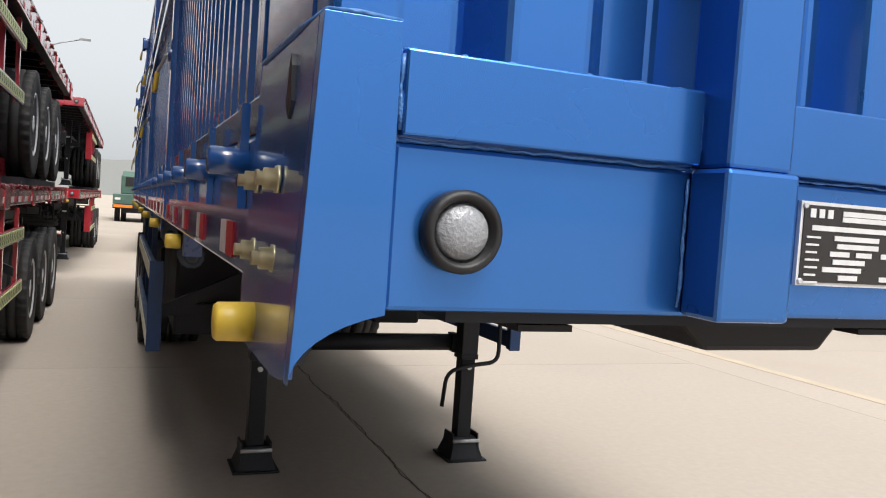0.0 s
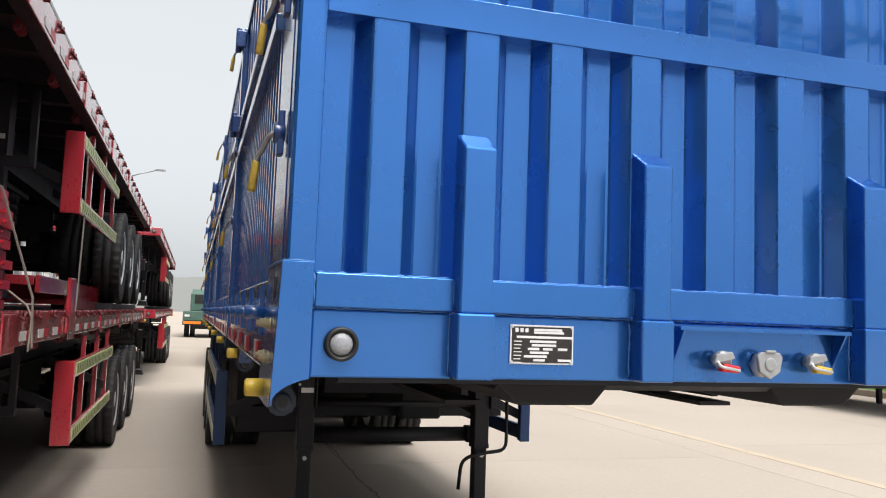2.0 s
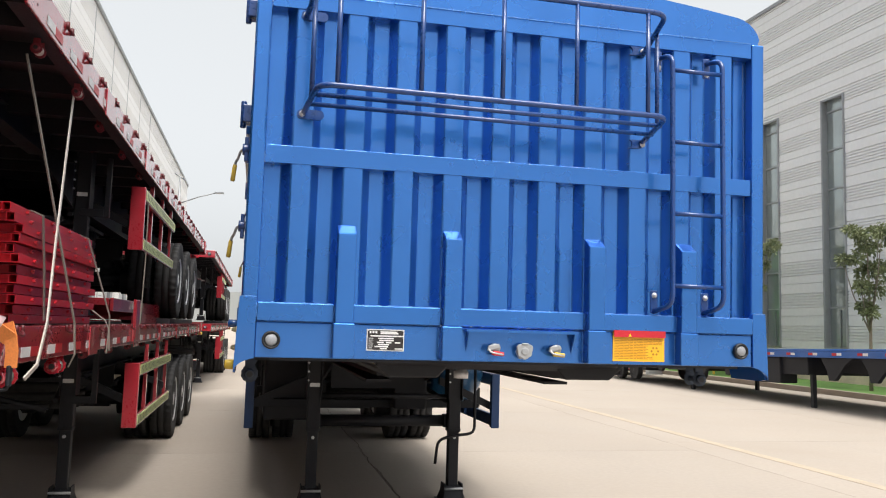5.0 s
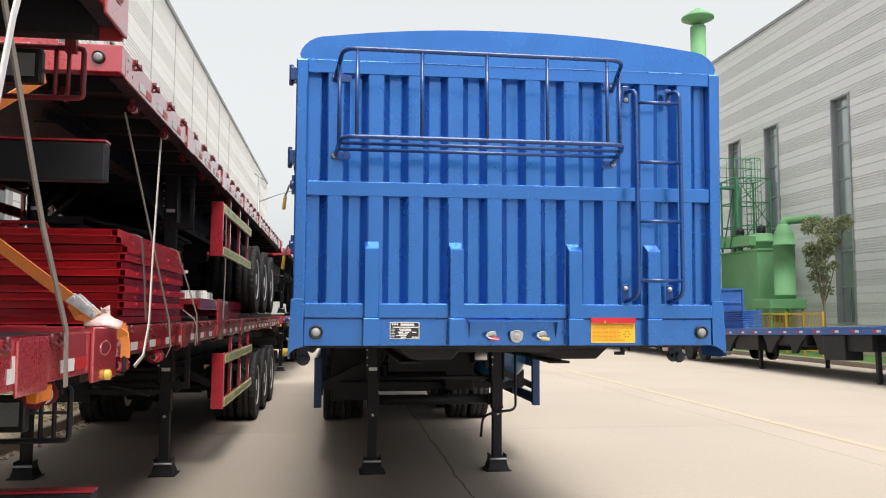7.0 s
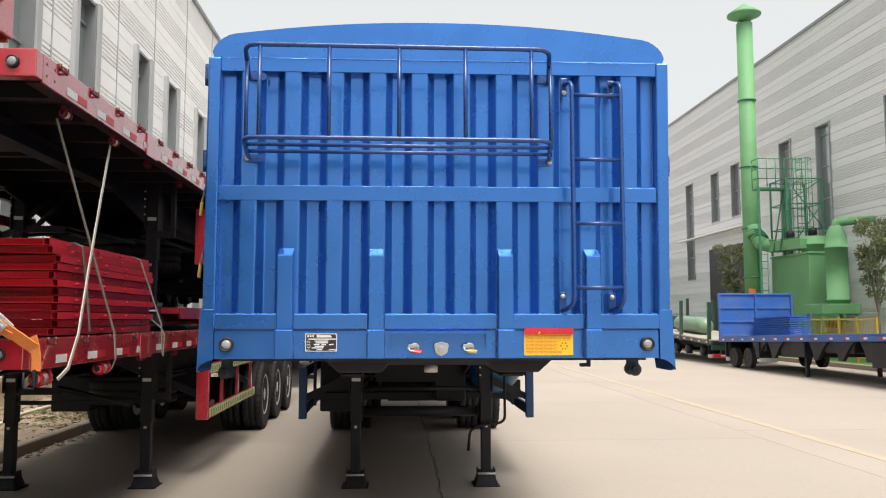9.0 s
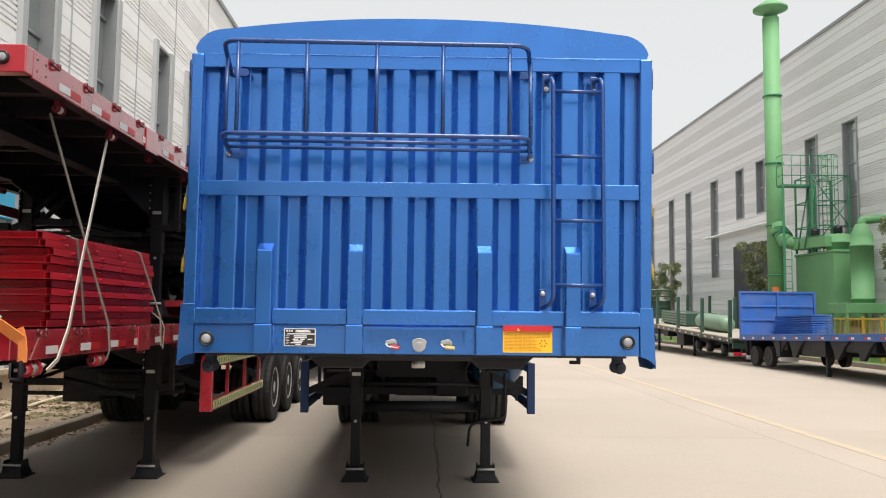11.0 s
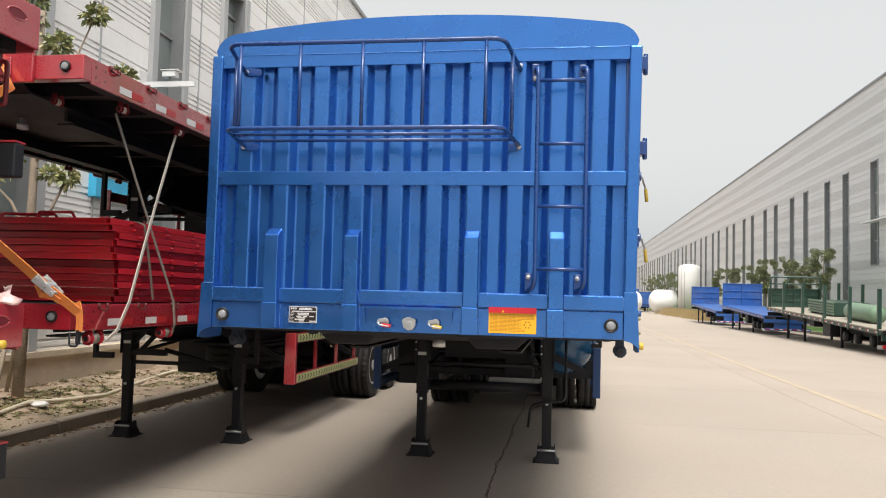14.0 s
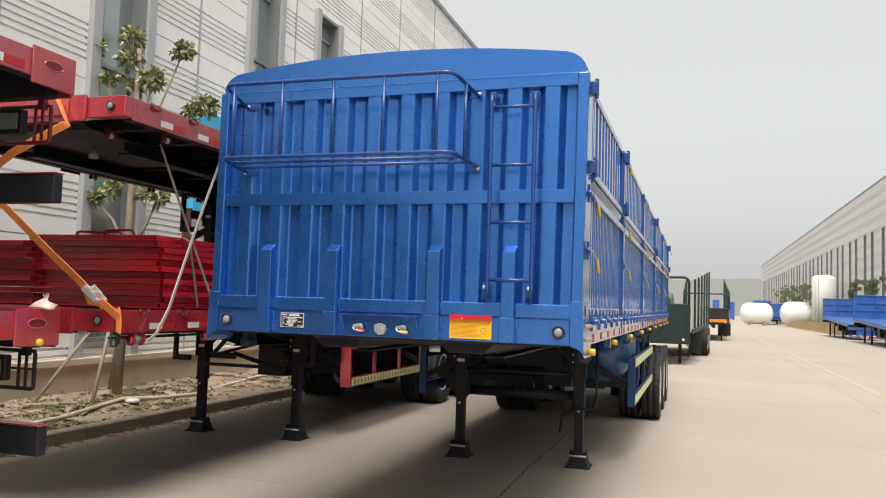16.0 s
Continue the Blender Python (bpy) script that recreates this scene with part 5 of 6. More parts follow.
strap("pale webbing strap lashed between two stacked trailers", [(-2.04, -1.75, 3.0), (-2.04, -1.92, 2.6), (-2.04, -2.1, 2.0), (-2.04, -2.3, 1.38)], 0.014, WHITE_TAPE)
strap("orange webbing strap round the front of a stacked trailer", [(-2.9, 0.2, 3.25), (-2.72, 0.15, 3.0), (-2.62, 0.0, 2.95), (-2.75, -0.3, 2.7), (-2.95, -0.45, 2.45)], 0.03, ORANGE_STRAP)
solid("red_plate", Shape().box(-2.50, -2.47, 4.25, 7.9, 1.70, 1.82).box(-2.50, -2.47, 5.6, 7.9, 1.582, 1.70).box(-3.9, -3.87, 4.25, 7.9, 1.582, 1.82).box(-3.87, -2.50, 4.2, 5.8, 1.80, 1.815).box(-3.87, -2.5, 4.2, 4.215, 1.75, 1.80).box(-3.87, -2.5, 5.7, 5.8, 1.66, 1.80).box(-3.87, -2.5, 7.5, 7.6, 1.62, 1.78), RED, "red steel ramp lying on the deck under stacked wheels", "ramp", bevel=0.004)
solid("stake_plate", Shape().box(-2.288, -2.268, 4.2, 4.48, 1.43, 1.81).box(-2.268, -2.262, 4.23, 4.26, 1.45, 1.8), RED, "upright red plate pinned to the side of a deck", "plate", bevel=0.003)
bag = Shape()
random.seed(9)
bag.rings([[(-2.09 + r * math.cos(a) * 1.2 + random.uniform(-0.015, 0.015), -0.61 + r * math.sin(a) + random.uniform(-0.022, 0.022), z + random.uniform(-0.012, 0.012)) for a in (i * math.pi / 5 for i in range(10))] for z, r in ((1.6, 0.06), (1.615, 0.07), (1.635, 0.04), (1.655, 0.014), (1.69, 0.02))])
solid("plastic_bag", bag, PLASTIC_BAG, "crumpled pink plastic bag on a red deck", "bag")


# ---- verge on the west side ----
KX = -4.86
random.seed(11)
kerb = thing("kerb", "weathered concrete kerb along the planted strip", "kerb", kind="structure")
kd = Shape().prism([(0.0, -0.05), (0.0, 0.13), (-0.02, 0.15), (-0.12, 0.15), (-0.12, -0.05)], "y", 0.004, 0.992).data("kerb_stone", KERB)
for i in range(-14, 56):
    o = part("kerb_stone", kd, KERB, kerb)
    o.location = (KX + random.uniform(-0.006, 0.006), i, random.uniform(-0.004, 0.004))


def soil_height(x, y):
    u = (KX - 0.12 - x) / (KX - 0.12 + 6.95)
    return 0.12 + 0.10 * u + 0.07 * noise.noise((x * 1.3, y * 1.3, 0)) * min(1, u * 6) + 0.05 * noise.noise((x * 5, y * 5, 3)) * min(1, u * 6)


s = Shape()
nx, ny = 22, 210
grid = [[s.bm.verts.new((x, y, soil_height(x, y))) for x in (KX - 0.12 - 2.0 * i / nx - 0.01 for i in range(nx + 1))] for y in (-14 + 70 * j / ny for j in range(ny + 1))]
for a, b in zip(grid, grid[1:]):
    for i in range(nx):
        f = s.bm.faces.new((a[i], a[i + 1], b[i + 1], b[i]))
        f.smooth = True
solid("soil", s, SOIL, "dry brown soil with thin grass beside the factory wall", "soil", kind="structure")


def blades(name, n, area, h, material, label, flat=False, seed=1):
    rnd = random.Random(seed)
    verts, faces = [], []
    for _ in range(n):
        x, y = area(rnd)
        z = soil_height(x, y) if x < KX else 0.004
        for _ in range(1 if flat else 5):
            a, w, hh = rnd.uniform(0, 6.28), rnd.uniform(0.006, 0.012), h * rnd.uniform(0.5, 1.2)
            dx, dy = rnd.uniform(-0.05, 0.05), rnd.uniform(-0.05, 0.05)
            c, q = math.cos(a), math.sin(a)
            k = len(verts)
            if flat:
                w = rnd.uniform(0.012, 0.03)
                verts += [(x - c * w * 2, y - q * w * 2, z), (x + q * w, y - c * w, z + rnd.uniform(0, 0.02)), (x + c * w * 2, y + q * w * 2, z + rnd.uniform(0, 0.025)), (x - q * w, y + c * w, z + rnd.uniform(0, 0.02))]
                faces.append((k, k + 1, k + 2, k + 3))
            else:
                verts += [(x + dx - c * w, y + dy - q * w, z - 0.01), (x + dx + c * w, y + dy + q * w, z - 0.01), (x + dx + rnd.uniform(-0.04, 0.04), y + dy + rnd.uniform(-0.04, 0.04), z + hh)]
                faces.append((k, k + 1, k + 2))
    me = bpy.data.meshes.new(name)
    me.from_pydata(verts, [], faces)
    me.materials.append(material)
    return tagged(new(name, me), label, name.replace("_", " "), kind="stuff")


def clumped(rnd):
    while True:
        x, y = rnd.uniform(-6.9, KX - 0.14), rnd.uniform(0, 22)
        if noise.noise((x * 1.1, y * 1.1, 7)) > rnd.uniform(-0.15, 0.45):
            return x, y


blades("grass", 1500, clumped, 0.03, GRASS, "thin patchy green grass on dry soil", seed=2)
blades("weeds", 6500, clumped, 0.02, GRASS, "low creeping dull green weeds on dry soil", True, 8)
blades("dead_leaves", 420, lambda r: (KX + abs(r.gauss(0, 0.1)) + 0.01, r.uniform(0, 14)), 0.02, LITTER, "dry fallen leaves along the kerb", True, 3)
blades("soil_crumbs", 3000, lambda r: (r.uniform(-6.9, KX - 0.14), r.uniform(0, 18)), 0.02, LITTER, "dry leaf litter on the soil", True, 5)
hose = [(-5.25, 1.0), (-5.45, 3.2), (-5.7, 4.6), (-5.75, 5.4), (-5.7, 6.3), (-5.9, 7.6), (-6.2, 9.0), (-6.1, 11.0), (-6.4, 13.5)]
solid("hose", Shape().tube([(x, y, soil_height(x, y) + 0.035) for x, y in hose], 0.028, 8), PIPE_WHITE, "cream plastic hose lying on the soil", "hose")
solid("paper_scrap", Shape().lathe([(0.0, 0.1), (0.02, 0.12), (0.05, 0.07)], "z", (-5.62, 4.72, soil_height(-5.62, 4.72) + 0.01), 9), WHITE_TANK, "crumpled white paper on the soil", "litter")


def leaf_clump(verts, faces, mats, c, r, n, size, rnd, pale):
    """Leaves that point outwards from c; each is two triangles folded along its rib."""
    for _ in range(n):
        d = Vector((rnd.gauss(0, 1), rnd.gauss(0, 1), rnd.gauss(0.25, 0.8))).normalized()
        p = Vector(c) + d * r * rnd.uniform(0.15, 0.8)
        side = d.cross(Vector((rnd.uniform(-1, 1), rnd.uniform(-1, 1), rnd.uniform(-1, 1)))).normalized()
        nrm = d.cross(side)
        l, w = size * rnd.uniform(0.7, 1.25), size * rnd.uniform(0.25, 0.4)
        k = len(verts)
        tip = p + d * l + Vector((0, 0, -0.25 * l))
        verts += [p, p + d * l * 0.5 + side * w + nrm * w * 0.3, tip, p + d * l * 0.5 - side * w + nrm * w * 0.3]
        faces += [(k, k + 1, k + 2), (k, k + 2, k + 3)]
        mats += [1 if rnd.random() < pale else 0] * 2


def tree(name, at, limbs, clumps, trunk, label, size=0.16, per=46, mats=(LEAF, LEAF_PALE), pale=0.3, seed=1, group=""):
    """limbs: lines of points with radii at their ends; clumps: (x, y, z, radius), all from the foot of the trunk."""
    rnd = random.Random(seed)
    t = thing(name, label, "tree", group, at=pose(*at))
    for i, (pts, r0, r1) in enumerate(limbs):
        n = len(pts)
        part("trunk" if i == 0 else "limb", Shape().tube(pts, [r0 + (r1 - r0) * j / (n - 1) for j in range(n)], 9), trunk, t)
    verts, faces, mi = [], [], []
    for x, y, z, r in clumps:
        leaf_clump(verts, faces, mi, (x, y, z), r * 0.72, int(per * (r / 0.3) ** 1.3), size, rnd, pale)
    me = bpy.data.meshes.new("crown")
    me.from_pydata(verts, [], faces)
    for m in mats:
        me.materials.append(m)
    me.polygons.foreach_set("material_index", mi)
    tagged(part("crown", me, None, t))
    return t


tree("magnolia_tree", (-6.25, 5.15, 0.12),
     [([(0, 0, 0), (0.02, 0.02, 1.5), (0.05, 0, 2.8), (0.02, 0.05, 4.2), (0.05, 0, 5.3)], 0.078, 0.035), ([(0.03, 0, 2.2), (-0.3, 0.05, 2.7), (-0.6, 0.0, 3.0)], 0.03, 0.012), ([(0.03, 0, 2.1), (0.3, 0.05, 2.6), (0.5, 0.05, 3.0)], 0.03, 0.012),
      ([(0.03, 0, 3.3), (0.35, 0.1, 4.3), (0.75, 0.1, 5.2)], 0.025, 0.01), ([(0.03, 0, 3.2), (0.7, 0.1, 3.9), (1.2, 0.1, 4.3)], 0.025, 0.01), ([(0.03, 0, 3.6), (-0.4, 0.05, 4.5), (-0.8, 0.0, 5.3)], 0.025, 0.01), ([(0.03, 0, 3.7), (0.2, 0.05, 4.4), (0.28, 0.05, 4.8)], 0.02, 0.01)],
     [(-0.62, 0.0, 3.04, 0.2), (-0.32, 0.05, 3.2, 0.2), (0.25, 0.05, 3.07, 0.17), (0.52, 0.05, 3.02, 0.2), (-0.12, 0.05, 5.5, 0.26), (-0.1, 0.0, 5.15, 0.28), (-0.08, 0.1, 4.75, 0.2), (0.76, 0.1, 5.24, 0.23), (-0.8, 0.0, 5.4, 0.26), (-0.5, 0.05, 4.88, 0.17), (0.28, 0.05, 4.84, 0.27), (1.2, 0.1, 4.38, 0.27), (1.05, 0.0, 4.28, 0.18)],
     BARK, "slim magnolia tree with sparse leathery leaves, propped by poles", 0.1, 210, pale=0.35, seed=21)
tree("magnolia_tree", (-6.3, 1.6, 0.12),
     [([(0, 0, 0), (0.02, 0, 2.0), (0.0, 0.05, 3.4), (0.05, 0, 4.6)], 0.09, 0.03), ([(0.02, 0, 2.4), (0.5, 0.2, 3.0), (0.7, 0.4, 3.4)], 0.03, 0.01), ([(0.02, 0, 2.6), (-0.5, 0.3, 3.3), (-0.6, 0.4, 3.8)], 0.03, 0.01)],
     [(0.05, 0, 4.6, 0.38), (0.6, 0.4, 3.4, 0.32), (-0.6, 0.4, 3.8, 0.34), (0.0, 0, 3.9, 0.3), (0.3, 0.1, 5.0, 0.3)], BARK, "slim magnolia tree with sparse leathery leaves, propped by poles", 0.1, 200, pale=0.35, seed=33)
tree("magnolia_tree", (-6.2, 12.4, 0.12),
     [([(0, 0, 0), (0.02, 0, 2.0), (0.0, 0.05, 3.4), (0.05, 0, 5.3)], 0.08, 0.025), ([(0.02, 0, 2.4), (0.5, 0.2, 3.0), (0.7, 0.4, 3.4)], 0.03, 0.01)],
     [(0.05, 0, 5.4, 0.32), (0.25, 0.2, 5.1, 0.25), (0.05, 0, 4.5, 0.3), (0.6, 0.4, 3.5, 0.3), (-0.3, 0.1, 3.9, 0.3)], BARK, "slim magnolia tree with sparse leathery leaves", 0.1, 200, pale=0.35, seed=35)
for x0, y0, x1, y1 in ((-6.72, 4.0, -6.3, 5.1), (-6.05, 4.4, -6.26, 5.05), (-6.7, 5.5, -6.25, 5.2)):
    solid("tree_prop", Shape().tube([(x0, y0, 0.1), (x1, y1, 1.65)], 0.028, 8), TIMBER, "weathered timber pole propping a young tree", "pole", "tree props")
cam_arm = thing("security_camera", "white surveillance camera on a grey wall arm", "camera")
part("arm", Shape().box(-7.0, -5.9, 9.0, 9.06, 5.4, 5.5).box(-6.98, -6.92, 8.9, 9.15, 5.2, 5.7), CLAD_GREY, cam_arm)
part("housing", Shape().box(-6.52, -6.26, 8.95, 9.11, 5.58, 5.69).box(-6.54, -6.2, 8.93, 9.13, 5.69, 5.71), WHITE_TANK, cam_arm, bevel=0.01)
part("stem", Shape().tube([(-6.4, 9.03, 5.5), (-6.4, 9.03, 5.58)], 0.02, 6), FRAME_GREY, cam_arm)
board = solid("wall_sign", Shape().box(-7.02, -6.86, 7.62, 9.3, 3.2, 5.15), CYAN_SIGN, "large bright cyan board with white lettering on the wall", "sign", bevel=0.01)
for a, b, z in ((7.9, 8.35, 3.55), (8.4, 8.95, 3.6), (7.9, 8.9, 4.3), (7.9, 8.6, 4.6)):
    part("text_bar", Shape().box(-6.858, -6.853, a, b, z, z + 0.12), WHITE_TAPE, board)
lamp = thing("street_lamp", "grey street lamp with a long arm", "street lamp")
part("pole", Shape().tube([(-5.25, 38, 0.1), (-5.25, 38, 8.8)], [0.09, 0.05], 10), FRAME_GREY, lamp)
part("arm", Shape().tube([(-5.25, 38, 7.45), (-4.3, 38, 7.85), (-3.5, 38, 8.1)], 0.03, 6).tube([(-5.5, 38, 8.95), (-5.0, 38, 8.65)], 0.03, 6), FRAME_GREY, lamp)
part("lamp_head", Shape().box(-3.55, -3.1, 37.9, 38.1, 8.08, 8.15), FRAME_GREY, lamp)

# ---- green dust collector by the east hall ----
GX = 16.4
stack = thing("chimney", "tall green steel chimney with a rain cap", "chimney")
part("flue", Shape().tube([(GX, 32, 0.0), (GX, 32, 15.8)], 0.37, 24), GREEN, stack)
for z in (3.6, 5.9, 8.8, 12.0):
    part("flange", Shape().lathe([(z, 0.38), (z, 0.43), (z + 0.06, 0.43), (z + 0.06, 0.38)], "z", (GX, 32, 0), 24), GREEN_RAIL, stack)
part("rain_cap", Shape().lathe([(15.9, 0.1), (16.2, 0.78), (16.28, 0.78), (16.75, 0.1)], "z", (GX, 32, 0), 24).tube([(GX - 0.3, 32, 15.7), (GX - 0.3, 32, 16.2)], 0.03, 6).tube([(GX + 0.3, 32, 15.7), (GX + 0.3, 32, 16.2)], 0.03, 6), GREEN, stack)
dust = thing("dust_collector", "bright green dust collector with ducts and a filter tower", "machine")
part("duct", Shape().tube(bend([(GX, 31.75, 6.0), (GX + 0.05, 31.45, 5.2), (17.0, 31.0, 4.98)], 0.4, 6), 0.3, 18), GREEN, dust)
part("flat_duct", Shape().hull8([(16.7, 31.2, 4.74), (17.3, 31.4, 4.74), (17.6, 28.75, 4.70), (16.98, 28.65, 4.70), (16.7, 31.2, 5.22), (17.3, 31.4, 5.22), (17.6, 28.75, 5.16), (16.98, 28.65, 5.16)]), GREEN, dust, bevel=0.03)
part("duct_rail", Shape().tube([(16.72, 31.1, 5.25), (17.0, 28.7, 5.19)], 0.02, 6), GREEN_RAIL, dust)
part("elbow_ribs", Shape().tube([(GX, 31.7, 5.75), (GX + 0.02, 31.6, 5.5)], 0.36, 18).tube([(GX + 0.1, 31.45, 5.25), (GX + 0.25, 31.3, 5.1)], 0.34, 18), GREEN, dust)
part("filter_box", Shape().box(17.2, 18.75, 28.4, 31.75, 1.6, 4.46), GREEN, dust, bevel=0.02)
part("box_lid", Shape().box(17.16, 18.79, 28.36, 31.79, 4.462, 4.56), GREEN, dust, bevel=0.01)
for x in (17.35, 18.5):
    for y in (28.5, 31.5):
        part("filter_box_leg", Shape().box(x - 0.07, x + 0.07, y - 0.07, y + 0.07, 0, 1.6), GREEN, dust)
part("fan_housing", Shape().lathe([(4.56, 0.48), (4.86, 0.48), (4.86, 0.52), (4.92, 0.52), (4.92, 0.48), (5.24, 0.48), (5.26, 0.3)], "z", (17.72, 28.95, 0), 24), GREEN, dust)
for x, y, z in ((17.05, 29.6, 5.2), (17.72, 28.95, 5.26)):
    motor = part("fan_motor", Shape().lathe([(z, 0.16), (z + 0.08, 0.17), (z + 0.3, 0.17), (z + 0.36, 0.1), (z + 0.38, 0.04)], "z", (x, y, 0), 14), BLACK, dust)
    for q in range(3):
        part("cooling_fin", Shape().lathe([(z + 0.1 + 0.06 * q, 0.17), (z + 0.1 + 0.06 * q, 0.195), (z + 0.12 + 0.06 * q, 0.195), (z + 0.12 + 0.06 * q, 0.17)], "z", (x, y, 0), 14), BLACK, motor)
part("primer_patch", Shape().sheet([(GX + 0.373 * math.cos(a), 32 + 0.373 * math.sin(a)) for a in (math.radians(215 + 8 * q) for q in range(7))], "z", 2.5, 3.1), RUST, stack, "patch of orange primer")
for q in range(4):
    part("flexible_ring", Shape().lathe([(-0.03, 0.35), (-0.015, 0.39), (0.015, 0.39), (0.03, 0.35)], "z", (0, 0, 0), 20), GREEN_RAIL, dust).matrix_basis = Matrix.Translation((GX + 0.03 + 0.035 * q, 31.62 - 0.07 * q, 5.62 - 0.1 * q)) @ pose(0, 0, 0, -35 - 6 * q, 12, 0)
part("cyclone", Shape().lathe([(2.3, 0.42), (2.44, 0.42), (2.44, 0.46), (2.5, 0.46), (2.5, 0.42), (4.55, 0.42), (4.55, 0.455), (4.61, 0.455), (4.61, 0.42), (5.0, 0.42), (5.4, 0.24), (5.46, 0.2)], "z", (17.57, 26.9, 0), 28), GREEN, dust)
part("cyclone_pipe", Shape().tube(bend([(17.57, 26.9, 5.36), (17.62, 26.9, 5.62), (18.99, 26.6, 5.7)], 0.22, 5), 0.17, 18), GREEN, dust)
part("cyclone_base", Shape().box(16.5, 18.12, 26.25, 27.6, 1.9, 2.3), GREEN, dust, bevel=0.02)
for x in (16.6, 18.0):
    for y in (26.35, 27.5):
        part("cyclone_leg", Shape().box(x - 0.05, x + 0.05, y - 0.05, y + 0.05, 0, 1.9), GREEN, dust)
tower = thing("service_platform", "green steel ladder tower with a railed platform", "platform")
ax, bx, ay, by = 15.88, 17.3, 30.0, 30.6
part("platform_deck", Shape().box(ax, bx, ay, by, 7.47, 7.55), GREEN_RAIL, tower)
for x, y, foot in ((ax, ay, 0.0), (bx, ay, 4.56), (bx, by, 4.56)):
    part("tower_leg", Shape().box(x - 0.04, x + 0.04, y - 0.04, y + 0.04, foot, 7.47), GREEN_RAIL, tower)
for k in range(6):
    x = ax + (17.9 - ax) * k / 5
    part("rail_post", Shape().tube([(x, ay, 7.55), (x, ay, 8.85)], 0.022, 6), GREEN_RAIL, tower)
part("rail_post", Shape().tube([(ax, by, 7.55), (ax, by, 8.85)], 0.022, 6), GREEN_RAIL, tower)
for z in (7.95, 8.4, 8.85):
    part("guard_rail", Shape().tube([(ax, by, z), (ax, ay, z), (17.9, ay, z), (17.9, by, z)], 0.022, 6), GREEN_RAIL, tower)
# open frame round the caged ladder
fx0, fx1, fy0, fy1 = 17.0, 18.62, 29.7, 31.2
for x in (fx0, fx1):
    for y in (fy0, fy1):
        part("frame_post", Shape().box(x - 0.035, x + 0.035, y - 0.035, y + 0.035, 4.56, 7.92), GREEN_RAIL, tower)
for z in (5.7, 6.8, 7.92):
    part("frame_rail", Shape().tube([(fx0, fy0, z), (fx1, fy0, z), (fx1, fy1, z), (fx0, fy1, z), (fx0, fy0, z)], 0.03, 6), GREEN_RAIL, tower)
for a, b in (((fx0, 4.7), (fx1, 6.8)), ((fx1, 5.7), (fx0, 7.9)), ((fx0, 6.8), (fx1, 7.9))):
    part("brace", Shape().tube([(a[0], fy0, a[1]), (b[0], fy0, b[1])], 0.024, 6), GREEN_RAIL, tower)
part("stair_stringer", Shape().tube([(16.72, 29.9, 4.7), (17.25, 29.9, 7.5)], 0.035, 6).tube([(16.72, 30.5, 4.7), (17.25, 30.5, 7.5)], 0.035, 6), GREEN_RAIL, tower)
for x in (17.42, 17.86):
    part("ladder_stile", Shape().tube([(x, 29.6, 4.6), (x, 29.6, 8.85)], 0.025, 6), GREEN_RAIL, tower)
for k in range(14):
    part("ladder_rung", Shape().tube([(17.42, 29.6, 4.7 + 0.3 * k), (17.86, 29.6, 4.7 + 0.3 * k)], 0.016, 6), GREEN_RAIL, tower)
for k in range(7):
    part("ladder_hoop", Shape().tube([(17.64 + 0.36 * math.cos(a), 29.6 - 0.6 * math.sin(a), 5.7 + 0.5 * k) for a in (j * math.pi / 8 for j in range(9))], 0.016, 5), GREEN_RAIL, tower)
for a in (45, 90, 135):
    x, y = 17.64 + 0.36 * math.cos(math.radians(a)), 29.6 - 0.6 * math.sin(math.radians(a))
    part("cage_strip", Shape().tube([(x, y, 5.7), (x, y, 8.7)], 0.014, 5), GREEN_RAIL, tower)
part("ladder_stile", Shape().tube([(16.2, 30.0, 0), (16.2, 30.0, 4.6)], 0.03, 6), GREEN_RAIL, tower)
for k in range(14):
    part("ladder_rung", Shape().tube([(ax, 30.0, 0.4 + 0.32 * k), (16.2, 30.0, 0.4 + 0.32 * k)], 0.018, 5), GREEN_RAIL, tower)
fence = thing("fence", "low yellow steel mesh fence", "fence")
for i in range(5):
    y = 22.78 + 1.2 * i
    part("post", Shape().box(16.55, 16.62, y, y + 0.07, 0, 1.78), FENCE_YELLOW, fence)
    if i < 4:
        m = Shape().box(16.57, 16.6, y + 0.07, y + 1.2, 1.66, 1.72).box(16.57, 16.6, y + 0.07, y + 1.2, 0.3, 0.36)
        for j in range(1, 12):
            m.box(16.58, 16.59, y + 0.07 + 0.094 * j, y + 0.078 + 0.094 * j, 0.36, 1.66)
        part("mesh_panel", m, FENCE_YELLOW, fence)

# ---- east side: lawn, trees, flatbeds ----
solid("lawn", Shape().box(15.6, 18.93, -6, 170, -0.1, 0.13), LAWN, "mown green lawn before the east hall", "lawn", kind="structure")
solid("lawn_kerb", Shape().box(15.42, 15.6, -6, 170, -0.1, 0.16), KERB, "pale concrete kerb before the lawn", "kerb", kind="structure", bevel=0.01)


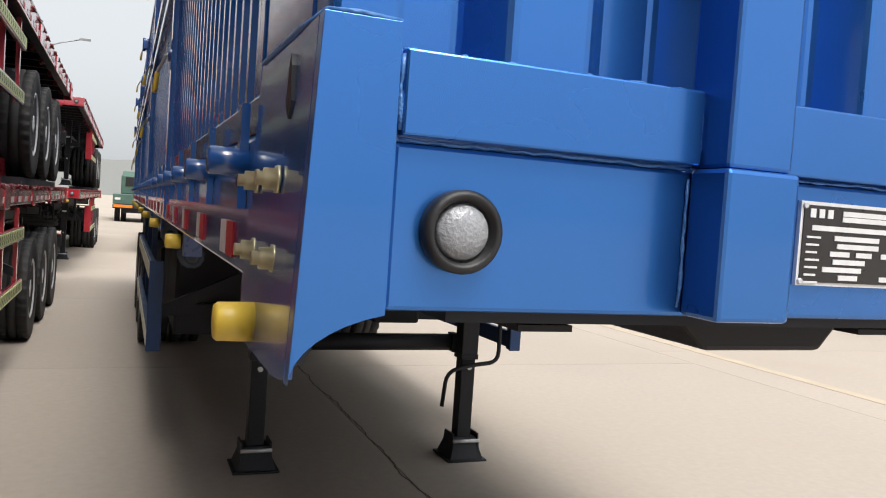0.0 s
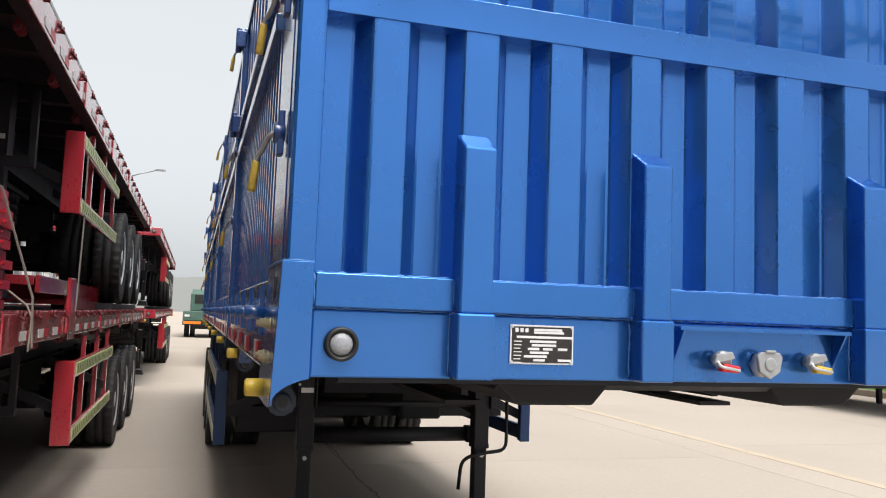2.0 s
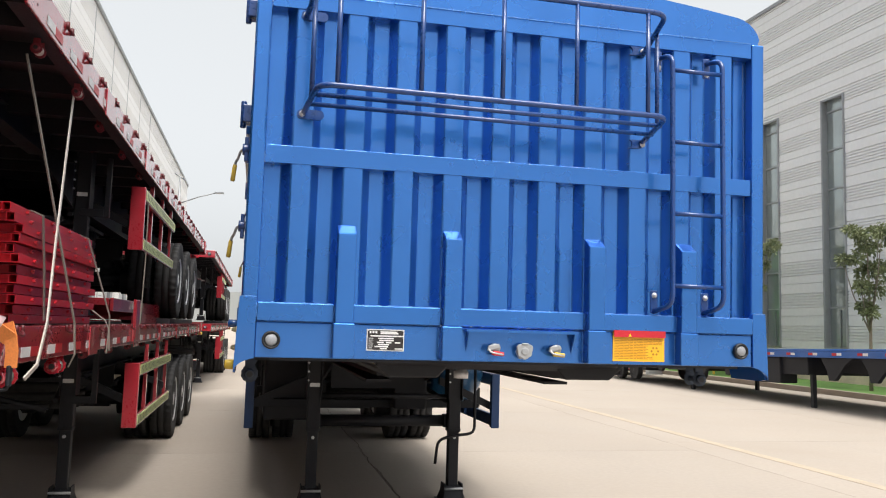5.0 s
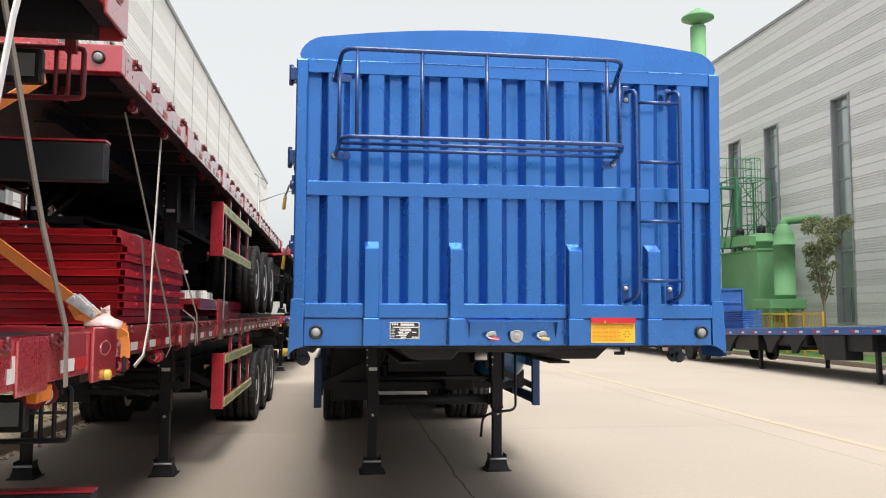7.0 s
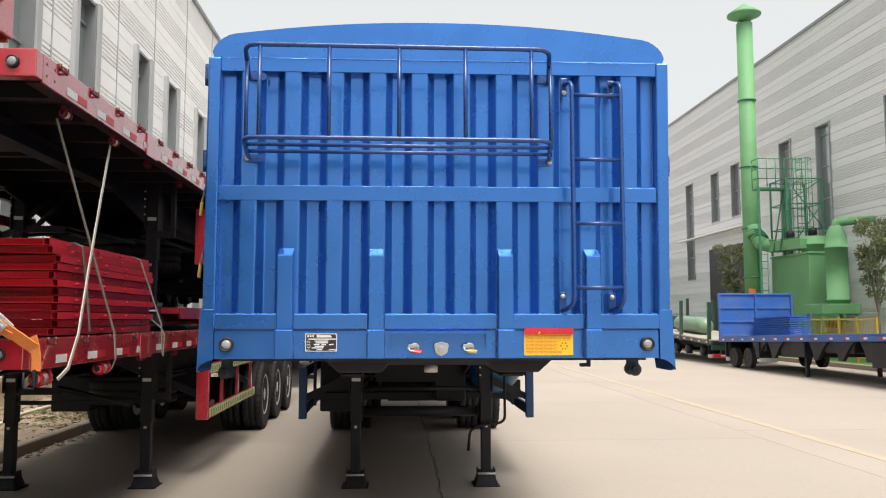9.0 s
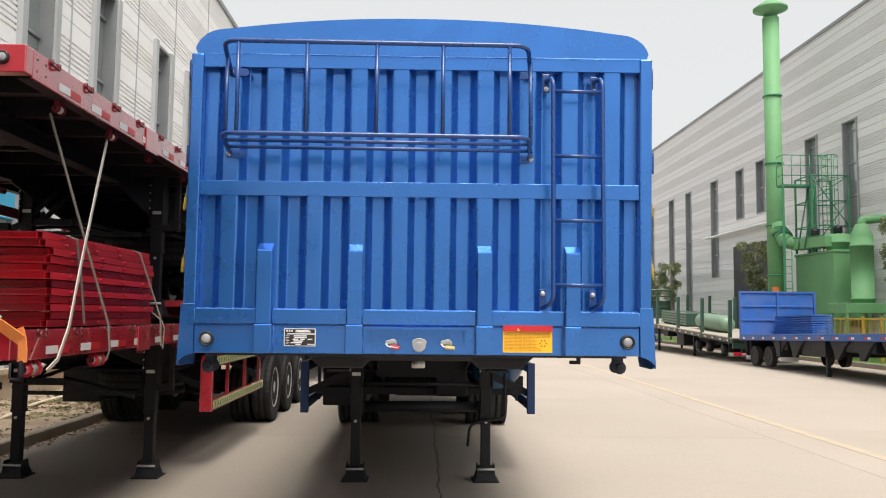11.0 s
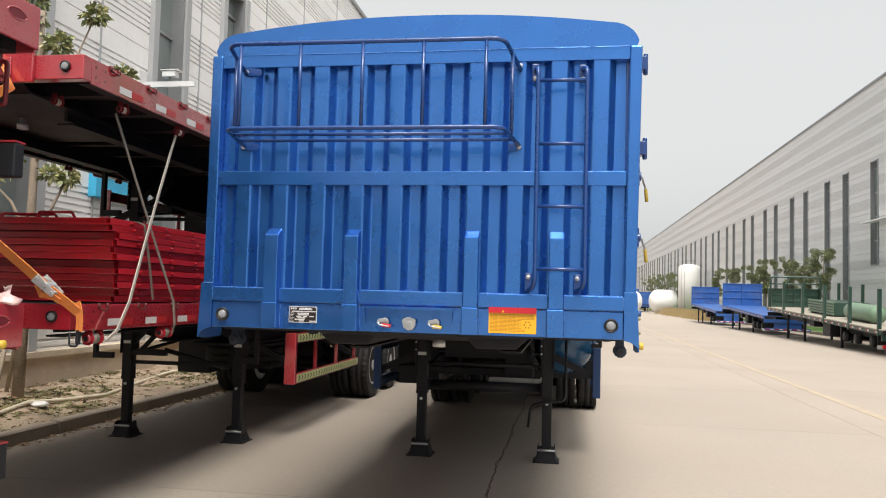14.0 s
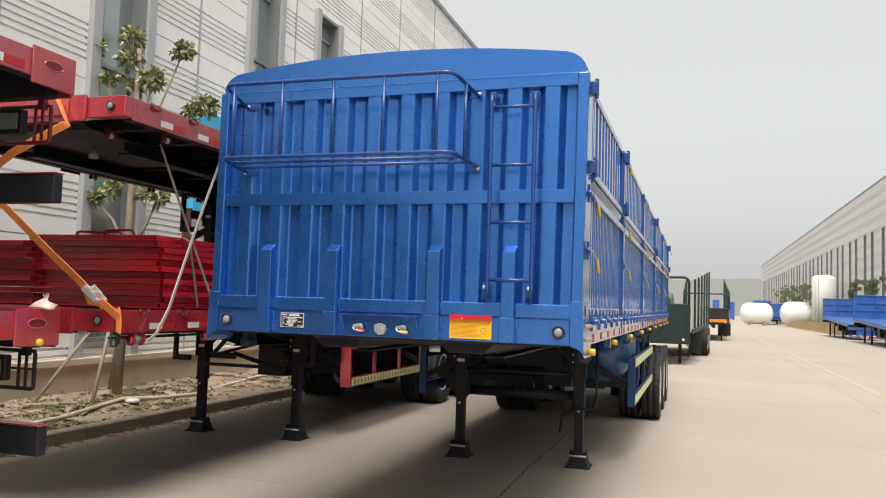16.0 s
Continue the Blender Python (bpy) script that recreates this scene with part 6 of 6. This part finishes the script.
def sapling(x, y, h, seed, wide=0.9):
    rnd = random.Random(seed)
    cl = []
    for i in range(26):
        u = rnd.random() ** 0.75
        a, s = rnd.uniform(0, 6.28), wide * (0.2 + 0.9 * u) * rnd.uniform(0.3, 1.0)
        cl.append((s * math.cos(a), s * math.sin(a), h * (0.45 + 0.5 * u), rnd.uniform(0.28, 0.48)))
    limbs = [([(0, 0, 0), (0.03, 0, h * 0.4), (0, 0.04, h * 0.9)], 0.06, 0.02)] + [([(0, 0, h * 0.35), (c[0] * 0.6, c[1] * 0.6, (h * 0.35 + c[2]) / 2), c[:3]], 0.025, 0.008) for c in cl[:6]]
    tree("young_tree", (x, y, 0.1), limbs, cl, BARK, "young dull green tree on the lawn", 0.1, 150, (LEAF_FAR, LEAF), 0.35, seed, "row of young trees")


for i, (x, y, h) in enumerate(((16.9, 23.2, 5.3), (16.9, 17.2, 5.1), (16.9, 13.4, 5.2), (16.9, 35.4, 5.6), (16.9, 49.2, 5.4), (16.9, 53, 5.2), (16.9, 57, 5.2), (16.9, 64, 5.4), (16.9, 68, 5.2), (16.9, 76.5, 5.4), (16.9, 85, 5.4))):
    sapling(x, y, h, 50 + i)
for i in range(6):
    sapling(16.5 + (i % 2), 112 + 9 * i, 6.5, 80 + i, 2.4)


def tipped(y0, z, tip):
    return pose(0, y0, z, math.degrees(math.atan(tip))) @ pose(0, -y0, -z)


def yard_flatbed(x0, x1, y0, y1, z, paint, head_y, head_z, label, stakes=(), tip=0.0, floor=None, group="flatbeds in the far row", nose_up=0.0):
    """A parked flatbed. tip: rise of the deck in a metre of length; a tipped one stands on its legs, without tyres. nose_up: rise towards y0."""
    t = thing("yard_flatbed", label, "trailer", group, at=tipped(y1, z, -nose_up) if nose_up else tipped(y0, z, tip))
    part("deck", Shape().box(x0, x1, y0, y1, z - 0.05, z), floor or paint, t, bevel=0.01)
    for x, s in ((x0, -1), (x1, 1)):
        b = part("side_beam", Shape().box(x, x - s * 0.08, y0, y1, z - 0.2, z - 0.052), paint, t, bevel=0.01)
        n = int((y1 - y0 - 0.5) / 0.8) + 1
        strips(b, "reflective_strip", (s * 0.004, 0.15, 0.06, [(x + s * 0.002, y0 + 0.3 + 0.8 * i, z - 0.15) for i in range(n)]), WHITE_TAPE, "")
        strips(b, "reflective_strip", (s * 0.004, 0.15, 0.06, [(x + s * 0.002, y0 + 0.46 + 0.8 * i, z - 0.15) for i in range(n)]), RED_TAPE, "")
    part("chassis", Shape().box((x0 + x1) / 2 - 0.6, (x0 + x1) / 2 - 0.45, y0 + 0.2, y1 - 0.2, z - 0.55, z - 0.06).box((x0 + x1) / 2 + 0.45, (x0 + x1) / 2 + 0.6, y0 + 0.2, y1 - 0.2, z - 0.55, z - 0.06), BLACK, t)
    length = y1 - y0
    for f in (0.3, 0.62, 0.8) if tip else (0.3, 0.64):
        for x in (x0 + 0.3, x1 - 0.3):
            part("support_leg", Shape().box(x - 0.05, x + 0.05, y0 + length * f, y0 + length * f + 0.1, -length * f * tip - length * (1 - f) * nose_up, z - 0.2), BLACK, t)
    if tip:
        for f in (0.09, 0.19, 0.27):
            part("axle", Shape().lathe([(x0 + 0.2, 0.05), (x0 + 0.21, 0.2), (x0 + 0.4, 0.21), (x0 + 0.41, 0.07), (x1 - 0.41, 0.07), (x1 - 0.4, 0.21), (x1 - 0.21, 0.2), (x1 - 0.2, 0.05)], "x", (0, y0 + length * f, 0.42 - length * f * tip * 0.6), 20).box(x0 + 0.5, x0 + 0.58, y0 + length * f - 0.05, y0 + length * f + 0.05, 0.45 - length * f * tip * 0.6, z - 0.5).box(x1 - 0.58, x1 - 0.5, y0 + length * f - 0.05, y0 + length * f + 0.05, 0.45 - length * f * tip * 0.6, z - 0.5), BLACK, t)
        bar = part("rear_bumper", Shape().box(x0 + 0.1, x1 - 0.1, y0 + 0.02, y0 + 0.1, 0.24, 0.38), RED_PANEL if paint is GREEN_TRUCK else paint, t, bevel=0.01)
        for x in (x0 + 0.6, x1 - 0.7):
            part("bumper_post", Shape().box(x, x + 0.1, y0 + 0.03, y0 + 0.09, 0.38, z - 0.2), paint, bar)
        for i in range(10):
            x = x0 + 0.15 + (x1 - x0 - 0.5) * i / 9
            part("tape", Shape().box(x, x + 0.2, y0 + 0.015, y0 + 0.0195, 0.28, 0.34), WHITE_TAPE if i % 2 else RED_TAPE, bar)
        part("tail_panel", Shape().box(x0 + 0.7, x1 - 0.7, y0 + 0.05, y0 + 0.08, z - 0.75, z - 0.21), paint, t, bevel=0.01)
    for f0, f1, drop in ((0.36, 0.42, 0.75), (0.5, 0.54, 0.5)) if tip else ((0.3, 0.42, 0.62), (0.47, 0.56, 0.5), (0.63, 0.72, 0.66), (0.78, 0.83, 0.5), (0.955, 0.985, 0.7)):
        part("underframe", Shape().box(x0 + 0.12, x1 - 0.12, y0 + length * f0, y0 + length * f1, z - drop, z - 0.06), BLACK, t, bevel=0.02)
    for f in (0.02,) if tip else (0.8, 0.965):
        flap = part("mud_flap", Shape().box(x0 + 0.02, x0 + 0.62, y0 + length * f, y0 + length * f + 0.02, 0.34, z - 0.2), BLACK_PLASTIC, t)
        part("flap_edge", Shape().box(x0 + 0.02, x0 + 0.62, y0 + length * f - 0.003, y0 + length * f + 0.022, 0.2, 0.339), FLAP_WHITE, flap, "dirty white lower edge")
    part("tail_bar", Shape().box(x0 + 0.05, x1 - 0.05, y1 - 0.1, y1, z - 0.5, z - 0.3) if tip else Shape().box(x0 + 0.05, x1 - 0.05, y1 - 0.1, y1, 0.42, 0.56), BLACK, t)
    part("front_bar", Shape().box(x0 + 0.05, x1 - 0.05, y0, y0 + 0.08, z - 0.4, z - 0.21), paint, t)
    for f in () if tip else (0.06, 0.14, 0.22, 0.4, 0.48, 0.56, 0.72, 0.79):
        yy = y0 + length * f
        part("outrigger", Shape().prism([(yy - 0.3, z - 0.2), (yy + 0.75, z - 0.2), (yy + 0.55, z - 0.5), (yy + 0.5, z - 0.72), (yy + 0.3, z - 0.72), (yy - 0.05, z - 0.36)], "x", x0 + 0.06, x0 + 0.16), BLACK, t, bevel=0.01)
    for f in () if tip else (0.36,):
        part("tool_box", Shape().box(x0 + 0.05, x0 + 0.55, y0 + length * f, y0 + length * f + 0.9, z - 0.85, z - 0.21), BLACK, t, bevel=0.02)
    for f in () if tip else (0.86, 0.93):
        for x, sd in ((x0 + 0.15, -1), (x1 - 0.15, 1)):
            w = new("wheel")
            w.parent = t
            w.matrix_basis = Matrix.Translation((x, y0 + length * f, 0.336)) @ pose(0, 0, 0, 0, 0, 0 if sd > 0 else 180) @ Matrix.Scale(0.64, 4)
            part("tyre", TYRE, None, w)
            part("hub", Shape().lathe([(-0.12, 0.29), (0.06, 0.3), (0.08, 0.12), (0.12, 0.1), (0.125, 0.02)], "x", seg=16), BLACK, w)
    if head_y is not None:
        hb = part("headboard", Shape().box(x0, x1, head_y, head_y + 0.05, z, head_z), paint, t)
        k = Shape()
        for i in range(3):
            xx = x0 + (x1 - x0 - 0.08) * i / 2
            k.box(xx, xx + 0.08, head_y - 0.06, head_y - 0.001, z, head_z)
        for q in range(4):
            zz = z + (head_z - z - 0.07) * q / 3
            k.box(x0 + 0.08, x1 - 0.08, head_y - 0.04, head_y - 0.001, zz, zz + 0.07)
        part("headboard_frame", k, paint, hb, bevel=0.008)
    for y in stakes:
        for x in (x0 + 0.04, x1 - 0.04):
            part("stake", Shape().box(x - 0.06, x + 0.06, y, y + 0.12, z - 0.25, z + 1.42), paint, t)
    return t


yard_flatbed(11.6, 14.4, 8.5, 24.5, 1.07, BLUE_FAR, 24.42, 2.64, "blue flatbed with a tall framed headboard and stacked panels", nose_up=0.0285)
yard_flatbed(11.75, 14.45, 25.6, 41.8, 0.92, GREEN_TRUCK, 41.5, 1.93, "dark green flatbed with upright stakes and a dusty pale deck", (25.8, 28.8, 31.9, 35.1, 38.4), 0.0413, DECK_BOARD)
yard_flatbed(11.75, 14.4, 42.6, 54.8, 1.08, BLUE_FAR, 54.5, 2.62, "blue flatbed with a tall ribbed headboard, resting on its legs", (), 0.0413)
yard_flatbed(12.0, 14.4, 58.5, 70.8, 1.12, BLUE_FAR, 70.5, 2.64, "blue flatbed with a tall ribbed headboard, resting on its legs", (), 0.0413)
yard_flatbed(12.0, 14.4, 128.0, 140.0, 1.2, BLUE_FAR, 128.2, 3.2, "blue flatbed with a tall ribbed headboard")
pile = thing("panel_pile", "pile of blue steel panels lying flat on a flatbed", "panels", at=tipped(24.5, 1.07, -0.0285))
me = Shape().box(12.8, 13.5, 21.5, 24.2, 0, 0.01).data("panel", BLUE_FAR)
side_me = Shape().box(12.8, 12.86, 21.5, 24.2, 0.011, 0.05).data("side_rail", BLUE_FAR)
rib_me = Shape().box(12.861, 13.439, 21.5, 21.56, 0.011, 0.047).data("rib", BLUE_FAR)
for i in range(9):
    one = part("panel", me, None, pile)
    for x in (0, 0.64):
        part("side_rail", side_me, None, one).location.x = x
    for j in range(5):
        part("rib", rib_me, None, one).location.y = 0.66 * j
    one.location = (0.02 * math.sin(i * 2.0), 0.03 * math.sin(i * 3.1), 1.073 + 0.075 * i)
ON_GREEN = tipped(25.6, 0.92, 0.0413)
solid("gas_tank", Shape().lathe([(28.0, 0.05), (28.05, 0.22), (28.2, 0.33), (28.35, 0.36), (31.0, 0.36), (31.15, 0.33), (31.3, 0.22), (31.35, 0.05)], "y", (12.75, 0.4, 1.28), 24), OLIVE, "pale green cylindrical tank lying on a flatbed", "tank", at=ON_GREEN)
crate = thing("slatted_crate", "dark green slatted steel crate lying on a flatbed", "crate", at=ON_GREEN)
part("box", Shape().box(12.5, 14.0, 33.0, 36.6, 0.98, 1.55), GREEN_TRUCK, crate, bevel=0.02)
for i in range(5):
    part("slat", Shape().box(12.44, 12.495, 32.95, 36.65, 1.0 + 0.125 * i, 1.07 + 0.125 * i), OLIVE, crate, "dull green slat", 0.006)
for y in (33.1, 34.8, 36.3):
    part("skid", Shape().box(12.5, 14.0, y, y + 0.12, 0.922, 0.979), GREEN_TRUCK, crate)
gate = thing("head_gate", "dark green tubular gate on a flatbed", "gate", at=ON_GREEN)
part("frame", Shape().tube(bend([(11.82, 41.3, 0.92), (11.82, 41.3, 2.56), (14.38, 41.3, 2.56), (14.38, 41.3, 0.92)], 0.15), 0.05, 8), GREEN_TRUCK, gate)
part("rail", Shape().tube([(11.82, 41.3, 2.18), (14.38, 41.3, 2.18)], 0.035, 8).tube([(12.7, 41.3, 1.9), (12.7, 41.3, 2.56)], 0.03, 8).tube([(13.55, 41.3, 1.9), (13.55, 41.3, 2.56)], 0.03, 8), GREEN_TRUCK, gate)

# ---- vehicles further down the yard ----
def stake_truck(x0, x1, y0, y1, label, n, first_top, last_top, low, wheels):
    t = thing("stake_trailer", label, "trailer", "dark green trailers behind")
    z = 1.35
    board = part("headboard", Shape().box(x0, x1, y0, y0 + 0.07, low, 1.93), GREEN_DARK, t, bevel=0.02)
    for x in (x0 + 0.02, (x0 + x1) / 2 - 0.04, x1 - 0.1):
        part("board_rib", Shape().box(x, x + 0.08, y0 - 0.03, y0 - 0.001, low + 0.06, 1.9), GREEN_DARK, board, bevel=0.006)
    part("board_lamp", Shape().lathe([(y0 - 0.05, 0.03), (y0 - 0.04, 0.045), (y0 - 0.031, 0.045)], "y", (x1 - 0.2, 0, low + 0.14), 12), WHITE_TAPE, board)
    part("head_frame", Shape().tube(bend([(x0 + 0.05, y0 + 0.03, 1.93), (x0 + 0.05, y0 + 0.03, 2.76), (x1 - 0.05, y0 + 0.03, 2.76), (x1 - 0.05, y0 + 0.03, 1.93)], 0.2), 0.045, 8), GREEN_DARK, t)
    part("deck", Shape().box(x0, x1, y0 + 0.08, y1, z - 0.2, z), WHITE_TANK, t, "dusty pale deck", 0.01)
    for x, sd in ((x0, -1), (x1, 1)):
        part("deck_side", Shape().box(x, x + sd * 0.03, y0 + 0.08, y1, z - 0.3, z + 0.5), DUSTY, t, "dusty pale side board", 0.006)
        part("deck_rail", Shape().box(x + sd * 0.031, x + sd * 0.07, y0 + 0.08, y1, z - 0.36, z - 0.22), GREEN_DARK, t, bevel=0.006)
        for i in range(n):
            y = y0 + 1.2 + (y1 - y0 - 1.5) * i / (n - 1)
            part("stake", Shape().box(x + sd * 0.031, x + sd * 0.1, y, y + 0.09, z - 0.2, first_top + (last_top - first_top) * i / (n - 1)), GREEN_DARK, t)
    part("chassis", Shape().box(x0 + 0.75, x0 + 0.9, y0 + 0.1, y1, z - 0.6, z - 0.21).box(x1 - 0.9, x1 - 0.75, y0 + 0.1, y1, z - 0.6, z - 0.21), BLACK, t)
    for side, x in ((-1, x0 - 0.12), (1, x1 + 0.12)):
        for f in wheels:
            wheel_pair(t, side, x, y0 + (y1 - y0) * f)
        part("mud_flap", Shape().box(x - side * 0.35, x + side * 0.08, y0 + 2.9, y0 + 2.92, 0.25, 1.0), BLACK_PLASTIC, t)
        part("support_leg", Shape().box(x - side * 0.5 - 0.05, x - side * 0.5 + 0.05, y0 + 1.0, y0 + 1.1, 0, z - 0.25), BLACK, t)
        part("crank", Shape().tube(bend([(x - side * 0.3, y0 + 0.95, 0.6), (x - side * 0.18, y0 + 0.95, 0.55), (x - side * 0.16, y0 + 0.95, 0.3), (x - side * 0.26, y0 + 0.95, 0.22)], 0.06), 0.02, 6), BLACK, t)
    return t


turned = stake_truck(-0.83, 1.67, 21.5, 33.5, "dark green stake trailer with a pale deck", 6, 2.75, 3.5, 0.66, (0.55, 0.66))
turned.matrix_basis = pose(1.67, 21.5, 0, 0, 0, -3.0) @ pose(-1.67, -21.5, 0)
other = stake_truck(1.1, 3.6, 45.0, 58.0, "dark green stake trailer with an orange strip and pale deck", 6, 2.9, 4.1, 0.95, (0.82, 0.92))
part("reflective_strip", Shape().box(1.3, 3.5, 44.95, 44.968, 1.1, 1.28), AMBER, other, "orange reflective strip")
part("lamp_board", Shape().box(2.5, 3.6, 44.955, 44.969, 1.3, 1.85), BLACK_PLASTIC, other)
far = thing("parked_truck", "dark green lorry standing far down the lane", "truck")
bed = part("bed", Shape().box(-2.0, 0.3, 46, 53, 0.95, 1.5), YARD_GREEN, far, bevel=0.03)
part("cab", Shape().box(-1.62, 0.4, 47, 49.2, 1.51, 2.55).prism([(47.05, 2.55), (49.1, 2.55), (48.9, 2.78), (47.4, 2.78)], "x", -1.55, 0.35), YARD_GREEN, far, bevel=0.06)
part("rear_window", Shape().box(-1.4, 0.2, 46.97, 46.995, 1.95, 2.45), BLACK_PLASTIC, far)
part("bumper", Shape().box(-2.0, 0.3, 45.7, 45.95, 0.72, 0.94), BLACK, far, bevel=0.02)
part("reflective_strip", Shape().box(-1.95, -1.0, 45.66, 45.695, 0.78, 0.93), AMBER, far)
for x in (-1.9, -0.9):
    part("tail_lamp", Shape().box(x, x + 0.28, 45.97, 45.995, 1.18, 1.3), WHITE_TAPE, bed, bevel=0.01)
part("chassis", Shape().box(-1.5, -0.4, 46, 53, 0.5, 0.94), BLACK, far)
for side, x in ((-1, -1.75), (1, 0.0)):
    for y in (47.2, 48.6):
        wheel_pair(far, side, x, y)


def white_tank(x, y, r, l):
    t = thing("storage_tank", "large white lying tank with rounded ends", "tank", "white tanks")
    part("shell", Shape().lathe([(-l / 2 - r * 0.75 * math.sin(a), r * math.cos(a)) for a in (math.pi / 2 * (1 - i / 8) * 0.98 for i in range(8))] + [(-l / 2, r), (l / 2, r)] + [(l / 2 + r * 0.75 * math.sin(a), r * math.cos(a)) for a in (math.pi / 2 * i / 8 * 0.98 for i in range(1, 9))], "x", (x, y, r + 0.15), 28), WHITE_TANK, t)
    part("saddle", Shape().box(x - l / 2, x - l / 2 + 0.3, y - r * 0.7, y + r * 0.7, 0, 0.5).box(x + l / 2 - 0.3, x + l / 2, y - r * 0.7, y + r * 0.7, 0, 0.5), FRAME_GREY, t)


blades("dry_grass", 4500, lambda r: (15.4 - abs(r.gauss(0, 0.9)), r.uniform(74, 111)), 0.9, STRAW, "tall dry straw-coloured grass round the silo", seed=12)
white_tank(9.75, 118, 1.5, 2.2)
white_tank(14.45, 113, 1.62, 1.7)
silo = thing("silo", "white upright storage silo with a domed top", "silo")
part("shell", Shape().lathe([(0, 1.35), (6.2, 1.35), (6.45, 1.15), (6.6, 0.7), (6.65, 0.1)], "z", (16.5, 103, 0), 28), WHITE_TANK, silo)
part("ladder", Shape().tube([(15.4, 102.0, 0), (15.4, 102.0, 6.4)], 0.02, 6).tube([(15.75, 101.7, 0), (15.75, 101.7, 6.4)], 0.02, 6), FRAME_GREY, silo)
for x0, x1, y, h, in ((11.5, 14.2, 150, 4.0), (7.5, 9.5, 185, 4.0), (5.6, 7.3, 230, 5)):
    solid("blue_container", Shape().box(x0, x1, y, y + 6, 0.3, h).box(x0 + 0.1, x0 + 0.4, y + 1, y + 1.5, 0, 0.3).box(x1 - 0.4, x1 - 0.1, y + 1, y + 1.5, 0, 0.3), BLUE_FAR, "faded blue steel box far down the yard", "container", "far blue boxes", bevel=0.03)

# ---- concrete slabs of the yard, joints and the painted line ----
road = thing("road", "pale worn concrete slabs with dark joints", "road", kind="structure")
part("joint_bed", Shape().box(KX + 0.002, 15.41, -13, 62, -0.029, -0.012), JOINT, road)
xs = [KX + 0.004, 0.22, 5.0, 10.2, 15.4]
for a, b in zip(xs, xs[1:]):
    me = Shape().box(a + 0.003, b - 0.003, 0.003, 4.997, -0.011, 0).data("slab", CONCRETE)
    for j in range(15):
        o = part("slab", me, CONCRETE, road)
        o.location = (0, -13 + 5 * j + (0.8 if a > 4 else 0), 0)
random.seed(31)
crack, wander = Shape(), 0.0
row = []
for i in range(520):
    wander = 0.9 * wander + random.uniform(-0.012, 0.012)
    half = 0.005 + 0.006 * abs(noise.noise((0, i * 0.13, 2)))
    row.append((0.235 + wander - half, 0.235 + wander + half, -5 + 0.05 * i))
for p, q in zip(row, row[1:]):
    crack.face([(p[0], p[2], 0.002), (p[1], p[2], 0.002), (q[1], q[2], 0.002), (q[0], q[2], 0.002)])
part("joint_crack", crack, JOINT_DARK, road, "ragged dark crack along a slab joint")
part("yellow_line", Shape().box(5.62, 5.80, -8, 57, 0.0005, 0.004), YELLOW_LINE, road, "worn yellow painted line")
